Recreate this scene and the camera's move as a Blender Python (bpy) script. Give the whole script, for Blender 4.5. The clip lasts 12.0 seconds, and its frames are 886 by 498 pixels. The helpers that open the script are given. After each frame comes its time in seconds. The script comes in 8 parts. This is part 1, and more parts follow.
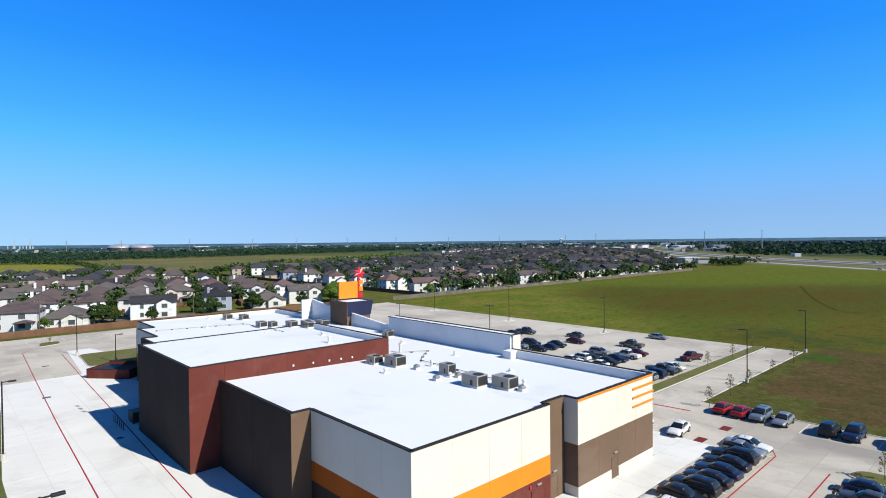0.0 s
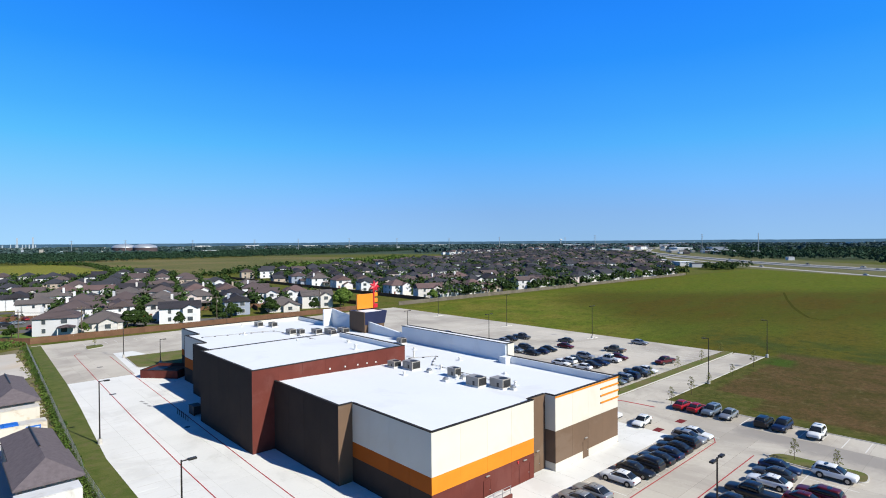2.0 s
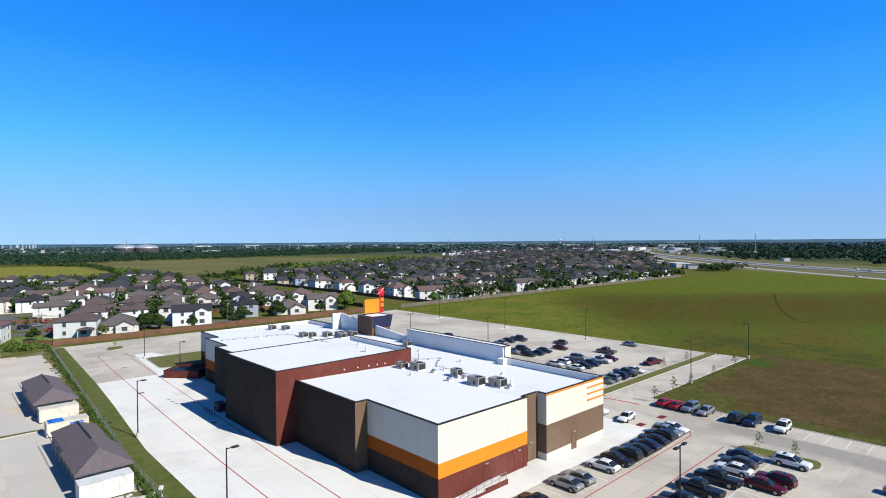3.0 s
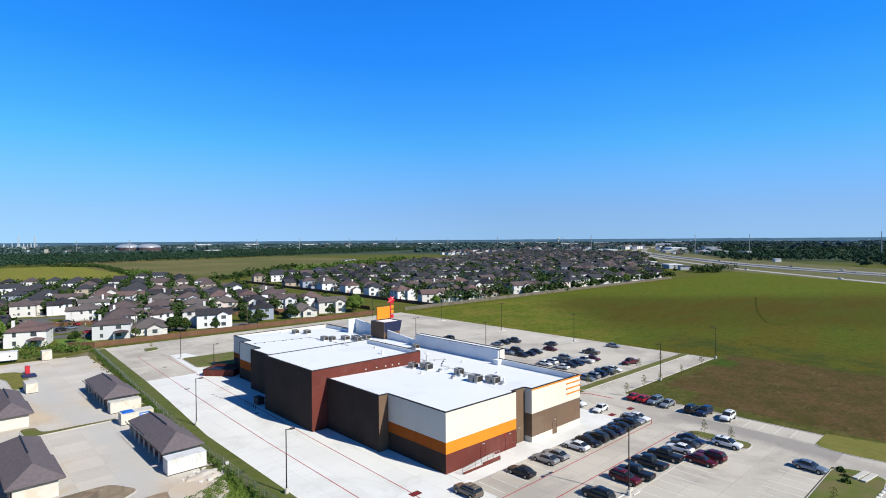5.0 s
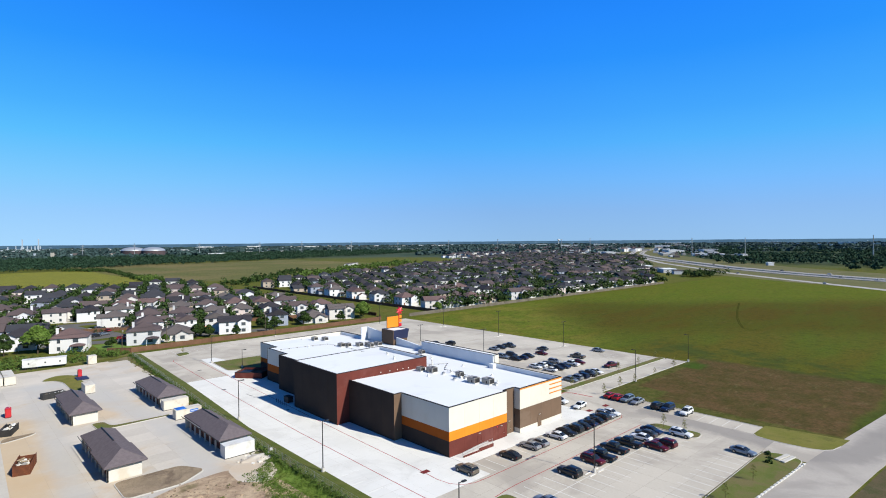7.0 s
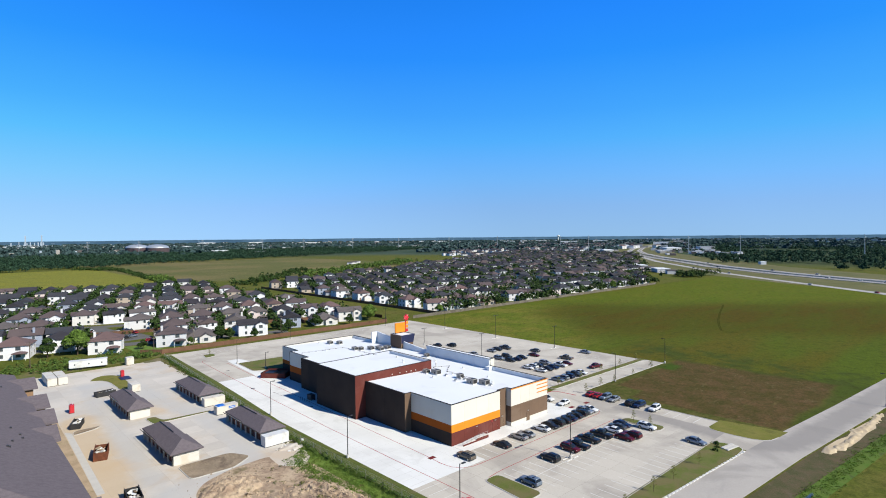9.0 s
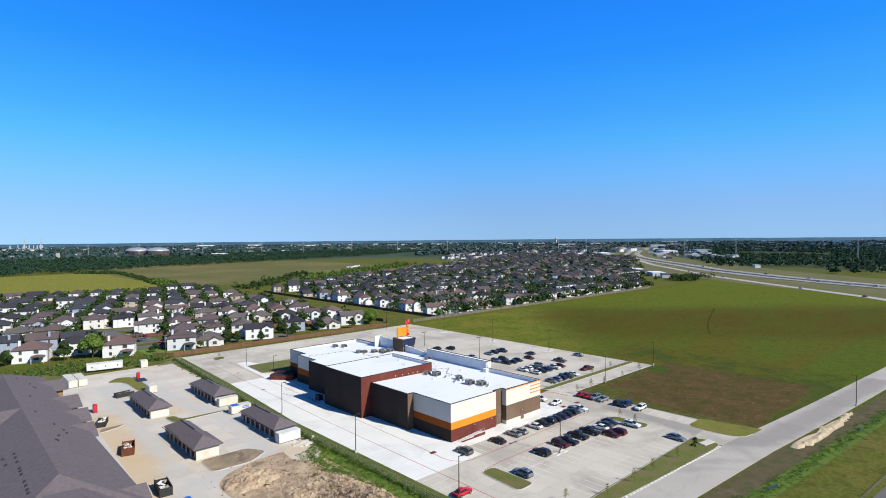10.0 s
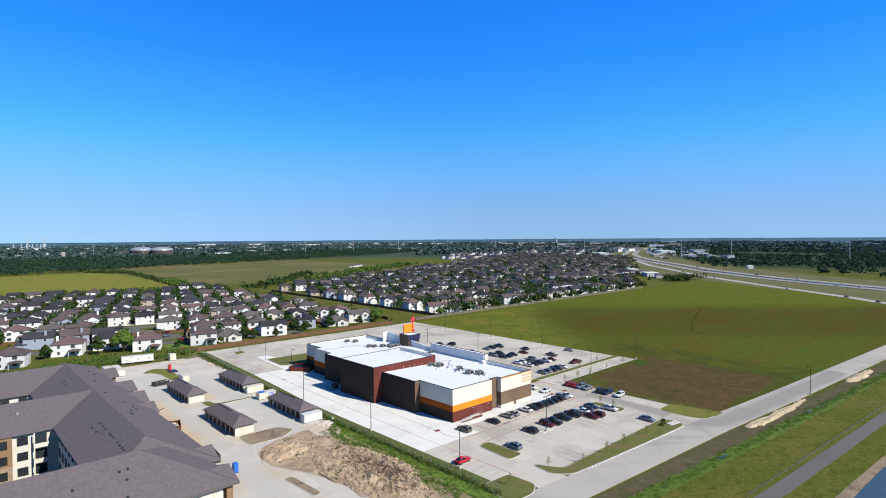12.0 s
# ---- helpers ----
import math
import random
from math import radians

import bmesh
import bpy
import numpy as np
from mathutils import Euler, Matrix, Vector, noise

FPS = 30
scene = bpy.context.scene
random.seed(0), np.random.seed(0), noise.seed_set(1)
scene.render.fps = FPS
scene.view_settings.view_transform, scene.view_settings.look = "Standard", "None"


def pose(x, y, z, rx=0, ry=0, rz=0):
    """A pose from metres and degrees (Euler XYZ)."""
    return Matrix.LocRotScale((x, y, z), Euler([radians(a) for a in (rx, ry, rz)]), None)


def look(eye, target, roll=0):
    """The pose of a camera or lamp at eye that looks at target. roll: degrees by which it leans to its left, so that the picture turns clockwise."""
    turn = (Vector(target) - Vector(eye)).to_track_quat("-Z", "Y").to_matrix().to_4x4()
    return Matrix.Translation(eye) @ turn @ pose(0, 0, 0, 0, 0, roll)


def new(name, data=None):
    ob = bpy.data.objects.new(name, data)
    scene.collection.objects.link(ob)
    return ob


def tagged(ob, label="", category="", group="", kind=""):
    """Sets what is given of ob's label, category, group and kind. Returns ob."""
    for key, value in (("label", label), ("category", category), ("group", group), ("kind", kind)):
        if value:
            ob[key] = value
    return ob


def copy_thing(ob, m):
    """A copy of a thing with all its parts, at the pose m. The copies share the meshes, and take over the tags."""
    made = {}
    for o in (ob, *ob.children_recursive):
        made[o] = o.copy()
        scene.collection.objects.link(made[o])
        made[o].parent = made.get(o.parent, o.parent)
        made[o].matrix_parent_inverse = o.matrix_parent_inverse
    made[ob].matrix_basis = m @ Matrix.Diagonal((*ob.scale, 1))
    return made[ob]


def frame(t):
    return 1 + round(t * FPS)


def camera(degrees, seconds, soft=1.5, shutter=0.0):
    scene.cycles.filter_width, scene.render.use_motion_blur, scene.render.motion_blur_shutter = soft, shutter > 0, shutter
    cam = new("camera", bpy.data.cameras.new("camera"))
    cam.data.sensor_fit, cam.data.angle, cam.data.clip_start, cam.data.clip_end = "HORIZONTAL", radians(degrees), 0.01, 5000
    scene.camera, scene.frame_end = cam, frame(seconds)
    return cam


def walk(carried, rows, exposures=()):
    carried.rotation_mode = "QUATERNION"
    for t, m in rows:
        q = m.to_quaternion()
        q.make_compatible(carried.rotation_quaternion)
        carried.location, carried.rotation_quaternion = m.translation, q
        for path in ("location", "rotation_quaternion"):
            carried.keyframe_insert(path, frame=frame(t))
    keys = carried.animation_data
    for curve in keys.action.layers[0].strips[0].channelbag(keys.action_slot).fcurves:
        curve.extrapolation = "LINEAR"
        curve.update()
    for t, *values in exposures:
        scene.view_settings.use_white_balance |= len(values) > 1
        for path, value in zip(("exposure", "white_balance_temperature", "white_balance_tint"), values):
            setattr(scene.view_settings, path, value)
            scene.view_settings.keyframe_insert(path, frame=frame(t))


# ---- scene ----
cam = camera(77.4, 12.0, soft=1.0)
PATH = [
    (0, (-26.152, -31.994, 25.626), (-24.793, -30.527, 25.601), -0.6),
    (0.5, (-28.943, -34.533, 26.511), (-27.581, -33.068, 26.489), -0.6),
    (1, (-31.849, -37.373, 27.613), (-30.489, -35.906, 27.589), -0.6),
    (1.5, (-35.015, -40.274, 28.743), (-33.655, -38.807, 28.719), -0.4),
    (2, (-38.369, -43.453, 29.995), (-37.011, -41.986, 29.969), -0.4),
    (2.5, (-41.829, -46.681, 31.139), (-40.469, -45.215, 31.113), -0.4),
    (3, (-45.168, -49.822, 32.335), (-43.808, -48.356, 32.308), -0.4),
    (5, (-59.293, -63.337, 37.27), (-57.931, -61.874, 37.235), -0.4),
    (5.5, (-62.818, -67.053, 38.486), (-61.456, -65.589, 38.453), -0.4),
    (6, (-66.686, -70.777, 39.875), (-65.323, -69.314, 39.842), -0.5),
    (6.5, (-70.347, -74.535, 41.452), (-68.985, -73.07, 41.417), -0.5),
    (7, (-74.054, -78.393, 42.716), (-72.693, -76.928, 42.685), -0.5),
    (9, (-89.268, -93.756, 49.96), (-87.908, -92.291, 49.911), -0.5),
    (9.5, (-93.234, -97.638, 51.116), (-91.87, -96.176, 51.072), -0.5),
    (10, (-97.161, -101.64, 52.57), (-95.796, -100.178, 52.529), -0.5),
    (10.5, (-101.019, -105.429, 53.861), (-99.654, -103.968, 53.823), -0.4),
    (11, (-104.805, -109.329, 54.617), (-103.441, -107.867, 54.575), -0.4),
    (11.5, (-108.768, -113.264, 55.056), (-107.403, -111.802, 55.012), -0.4),
    (12, (-112.968, -117.33, 55.251), (-111.604, -115.868, 55.207), -0.4),
]
walk(cam, [(t, look(eye, aim, lean)) for t, eye, aim, lean in PATH])

# ---- light ----
world = bpy.data.worlds.new("sky")
scene.world = world
world.use_nodes = True
_wn = world.node_tree.nodes
_sky = _wn.new("ShaderNodeTexSky")
_sky.sky_type = "NISHITA"
_sky.sun_disc = False
_sky.sun_elevation = radians(37.5)
_sky.sun_rotation = radians(167)
_sky.altitude = 0
_sky.air_density = 1.0
_sky.dust_density = 0.3
_sky.ozone_density = 2.0
_bg = _wn["Background"]
_bg.inputs[1].default_value = 0.66
# a clear sky: pale at the horizon, deep blue higher up, darkest overhead and at right angles to the sun
SUN_WAY = Vector((-2.7, 11.85, -9.4))
_wl = world.node_tree.links


def _sky_math(op, a, b):
    n = _wn.new("ShaderNodeMath")
    n.operation = op
    for i, v in enumerate((a, b)):
        if isinstance(v, float):
            n.inputs[i].default_value = v
        else:
            _wl.new(v, n.inputs[i])
    return n.outputs[0]


_way = _wn.new("ShaderNodeTexCoord").outputs["Generated"]
_xyz = _wn.new("ShaderNodeSeparateXYZ")
_wl.new(_way, _xyz.inputs[0])
_depth = _wn.new("ShaderNodeValToRGB")
_wl.new(_xyz.outputs[2], _depth.inputs[0])
_stops = ((0.0, 0.270, 0.486, 0.775), (0.05, 0.224, 0.448, 0.81), (0.10, 0.155, 0.445, 0.905), (0.165, 0.075, 0.405, 0.98), (0.21, 0.048, 0.345, 0.99), (0.30, 0.018, 0.262, 0.98), (0.40, 0.010, 0.205, 0.84), (0.55, 0.010, 0.09, 0.36), (1.0, 0.010, 0.045, 0.15))
for _k, (_at, *_c) in enumerate(_stops):
    _e = _depth.color_ramp.elements[_k] if _k < 2 else _depth.color_ramp.elements.new(_at)
    _e.position, _e.color = _at, (*_c, 1)
_dot = _wn.new("ShaderNodeVectorMath")
_dot.operation = "DOT_PRODUCT"
_wl.new(_way, _dot.inputs[0])
_dot.inputs[1].default_value = -SUN_WAY.normalized()
_phase = _sky_math("ADD", _sky_math("MULTIPLY", _sky_math("MULTIPLY", _dot.outputs["Value"], _dot.outputs["Value"]), 0.75), 0.97)
# and brighter towards the sun
_phase = _sky_math("ADD", _phase, _sky_math("MINIMUM", _sky_math("MULTIPLY", _sky_math("MAXIMUM", _sky_math("ADD", _dot.outputs["Value"], 0.35), 0.0), 0.5), 0.15))
_lit = _wn.new("ShaderNodeVectorMath")
_lit.operation = "MULTIPLY"
_wl.new(_depth.outputs[0], _lit.inputs[0])
_wl.new(_phase, _lit.inputs[1])
_most = _wn.new("ShaderNodeVectorMath")
_most.operation = "MINIMUM"
_wl.new(_lit.outputs[0], _most.inputs[0])
_most.inputs[1].default_value = (1.0, 1.0, 1.0)
_air = _wn.new("ShaderNodeVectorMath")
_air.operation = "SCALE"
_wl.new(_sky.outputs[0], _air.inputs[0])
_air.inputs["Scale"].default_value = 0.1
_both = _wn.new("ShaderNodeMix")
_both.data_type = "RGBA"
_both.inputs[0].default_value = 0.03
_wl.new(_most.outputs[0], _both.inputs[6])
_wl.new(_air.outputs[0], _both.inputs[7])
_wl.new(_both.outputs[2], _bg.inputs[0])

_sd = bpy.data.lights.new("sun", "SUN")
_sd.energy = 5.0
_sd.angle = radians(0.5)
_sd.color = (0.98, 0.94, 0.83)
sun = new("sun", _sd)
sun.matrix_world = look((0, 0, 300), Vector((0, 0, 300)) + SUN_WAY)
scene.view_settings.exposure = 0.6


# ---- materials ----
class Nodes:
    def __init__(self, name, mat=None):
        self.mat = mat or bpy.data.materials.new(name)
        self.mat.use_nodes = True
        self.t = self.mat.node_tree
        self.b = self.t.nodes["Principled BSDF"]

    def add(self, kind, **kw):
        n = self.t.nodes.new(kind)
        for k, v in kw.items():
            n.inputs[k].default_value = v
        return n

    def link(self, a, b):
        self.t.links.new(a, b)

    def math(self, op, a, b=None):
        n = self.t.nodes.new("ShaderNodeMath")
        n.operation = op
        for i, v in enumerate((a, b)):
            if v is None:
                continue
            if isinstance(v, (int, float)):
                n.inputs[i].default_value = v
            else:
                self.link(v, n.inputs[i])
        return n.outputs[0]

    def ramp(self, fac, a, b):
        n = self.t.nodes.new("ShaderNodeMapRange")
        n.interpolation_type = "SMOOTHSTEP"
        self.link(fac, n.inputs["Value"])
        n.inputs["From Min"].default_value = a
        n.inputs["From Max"].default_value = b
        return n.outputs["Result"]

    def mix(self, fac, a, b, mode="MIX"):
        n = self.t.nodes.new("ShaderNodeMix")
        n.data_type = "RGBA"
        n.blend_type = mode
        for sock, v in ((n.inputs[0], fac), (n.inputs[6], a), (n.inputs[7], b)):
            if isinstance(v, (int, float)):
                sock.default_value = v
            elif isinstance(v, tuple):
                sock.default_value = (*v[:3], 1)
            else:
                self.link(v, sock)
        return n.outputs[2]

    def noise(self, vec, scale, detail=4.0, rough=0.55, distort=0.0):
        n = self.t.nodes.new("ShaderNodeTexNoise")
        n.inputs["Scale"].default_value = scale
        n.inputs["Detail"].default_value = detail
        n.inputs["Roughness"].default_value = rough
        n.inputs["Distortion"].default_value = distort
        self.link(vec, n.inputs["Vector"])
        return n.outputs["Fac"]

    def place(self):
        return self.t.nodes.new("ShaderNodeNewGeometry").outputs["Position"]

    def local(self):
        return self.t.nodes.new("ShaderNodeTexCoord").outputs["Object"]

    def bump(self, h, strength, dist=0.05):
        n = self.t.nodes.new("ShaderNodeBump")
        n.inputs["Strength"].default_value = strength
        n.inputs["Distance"].default_value = dist
        self.link(h, n.inputs["Height"])
        self.link(n.outputs[0], self.b.inputs["Normal"])


def surface(name, c1, c2, rough=0.8, big=0.15, fine=3.0, bump=0.2, metal=0.0, world_space=True, each=0.0, island=0.0, dist=0.03, stain=None, stain_scale=0.06, coat=0.0, stain_from=0.50):
    """A surface of two tones with a large and a fine noise, fine relief and, if asked, a shade for each piece."""
    m = Nodes(name)
    p = m.place() if world_space else m.local()
    n1, n2 = m.noise(p, big, 5), m.noise(p, fine, 6, 0.6)
    f = m.math("ADD", m.math("MULTIPLY", n1, 0.65), m.math("MULTIPLY", n2, 0.35))
    col = m.mix(m.ramp(f, 0.32, 0.68), c1, c2)
    if stain:
        s = m.ramp(m.noise(p, stain_scale, 6, 0.65, 0.6), stain_from, stain_from + 0.17)
        col = m.mix(m.math("MULTIPLY", s, 0.75), col, stain)
    for amount, kind, out in ((each, "ShaderNodeObjectInfo", "Random"), (island, "ShaderNodeNewGeometry", "Random Per Island")):
        if amount:
            r = m.t.nodes.new(kind).outputs[out]
            hsv = m.t.nodes.new("ShaderNodeHueSaturation")
            m.link(m.math("ADD", m.math("MULTIPLY", r, 2 * amount), 1 - amount), hsv.inputs["Value"])
            m.link(col, hsv.inputs["Color"])
            col = hsv.outputs[0]
    m.link(col, m.b.inputs["Base Color"])
    m.b.inputs["Roughness"].default_value = rough
    m.b.inputs["Metallic"].default_value = metal
    if rough > 0.7:
        m.b.inputs["Specular IOR Level"].default_value = 0.12
    m.b.inputs["Coat Weight"].default_value = coat * 0.5
    if bump:
        m.bump(n2, bump, dist)
    return m.mat


def worn(mat, path, half, soft, colour, amount):
    """Tyre wear laid along a path over a paved surface."""
    m = Nodes("", mat)
    p = m.place()
    near = None
    for (x0, y0), (x1, y1) in zip(path, path[1:]):
        rel = m.t.nodes.new("ShaderNodeVectorMath")
        rel.operation = "SUBTRACT"
        m.link(p, rel.inputs[0])
        rel.inputs[1].default_value = (x0, y0, 0)
        d2 = (x1 - x0) ** 2 + (y1 - y0) ** 2
        dot = m.t.nodes.new("ShaderNodeVectorMath")
        dot.operation = "DOT_PRODUCT"
        m.link(rel.outputs[0], dot.inputs[0])
        dot.inputs[1].default_value = ((x1 - x0) / d2, (y1 - y0) / d2, 0)
        cl = m.t.nodes.new("ShaderNodeClamp")
        m.link(dot.outputs["Value"], cl.inputs[0])
        along = m.t.nodes.new("ShaderNodeVectorMath")
        along.operation = "SCALE"
        along.inputs[0].default_value = (x1 - x0, y1 - y0, 0)
        m.link(cl.outputs[0], along.inputs["Scale"])
        gap = m.t.nodes.new("ShaderNodeVectorMath")
        gap.operation = "DISTANCE"
        m.link(rel.outputs[0], gap.inputs[0])
        m.link(along.outputs[0], gap.inputs[1])
        near = gap.outputs["Value"] if near is None else m.math("MINIMUM", near, gap.outputs["Value"])
    near = m.math("ADD", near, m.math("MULTIPLY", m.math("SUBTRACT", m.noise(p, 0.3, 5, 0.65), 0.5), soft * 1.6))
    mask = m.math("SUBTRACT", 1.0, m.ramp(near, half, half + soft))
    old = m.b.inputs["Base Color"].links[0].from_socket
    m.link(m.mix(m.math("MULTIPLY", mask, amount), old, colour), m.b.inputs["Base Color"])


M = {}
M["cream"] = surface("cream_stucco", (0.532, 0.5054, 0.4408), (0.494, 0.4674, 0.4066), 0.9, 0.2, 9, 0.15, each=0.025, stain=(0.5016, 0.456, 0.38), stain_scale=0.12)
M["orange"] = surface("orange_stucco", (0.5928, 0.2052, 0.019), (0.532, 0.1748, 0.0152), 0.85, 0.3, 9, 0.15, each=0.02)
# darker copy of the orange stucco: the west walls' shade put into its colour
M["orange_shaded"] = surface("shaded_orange_stucco", (0.304, 0.07448, 0.00912), (0.2736, 0.06536, 0.00836), 0.85, 0.3, 9, 0.15, each=0.02)
M["maroon"] = surface("maroon_stucco", (0.1178, 0.03192, 0.02432), (0.095, 0.02584, 0.02052), 0.88, 0.3, 9, 0.15, each=0.03, stain=(0.1292, 0.0456, 0.038), stain_scale=0.15)
M["taupe"] = surface("taupe_stucco", (0.1353, 0.0874, 0.05852), (0.1186, 0.07752, 0.05244), 0.88, 0.3, 9, 0.15, each=0.03, stain=(0.1482, 0.1034, 0.07448), stain_scale=0.15)
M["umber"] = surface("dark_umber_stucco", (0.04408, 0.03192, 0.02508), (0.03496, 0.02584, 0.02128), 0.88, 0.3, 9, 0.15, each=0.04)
M["navy"] = surface("navy_panel", (0.00912, 0.0152, 0.057), (0.0076, 0.01216, 0.0456), 0.5, 0.3, 6, 0.05)
M["membrane"] = surface("white_roof_membrane", (0.615, 0.632, 0.650), (0.585, 0.602, 0.620), 0.75, 0.08, 2.5, 0.12, stain=(0.525, 0.535, 0.545), stain_scale=0.09, stain_from=0.55)
M["coping"] = surface("dark_metal_coping", (0.020, 0.018, 0.018), (0.027, 0.024, 0.023), 0.75, 1, 8, 0.05)
M["concrete_new"] = surface("new_white_concrete", (0.605, 0.60, 0.575), (0.565, 0.56, 0.535), 0.92, 0.12, 4, 0.15, each=0.025, stain=(0.495, 0.488, 0.465), stain_scale=0.09)
M["concrete"] = surface("grey_beige_concrete", (0.448, 0.410, 0.350), (0.39, 0.357, 0.305), 0.92, 0.05, 2.5, 0.15, island=0.05, stain=(0.30, 0.272, 0.236), stain_scale=0.05, stain_from=0.46)
M["concrete_lot"] = surface("parking_concrete", (0.448, 0.410, 0.350), (0.39, 0.357, 0.305), 0.92, 0.05, 2.5, 0.15, each=0.05, stain=(0.30, 0.272, 0.236), stain_scale=0.05, stain_from=0.46)
M["joint_pale"] = surface("pale_concrete_joint", (0.4256, 0.4142, 0.38), (0.38, 0.3724, 0.342), 0.95, 0.5, 5, 0.1)
M["joint"] = surface("concrete_joint", (0.228, 0.209, 0.1824), (0.1976, 0.1824, 0.1596), 0.95, 0.5, 5, 0.1)
M["yard_joint"] = surface("dusty_joint", (0.3344, 0.2964, 0.2432), (0.2888, 0.2546, 0.2128), 0.95, 0.5, 5, 0.1)
M["yard"] = surface("dusty_yard_concrete", (0.475, 0.435, 0.38), (0.40, 0.37, 0.33), 0.93, 0.07, 1.5, 0.2, island=0.06, stain=(0.43, 0.335, 0.235), stain_scale=0.04, stain_from=0.49)
worn(M["yard"], [(-66, 20), (-64.5, 32), (-63.5, 48), (-62, 69), (-60.5, 84)], 2.2, 6.0, (0.44, 0.335, 0.215), 0.75)
worn(M["yard"], [(-60, -30), (-58.7, 18), (-52.5, 21.5), (-48, 24), (-38.5, 26.5), (-33.7, 40), (-34, 68), (-38.8, 90), (-41, 120), (-52, 124)], 1.6, 3.6, (0.395, 0.383, 0.362), 0.7)
worn(M["yard"], [(-57, 22), (-55.5, 50), (-54, 88), (-52, 124)], 0.8, 3.0, (0.385, 0.372, 0.350), 0.55)
M["road"] = surface("worn_concrete_road", (0.372, 0.342, 0.305), (0.318, 0.292, 0.262), 0.9, 0.06, 2.5, 0.15, stain=(0.255, 0.235, 0.212), stain_scale=0.05, stain_from=0.50)
worn(M["road"], [(50.8, -47.5), (55.5, -53.6), (64, -55.6), (96, -59.0), (150, -64.0)], 1.8, 3.4, (0.205, 0.190, 0.176), 0.7)
JUNCTION = [(55.5, -14), (53, -38), (50.8, -47.5), (55.5, -53.6), (64, -55.6), (96, -59.0)]
worn(M["concrete_lot"], JUNCTION, 1.6, 3.2, (0.215, 0.198, 0.182), 0.75)
M["highway"] = surface("highway_concrete", (0.345, 0.328, 0.305), (0.285, 0.270, 0.252), 0.9, 0.02, 1, 0.1)
M["asphalt"] = surface("asphalt_street", (0.1178, 0.114, 0.1064), (0.095, 0.0912, 0.0874), 0.9, 0.05, 3, 0.1)
M["curb"] = surface("curb_concrete", (0.4408, 0.4218, 0.3876), (0.3952, 0.3762, 0.3458), 0.92, 0.6, 6, 0.15)
M["white_paint"] = surface("white_line_paint", (0.5928, 0.5776, 0.5472), (0.4712, 0.456, 0.4256), 0.85, 0.7, 6, 0.05)
M["red_paint"] = surface("red_line_paint", (0.36, 0.035, 0.045), (0.26, 0.030, 0.036), 0.85, 0.7, 6, 0.05)
M["tactile"] = surface("dark_red_tactile_paving", (0.152, 0.02128, 0.0228), (0.114, 0.01824, 0.01976), 0.8, 0.7, 12, 0.5)
M["grass"] = surface("mown_grass", (0.080, 0.104, 0.020), (0.122, 0.124, 0.038), 0.95, 0.25, 5, 0.9, dist=0.12, stain=(0.135, 0.108, 0.052), stain_scale=0.25, stain_from=0.43)
M["turf"] = surface("yellow_green_turf", (0.118, 0.122, 0.022), (0.155, 0.138, 0.036), 0.95, 0.25, 4, 0.8, dist=0.1, stain=(0.085, 0.090, 0.020), stain_scale=0.3)
M["verge_green"] = surface("green_verge", (0.056, 0.082, 0.014), (0.100, 0.108, 0.030), 0.95, 0.4, 4, 0.8, dist=0.12, stain=(0.118, 0.100, 0.046), stain_scale=0.35)
M["patchy"] = surface("patchy_dry_ground", (0.165, 0.132, 0.080), (0.085, 0.095, 0.034), 0.97, 0.25, 3, 0.8, dist=0.15, stain=(0.24, 0.19, 0.125), stain_scale=0.15)
M["crushed_grass"] = surface("crushed_dark_grass", (0.036, 0.044, 0.010), (0.050, 0.054, 0.014), 0.97, 0.3, 3, 0.3)
M["crushed_grass"].node_tree.nodes["Principled BSDF"].inputs["Specular IOR Level"].default_value = 0.0
M["weeds"] = surface("weeds", (0.066, 0.122, 0.017), (0.112, 0.152, 0.030), 0.9, 0.3, 3, 0.3, island=0.25)
M["leaf"] = surface("tree_leaves", (0.0186, 0.0372, 0.00868), (0.0341, 0.0589, 0.01364), 0.75, 0.2, 2, 0, island=0.35)
M["leaf_light"] = surface("light_tree_leaves", (0.046, 0.084, 0.014), (0.076, 0.116, 0.025), 0.75, 0.2, 2, 0, island=0.3)
M["leaf_bright"] = surface("bright_tree_leaves", (0.074, 0.130, 0.020), (0.112, 0.168, 0.034), 0.8, 0.2, 2, 0, island=0.25)
M["leaf_sapling"] = surface("sapling_leaves", (0.124, 0.1364, 0.031), (0.1736, 0.1674, 0.0496), 0.75, 0.5, 3, 0, island=0.25)
# leaves of the farthest woods, distance haze mixed in as a blue tint
M["woods_hazed"] = surface("hazed_woodland_leaves", (0.026, 0.050, 0.050), (0.044, 0.070, 0.068), 0.9, 0.004, 0.1, 0, island=0.3)
M["woods"] = surface("woodland_leaves", (0.012, 0.033, 0.019), (0.025, 0.051, 0.028), 0.85, 0.01, 0.3, 0, island=0.4)
M["bark"] = surface("bark", (0.076, 0.057, 0.038), (0.0456, 0.0342, 0.0228), 0.95, 3, 14, 0.5)
M["dirt"] = surface("dirt", (0.285, 0.222, 0.152), (0.175, 0.135, 0.094), 0.97, 0.25, 2.2, 0.9, dist=0.25, stain=(0.114, 0.0836, 0.0608), stain_scale=0.2)
M["rough_verge"] = surface("rough_dry_verge", (0.098, 0.072, 0.042), (0.052, 0.058, 0.020), 0.97, 0.35, 3, 0.8, dist=0.15, stain=(0.115, 0.090, 0.062), stain_scale=0.3, stain_from=0.52)
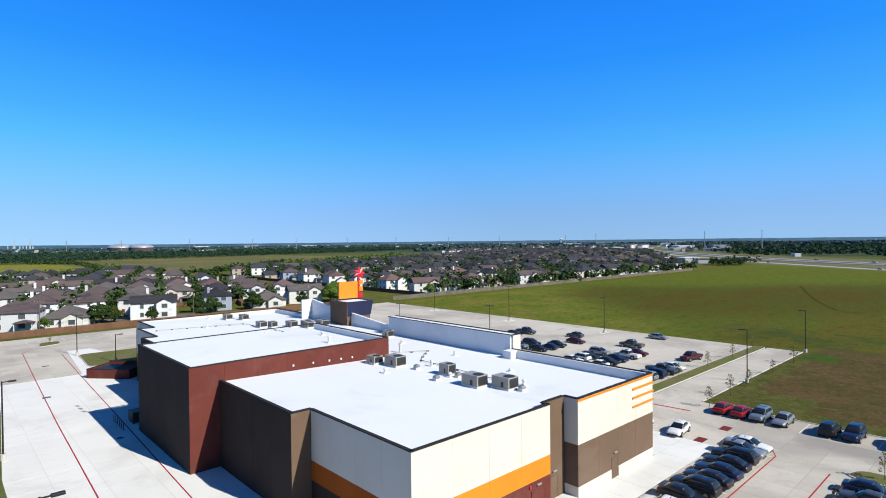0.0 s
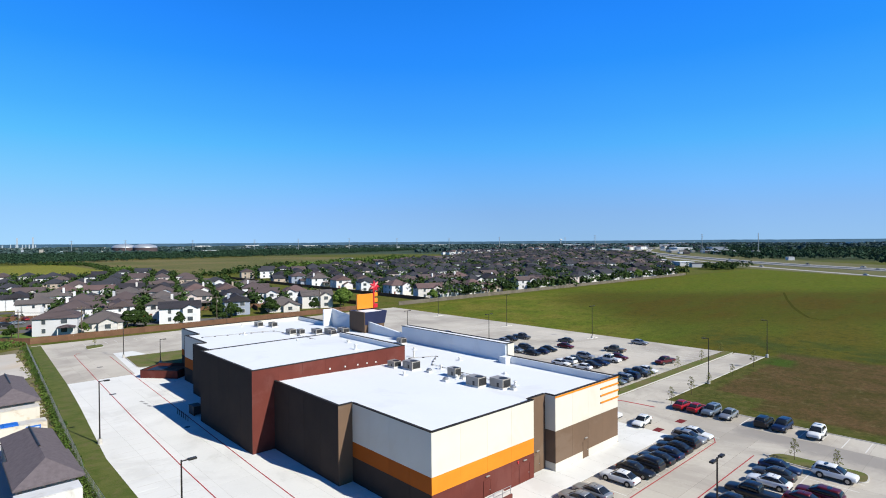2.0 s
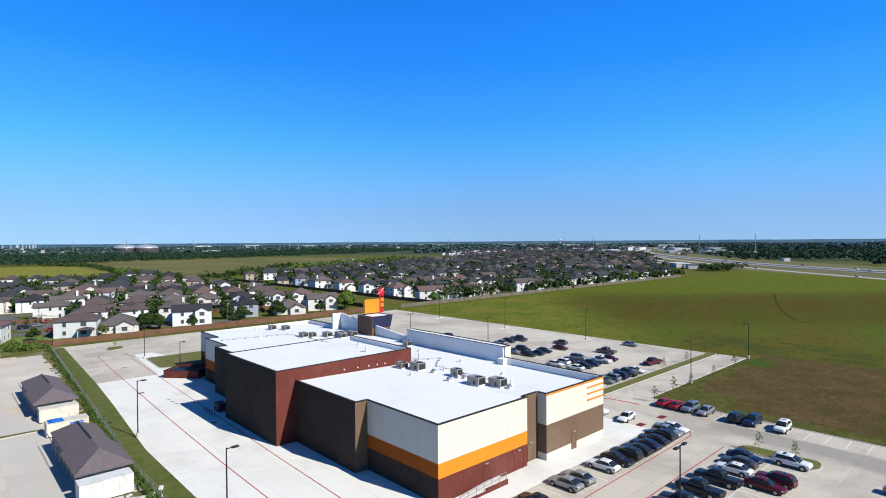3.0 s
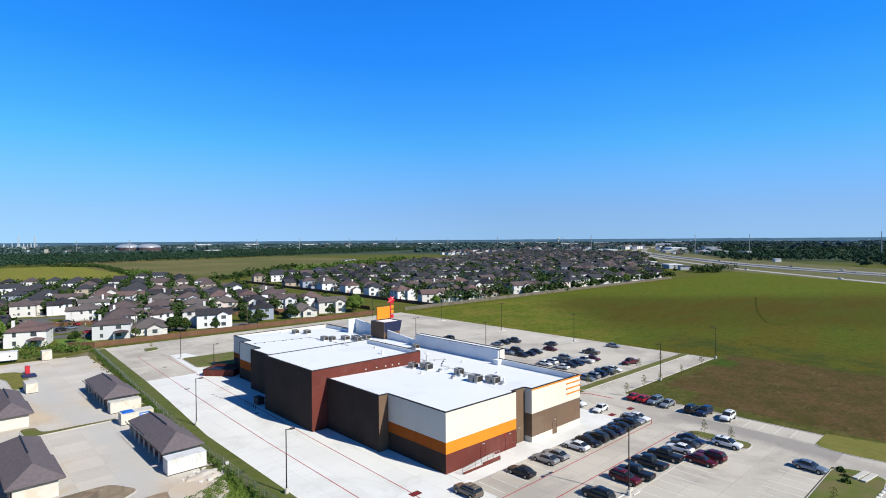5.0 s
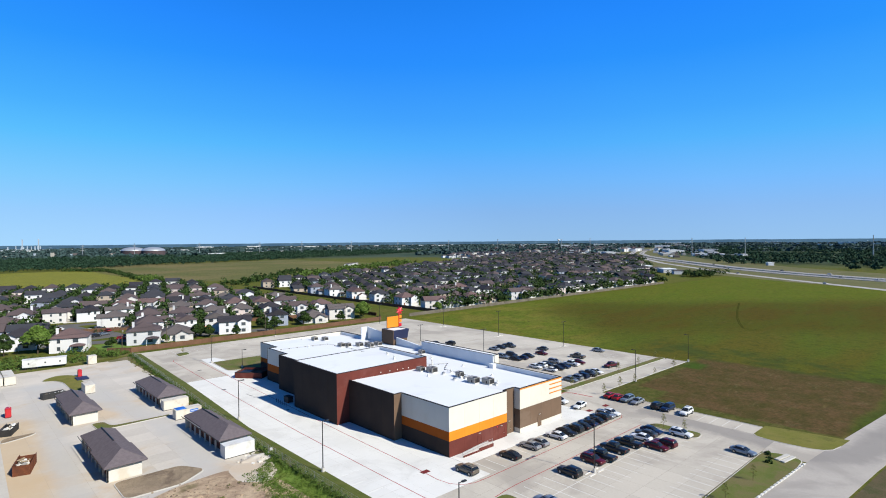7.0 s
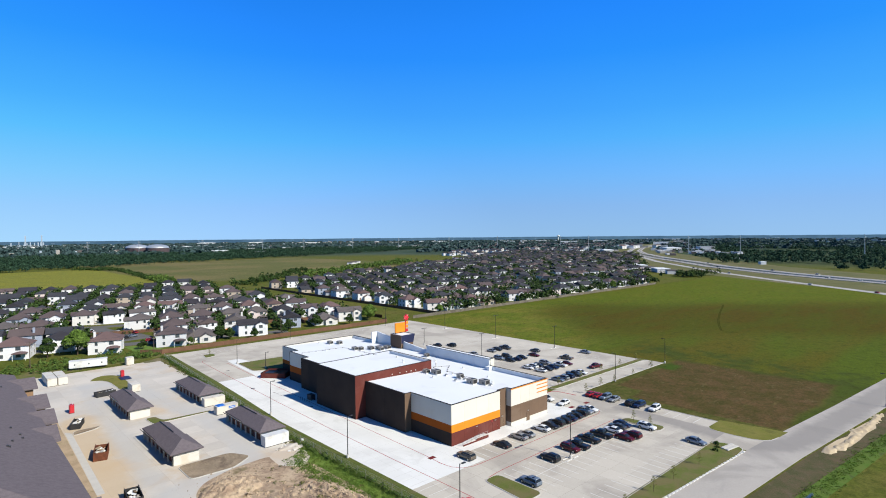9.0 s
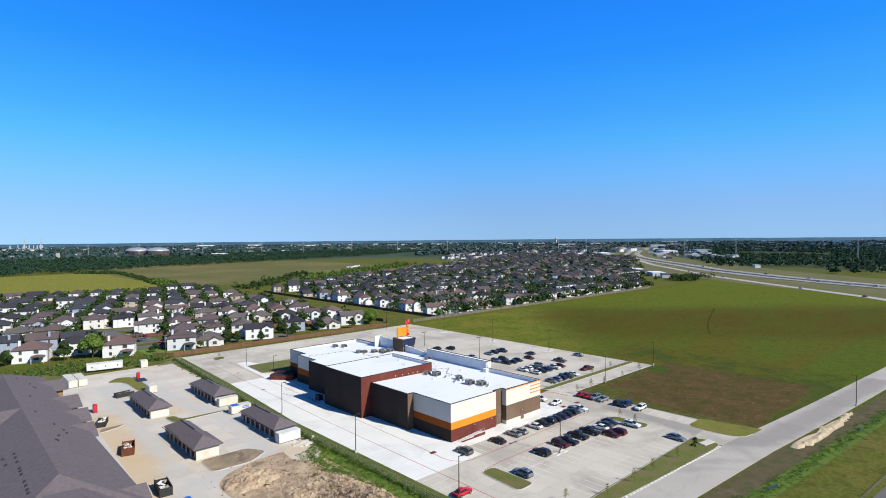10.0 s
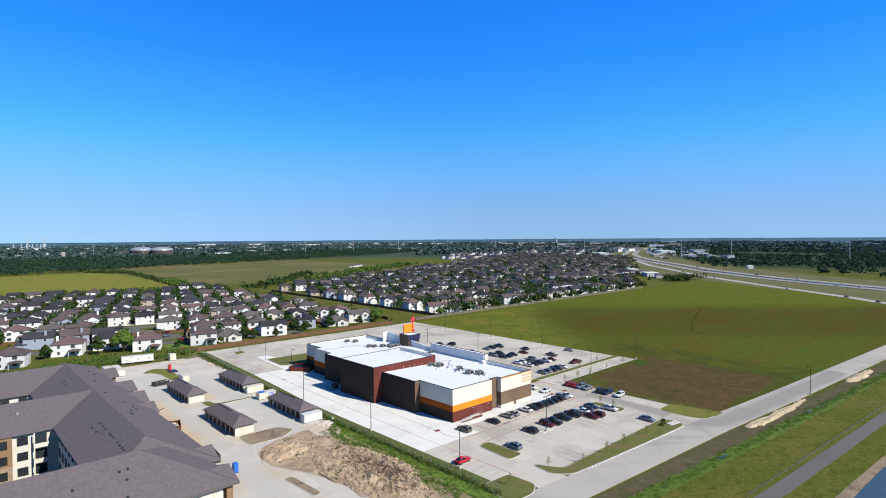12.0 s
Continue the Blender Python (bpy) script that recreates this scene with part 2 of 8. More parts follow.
M["ditch_floor"] = surface("damp_ditch_floor", (0.062, 0.118, 0.015), (0.088, 0.122, 0.024), 0.95, 0.4, 3, 0.5, stain=(0.05, 0.052, 0.022), stain_scale=0.3)
def mound_material():
    """Turned earth: tan and dark brown lumps with olive patches."""
    m = Nodes("turned_earth")
    p = m.place()
    a, b, c = m.noise(p, 0.18, 6, 0.7, 0.8), m.noise(p, 1.1, 7, 0.75), m.noise(p, 0.1, 5, 0.6)
    col = m.mix(m.ramp(a, 0.38, 0.62), (0.45, 0.345, 0.235), (0.285, 0.205, 0.142))
    col = m.mix(m.math("MULTIPLY", m.ramp(b, 0.50, 0.66), 0.6), col, (0.150, 0.112, 0.082))
    col = m.mix(m.math("MULTIPLY", m.ramp(c, 0.56, 0.66), 0.6), col, (0.0988, 0.095, 0.0342))
    m.link(col, m.b.inputs["Base Color"])
    m.b.inputs["Roughness"].default_value = 0.97
    m.b.inputs["Specular IOR Level"].default_value = 0.05
    m.bump(b, 0.9, 0.4)
    return m.mat


M["dry_grass"] = surface("dry_roadside_grass", (0.122, 0.112, 0.045), (0.078, 0.086, 0.028), 0.97, 0.02, 0.5, 0.3, stain=(0.165, 0.136, 0.074), stain_scale=0.02)
M["mound"] = mound_material()
M["sand_dirt"] = surface("tan_bare_earth", (0.38, 0.2888, 0.19), (0.2736, 0.2052, 0.133), 0.97, 0.3, 3, 0.7, dist=0.12, stain=(0.152, 0.1444, 0.0608), stain_scale=0.2, stain_from=0.56)
M["sand"] = surface("pale_sand", (0.4712, 0.38, 0.2584), (0.38, 0.304, 0.1976), 0.97, 0.4, 3, 0.6, dist=0.15)
M["shingle"] = surface("taupe_shingles", (0.128, 0.108, 0.117), (0.095, 0.080, 0.087), 0.93, 1.6, 6.0, 0.5, dist=0.03, stain=(0.119, 0.102, 0.109), stain_scale=0.9)
M["shed_wall"] = surface("cream_render", (0.5244, 0.5016, 0.4522), (0.4788, 0.456, 0.4104), 0.9, 0.4, 7, 0.2, stain=(0.456, 0.3952, 0.3116), stain_scale=0.3)
M["tan_wall"] = surface("tan_render", (0.225, 0.140, 0.082), (0.20, 0.125, 0.074), 0.9, 0.4, 7, 0.2)
M["stone"] = surface("tan_stone", (0.3192, 0.2356, 0.1672), (0.2052, 0.152, 0.114), 0.9, 1.5, 4, 0.6, dist=0.08)
M["metal_grey"] = surface("grey_sheet_metal", (0.304, 0.2812, 0.2508), (0.2584, 0.2394, 0.2166), 0.5, 0.8, 7, 0.08, metal=0.2)
M["metal_dark"] = surface("dark_bronze_metal", (0.0228, 0.01976, 0.01824), (0.0304, 0.0266, 0.0228), 0.5, 1, 8, 0.05, metal=0.5)
M["galvanised"] = surface("galvanised_steel", (0.342, 0.3496, 0.3572), (0.2736, 0.2812, 0.2888), 0.45, 1, 9, 0.1, metal=0.7)
M["white_metal"] = surface("white_painted_metal", (0.5776, 0.5776, 0.5624), (0.5168, 0.5168, 0.5016), 0.5, 0.5, 6, 0.08, stain=(0.418, 0.3952, 0.3572), stain_scale=0.3)
M["cream_metal"] = surface("cream_painted_steel", (0.532, 0.5016, 0.437), (0.4788, 0.4484, 0.3876), 0.6, 0.5, 6, 0.08, stain=(0.38, 0.2888, 0.19), stain_scale=0.4)
M["rust"] = surface("rusty_steel", (0.1368, 0.0456, 0.0228), (0.076, 0.0304, 0.019), 0.85, 0.9, 7, 0.3, stain=(0.1672, 0.0684, 0.0342), stain_scale=0.6)
M["black_metal"] = surface("black_painted_steel", (0.01368, 0.01368, 0.0152), (0.0228, 0.02204, 0.0228), 0.55, 0.9, 7, 0.1)
M["plastic_red"] = surface("red_plastic", (0.418, 0.0152, 0.0228), (0.3648, 0.01368, 0.02128), 0.45, 0.5, 5, 0.02)
M["plastic_blue"] = surface("blue_plastic", (0.0152, 0.1216, 0.4712), (0.01368, 0.1064, 0.418), 0.45, 0.5, 5, 0.02)
M["plastic_white"] = surface("white_plastic", (0.5928, 0.5928, 0.5928), (0.5472, 0.5472, 0.5472), 0.45, 0.5, 5, 0.02)
M["sign_orange"] = surface("orange_sign_panel", (0.646, 0.1976, 0.0076), (0.608, 0.1824, 0.0076), 0.45, 0.5, 5, 0.02)
M["sign_red"] = surface("red_sign", (0.4712, 0.00912, 0.0228), (0.418, 0.0076, 0.02128), 0.4, 0.5, 5, 0.02)
M["fence_wood"] = surface("brown_stained_boards", (0.152, 0.0798, 0.0494), (0.114, 0.0608, 0.038), 0.9, 0.6, 6, 0.3, each=0.08)
M["fence_grey"] = surface("weathered_boards", (0.1444, 0.1254, 0.0988), (0.1102, 0.095, 0.076), 0.92, 0.3, 6, 0.3, each=0.12)
M["brush"] = surface("dry_brushwood", (0.1292, 0.095, 0.076), (0.076, 0.057, 0.04712), 0.95, 0.5, 6, 0.2, island=0.3)
M["pole_wood"] = surface("weathered_pole", (0.1216, 0.095, 0.0722), (0.0836, 0.06688, 0.05168), 0.95, 1, 12, 0.4)
M["tank_wall"] = surface("dark_tank_wall", (0.076, 0.05472, 0.05928), (0.0608, 0.0456, 0.04864), 0.8, 0.02, 0.3, 0.0)
M["tank"] = surface("silver_tank_dome", (0.3192, 0.342, 0.38), (0.2736, 0.2964, 0.3344), 0.45, 0.02, 0.2, 0.0, metal=0.3)
M["rubber"] = surface("tyre_rubber", (0.018, 0.018, 0.018), (0.026, 0.026, 0.026), 0.85, 4, 20, 0.1, world_space=False)
M["alloy"] = surface("alloy_wheel", (0.3648, 0.3648, 0.3724), (0.304, 0.304, 0.3116), 0.35, 3, 9, 0.02, metal=0.8, world_space=False)
M["lamp_white"] = surface("clear_headlight", (0.532, 0.5472, 0.5624), (0.4712, 0.4864, 0.5016), 0.15, 3, 9, 0.0, world_space=False)
M["lamp_red"] = surface("red_taillight", (0.266, 0.0076, 0.00912), (0.2128, 0.0076, 0.0076), 0.2, 3, 9, 0.0, world_space=False)
M["garage_white"] = surface("white_garage_door", (0.5168, 0.5016, 0.4712), (0.456, 0.4408, 0.4104), 0.7, 0.6, 5, 0.05)
M["trim_white"] = surface("white_trim", (0.5776, 0.57, 0.5472), (0.532, 0.5244, 0.5016), 0.7, 0.6, 5, 0.05)
M["brick_red"] = surface("red_brown_brick", (0.1824, 0.0798, 0.0532), (0.1368, 0.0608, 0.0418), 0.9, 0.6, 5, 0.3)
M["water"] = surface("ditch_water", (0.035, 0.050, 0.055), (0.05, 0.065, 0.065), 0.3, 0.3, 2, 0.1)
# far white walls, greyed and blued: the haze is in the base colour
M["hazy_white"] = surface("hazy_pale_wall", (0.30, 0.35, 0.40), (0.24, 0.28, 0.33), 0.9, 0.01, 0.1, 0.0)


def glass(name, tint):
    m = Nodes(name)
    f = m.ramp(m.noise(m.place(), 0.15, 2), 0.3, 0.7)
    m.link(m.mix(f, tint, tuple(v * 1.6 for v in tint)), m.b.inputs["Base Color"])
    m.b.inputs["Roughness"].default_value = 0.06
    m.b.inputs["IOR"].default_value = 1.5
    return m.mat


M["glass"] = glass("window_glass", (0.018, 0.022, 0.026))
M["house_glass"] = glass("house_window_glass", (0.038, 0.0456, 0.0532))
M["car_glass"] = glass("car_glass", (0.01, 0.012, 0.014))


def car_paint(name, c, metal=0.25, rough=0.34):
    return surface(name, c, tuple(v * 0.94 for v in c), rough, 0.5, 20, 0.0, metal=metal, world_space=False, coat=0.2)


PAINT = {
    "white": car_paint("white_car_paint", (0.5776, 0.5852, 0.5928), 0.0),
    "black": car_paint("black_car_paint", (0.01, 0.011, 0.013), 0.1),
    "grey": car_paint("grey_car_paint", (0.076, 0.0798, 0.0836), 0.5),
    "silver": car_paint("silver_car_paint", (0.3192, 0.3268, 0.3344), 0.6),
    "red": car_paint("red_car_paint", (0.2432, 0.00304, 0.0076), 0.1),
    "scarlet": car_paint("scarlet_car_paint", (0.4256, 0.00608, 0.01368), 0.0),
    "maroon": car_paint("maroon_car_paint", (0.0912, 0.00608, 0.00912), 0.3),
    "blue": car_paint("dark_blue_car_paint", (0.0114, 0.0228, 0.0646), 0.3),
    "slate": car_paint("slate_blue_car_paint", (0.1824, 0.2204, 0.266), 0.5),
    "brown": car_paint("brown_grey_car_paint", (0.152, 0.1292, 0.1026), 0.5),
}

WALLS = [surface("house_wall_%d" % i, c, tuple(v * 0.92 for v in c), 0.9, 0.2, 4, 0.1) for i, c in enumerate(
    [(0.5928, 0.5928, 0.608), (0.5472, 0.5244, 0.5016), (0.4864, 0.4864, 0.5016), (0.5168, 0.4408, 0.4218), (0.5776, 0.5662, 0.5586), (0.2584, 0.2888, 0.3572), (0.3648, 0.304, 0.2508), (0.608, 0.608, 0.6232)])]
ROOFS = [surface("house_roof_%d" % i, c, tuple(v * 0.8 for v in c), 0.95, 0.15, 2.5, 0.4) for i, c in enumerate(
    [(0.088, 0.068, 0.070), (0.037, 0.035, 0.042), (0.125, 0.084, 0.082), (0.105, 0.091, 0.090), (0.042, 0.043, 0.052), (0.096, 0.074, 0.074)])]


def ground_material():
    """Grassland: green and dry patches, with mown, brown and yellow stretches of their own shape."""
    m = Nodes("grassland")
    p = m.place()
    sep = m.t.nodes.new("ShaderNodeSeparateXYZ")
    m.link(p, sep.inputs[0])
    wob1 = m.math("MULTIPLY", m.math("SUBTRACT", m.noise(p, 0.05, 5, 0.65), 0.5), 30)
    wob2 = m.math("MULTIPLY", m.math("SUBTRACT", m.noise(p, 0.012, 4, 0.6), 0.5), 120)

    def stretch(x0, x1, y0, y1, soft, wob, lean=0.0):
        x = m.math("ADD", sep.outputs[0], wob)
        y = m.math("ADD", m.math("ADD", sep.outputs[1], wob), m.math("MULTIPLY", sep.outputs[0], lean))
        out = None
        for v, a, b in ((x, x0 - soft, x0 + soft), (x, x1 + soft, x1 - soft), (y, y0 - soft, y0 + soft), (y, y1 + soft, y1 - soft)):
            r = m.ramp(v, a, b) if a < b else m.math("SUBTRACT", 1.0, m.ramp(v, b, a))
            out = r if out is None else m.math("MULTIPLY", out, r)
        return out

    n_big, n_mid, n_fine = m.noise(p, 0.006, 5, 0.6), m.noise(p, 0.05, 6, 0.65), m.noise(p, 1.2, 6, 0.7)
    col = m.mix(m.ramp(n_mid, 0.35, 0.65), (0.088, 0.110, 0.017), (0.128, 0.118, 0.030))
    # the open field: olive brown across its middle, greener at its rims
    streak = m.t.nodes.new("ShaderNodeMapping")
    streak.inputs["Rotation"].default_value = (0, 0, radians(-40))
    streak.inputs["Scale"].default_value = (0.25, 1, 1)
    m.link(p, streak.inputs["Vector"])
    n_str = m.noise(streak.outputs[0], 0.02, 5, 0.6)
    fld = m.mix(m.ramp(n_str, 0.42, 0.60), (0.076, 0.1049, 0.0114), (0.09728, 0.0836, 0.01216))
    col = m.mix(stretch(112, 520, -70, 160, 6, m.math("MULTIPLY", wob1, 0.3)), col, fld)
    mid = m.mix(m.ramp(m.noise(streak.outputs[0], 0.05, 6, 0.65), 0.4, 0.62), (0.0798, 0.05776, 0.0076), (0.06992, 0.07448, 0.0076))
    along = m.math("ADD", m.math("ADD", sep.outputs[0], sep.outputs[1]), m.math("MULTIPLY", wob2, 0.45))
    inside = stretch(116, 700, -90, 158, 5, m.math("MULTIPLY", wob1, 0.3))
    band = m.math("MULTIPLY", m.ramp(along, 178, 236), m.math("SUBTRACT", 1.0, m.ramp(along, 335, 410)))
    across = m.math("ADD", m.math("SUBTRACT", sep.outputs[0], sep.outputs[1]), m.math("MULTIPLY", wob2, 0.4))
    gold = m.mix(m.ramp(n_mid, 0.4, 0.6), (0.105, 0.135, 0.014), (0.165, 0.152, 0.026))
    col = m.mix(m.math("MULTIPLY", m.math("SUBTRACT", 1.0, m.ramp(across, 55, 110)), inside), col, gold)
    col = m.mix(m.math("MULTIPLY", m.math("MULTIPLY", m.math("MULTIPLY", band, m.ramp(across, 62, 120)), inside), 0.9), col, mid)
    bright = m.mix(m.ramp(n_mid, 0.35, 0.65), (0.095, 0.128, 0.010), (0.120, 0.132, 0.014))
    col = m.mix(m.math("MULTIPLY", m.math("MULTIPLY", m.ramp(along, 345, 430), inside), 0.85), col, bright)
    brown = m.mix(m.ramp(m.noise(p, 0.12, 6, 0.7), 0.36, 0.66), (0.1079, 0.06536, 0.0304), (0.07144, 0.05624, 0.01824))
    col = m.mix(stretch(64, 127, -51, 2.5, 1.8, m.math("MULTIPLY", wob1, 0.2)), col, brown)
    fleck = m.math("MULTIPLY", m.ramp(m.noise(p, 0.22, 7, 0.75, 0.8), 0.55, 0.68), stretch(64, 125, -50, 0, 3, m.math("MULTIPLY", wob1, 0.4)))
    col = m.mix(m.math("MULTIPLY", fleck, 0.55), col, (0.150, 0.118, 0.060))
    rim = m.mix(m.ramp(n_fine, 0.35, 0.6), (0.036, 0.056, 0.010), (0.062, 0.078, 0.016))
    col = m.mix(m.math("MULTIPLY", stretch(125, 150, -66, 30, 4, m.math("MULTIPLY", wob1, 0.3), 0.0), m.ramp(m.noise(p, 0.09, 6, 0.7), 0.42, 0.6)), col, rim)
    col = m.mix(m.math("MULTIPLY", stretch(72, 132, -60, -51, 1.5, m.math("MULTIPLY", wob1, 0.25)), 0.75), col, rim)
    turf = m.mix(m.ramp(m.noise(p, 0.35, 5, 0.7), 0.35, 0.65), (0.0646, 0.076, 0.0152), (0.1064, 0.095, 0.0304))
    small = m.math("MULTIPLY", m.math("SUBTRACT", m.noise(p, 0.25, 5, 0.65), 0.5), 4)
    for edge in ((56, 120, 0.6, 4.5), (61, 67.2, -52, 4.5), (62, 76, -9, 2.5)):
        col = m.mix(stretch(*edge, 0.7, small), col, turf)
    lush = m.mix(m.ramp(n_fine, 0.35, 0.65), (0.038, 0.076, 0.00912), (0.057, 0.0912, 0.0152))
    col = m.mix(stretch(109, 118, -3.0, 3.5, 1.8, m.math("MULTIPLY", wob1, 0.3)), col, lush)
    # far stretches
    yel = m.mix(m.ramp(n_mid, 0.3, 0.7), (0.2356, 0.2204, 0.03648), (0.1824, 0.19, 0.03648))
    col = m.mix(stretch(-900, 106, 545, 940, 6, m.math("MULTIPLY", wob1, 0.4)), col, yel)
    drab = m.mix(m.ramp(n_big, 0.4, 0.6), (0.1824, 0.152, 0.0684), (0.1216, 0.1254, 0.0456))
    col = m.mix(stretch(106, 560, 545, 1130, 8, m.math("MULTIPLY", wob1, 0.4)), col, drab)
    # far woodland floor: its blue-green tones carry the haze of distance as colour
    wood = m.math("ADD", m.ramp(m.math("ADD", m.math("MULTIPLY", sep.outputs[0], 0.55), sep.outputs[1]), 1350, 1700), m.math("MULTIPLY", m.ramp(sep.outputs[0], 760, 1000), 0.8))
    wood_n = m.t.nodes.new("ShaderNodeClamp")
    m.link(wood, wood_n.inputs[0])
    col = m.mix(wood_n.outputs[0], col, m.mix(m.ramp(m.noise(p, 0.004, 5, 0.6), 0.4, 0.62), (0.032, 0.056, 0.040), (0.062, 0.088, 0.066)))
    tuft = m.noise(p, 0.32, 7, 0.75, 0.5)
    col = m.mix(m.math("MULTIPLY", m.ramp(tuft, 0.46, 0.66), 0.55), col, (0.0304, 0.03952, 0.0076))
    col = m.mix(m.math("MULTIPLY", m.ramp(n_fine, 0.35, 0.65), 0.42), col, (0.0228, 0.02736, 0.0076))
    pale = m.noise(streak.outputs[0], 0.35, 6, 0.7)
    col = m.mix(m.math("MULTIPLY", m.ramp(pale, 0.58, 0.74), 0.4), col, (0.1444, 0.1254, 0.0456))
    m.link(col, m.b.inputs["Base Color"])
    m.b.inputs["Roughness"].default_value = 0.97
    m.b.inputs["Specular IOR Level"].default_value = 0.03
    m.bump(n_fine, 0.8, 0.25)
    return m.mat


M["ground"] = ground_material()


# ---- building helpers ----
def mesh(name, verts, faces, *mats, index=None, smooth=False):
    me = bpy.data.meshes.new(name)
    me.from_pydata(verts, [], faces)
    for k in mats:
        me.materials.append(k)
    if index is not None:
        me.polygons.foreach_set("material_index", index)
    if smooth:
        me.polygons.foreach_set("use_smooth", [True] * len(me.polygons))
    me.update()
    return me


def part(name, bm, material, parent=None, label="", m=None, smooth=False):
    """Links a bmesh, or a mesh, as one object under a thing or a part."""
    if isinstance(bm, bpy.types.Mesh):
        me = bm
    else:
        me = bpy.data.meshes.new(name)
        bmesh.ops.recalc_face_normals(bm, faces=bm.faces[:])
        bm.to_mesh(me)
        bm.free()
        me.materials.append(material)
        if smooth:
            me.polygons.foreach_set("use_smooth", [True] * len(me.polygons))
    ob = new(name, me)
    if parent is not None:
        ob.parent = parent
    if m is not None:
        ob.matrix_basis = m
    if label:
        tagged(ob, label)
    return ob


def thing(name, label, category, group="", kind="", at=(0, 0, 0), turn=0.0):
    ob = new(name)
    ob.empty_display_size = 0.3
    ob.matrix_basis = pose(*at, 0, 0, turn)
    return tagged(ob, label, category, group, kind)


def box(bm, x0, x1, y0, y1, z0, z1, bevel=0.0):
    vs = [bm.verts.new(c) for c in ((x0, y0, z0), (x1, y0, z0), (x1, y1, z0), (x0, y1, z0), (x0, y0, z1), (x1, y0, z1), (x1, y1, z1), (x0, y1, z1))]
    fs = [bm.faces.new([vs[i] for i in f]) for f in ((0, 3, 2, 1), (4, 5, 6, 7), (0, 1, 5, 4), (1, 2, 6, 5), (2, 3, 7, 6), (3, 0, 4, 7))]
    if bevel:
        es = {e for f in fs for e in f.edges}
        bmesh.ops.bevel(bm, geom=list(es), offset=bevel, segments=1, affect="EDGES")
    return bm


def boxes(*rows, bevel=0.0):
    bm = bmesh.new()
    for r in rows:
        box(bm, *r, bevel=bevel)
    return bm


def tube(bm, p, q, r0, r1=None, n=8):
    """A tapered tube from p to q."""
    p, q = Vector(p), Vector(q)
    r1 = r0 if r1 is None else r1
    u = (q - p).normalized()
    a = u.orthogonal().normalized()
    b = u.cross(a)
    rings = []
    for c, r in ((p, r0), (q, r1)):
        rings.append([bm.verts.new(c + (a * math.cos(2 * math.pi * i / n) + b * math.sin(2 * math.pi * i / n)) * r) for i in range(n)])
    for i in range(n):
        bm.faces.new((rings[0][i], rings[0][(i + 1) % n], rings[1][(i + 1) % n], rings[1][i]))
    bm.faces.new(rings[0][::-1])
    bm.faces.new(rings[1])
    return bm


def prism(bm, pts, z0, z1):
    """A flat shape raised between two heights; z may be a function of x and y."""
    f0 = z0 if callable(z0) else (lambda x, y: z0)
    f1 = z1 if callable(z1) else (lambda x, y: z1)
    lo = [bm.verts.new((x, y, f0(x, y))) for x, y in pts]
    hi = [bm.verts.new((x, y, f1(x, y))) for x, y in pts]
    n = len(pts)
    bm.faces.new(lo[::-1])
    bm.faces.new(hi)
    for i in range(n):
        bm.faces.new((lo[i], lo[(i + 1) % n], hi[(i + 1) % n], hi[i]))
    return bm


def rounded(pts, r, n=5):
    """The outline with its corners rounded."""
    out = []
    k = len(pts)
    for i in range(k):
        a, b, c = Vector(pts[i - 1]), Vector(pts[i]), Vector(pts[(i + 1) % k])
        d0, d1 = (a - b), (c - b)
        rr = min(r, d0.length * 0.48, d1.length * 0.48)
        p, q = b + d0.normalized() * rr, b + d1.normalized() * rr
        for j in range(n + 1):
            s = j / n
            out.append(tuple(p.lerp(b, s).lerp(b.lerp(q, s), s)))
    return out


def ribbon(bm, pts, width, z0, z1):
    """A band along a line of points."""
    pts = [Vector(p) for p in pts]
    left, right = [], []
    for i, p in enumerate(pts):
        d = (pts[min(i + 1, len(pts) - 1)] - pts[max(i - 1, 0)]).normalized()
        nrm = Vector((-d.y, d.x)) * width / 2
        left.append(p + nrm)
        right.append(p - nrm)
    for i in range(len(pts) - 1):
        quad = [left[i], right[i], right[i + 1], left[i + 1]]
        prism(bm, [tuple(v) for v in quad], z0, z1)
    return bm


def hip_roof(bm, x0, x1, y0, y1, z, rise, over=0.5, thick=0.22, gable=False, hip=None):
    """A hipped or gabled roof with a fascia over a rectangle; the ridge runs along its longer side."""
    x0, x1, y0, y1 = x0 - over, x1 + over, y0 - over, y1 + over
    lx, ly = x1 - x0, y1 - y0
    along_x = lx >= ly
    inset = 0.0 if gable else (hip if hip is not None else min(lx, ly) / 2)
    if along_x:
        r0, r1 = (x0 + inset, (y0 + y1) / 2), (x1 - inset, (y0 + y1) / 2)
    else:
        r0, r1 = ((x0 + x1) / 2, y0 + inset), ((x0 + x1) / 2, y1 - inset)
    lo = [bm.verts.new((x, y, z - thick)) for x, y in ((x0, y0), (x1, y0), (x1, y1), (x0, y1))]
    hi = [bm.verts.new((x, y, z)) for x, y in ((x0, y0), (x1, y0), (x1, y1), (x0, y1))]
    a, b = bm.verts.new((*r0, z + rise)), bm.verts.new((*r1, z + rise))
    bm.faces.new(lo[::-1])
    for i in range(4):
        bm.faces.new((lo[i], lo[(i + 1) % 4], hi[(i + 1) % 4], hi[i]))
    if along_x:
        for f in ((hi[0], hi[1], b, a), (hi[1], hi[2], b), (hi[2], hi[3], a, b), (hi[3], hi[0], a)):
            bm.faces.new(f)
    else:
        for f in ((hi[0], hi[1], a), (hi[1], hi[2], b, a), (hi[2], hi[3], b), (hi[3], hi[0], a, b)):
            bm.faces.new(f)
    return bm


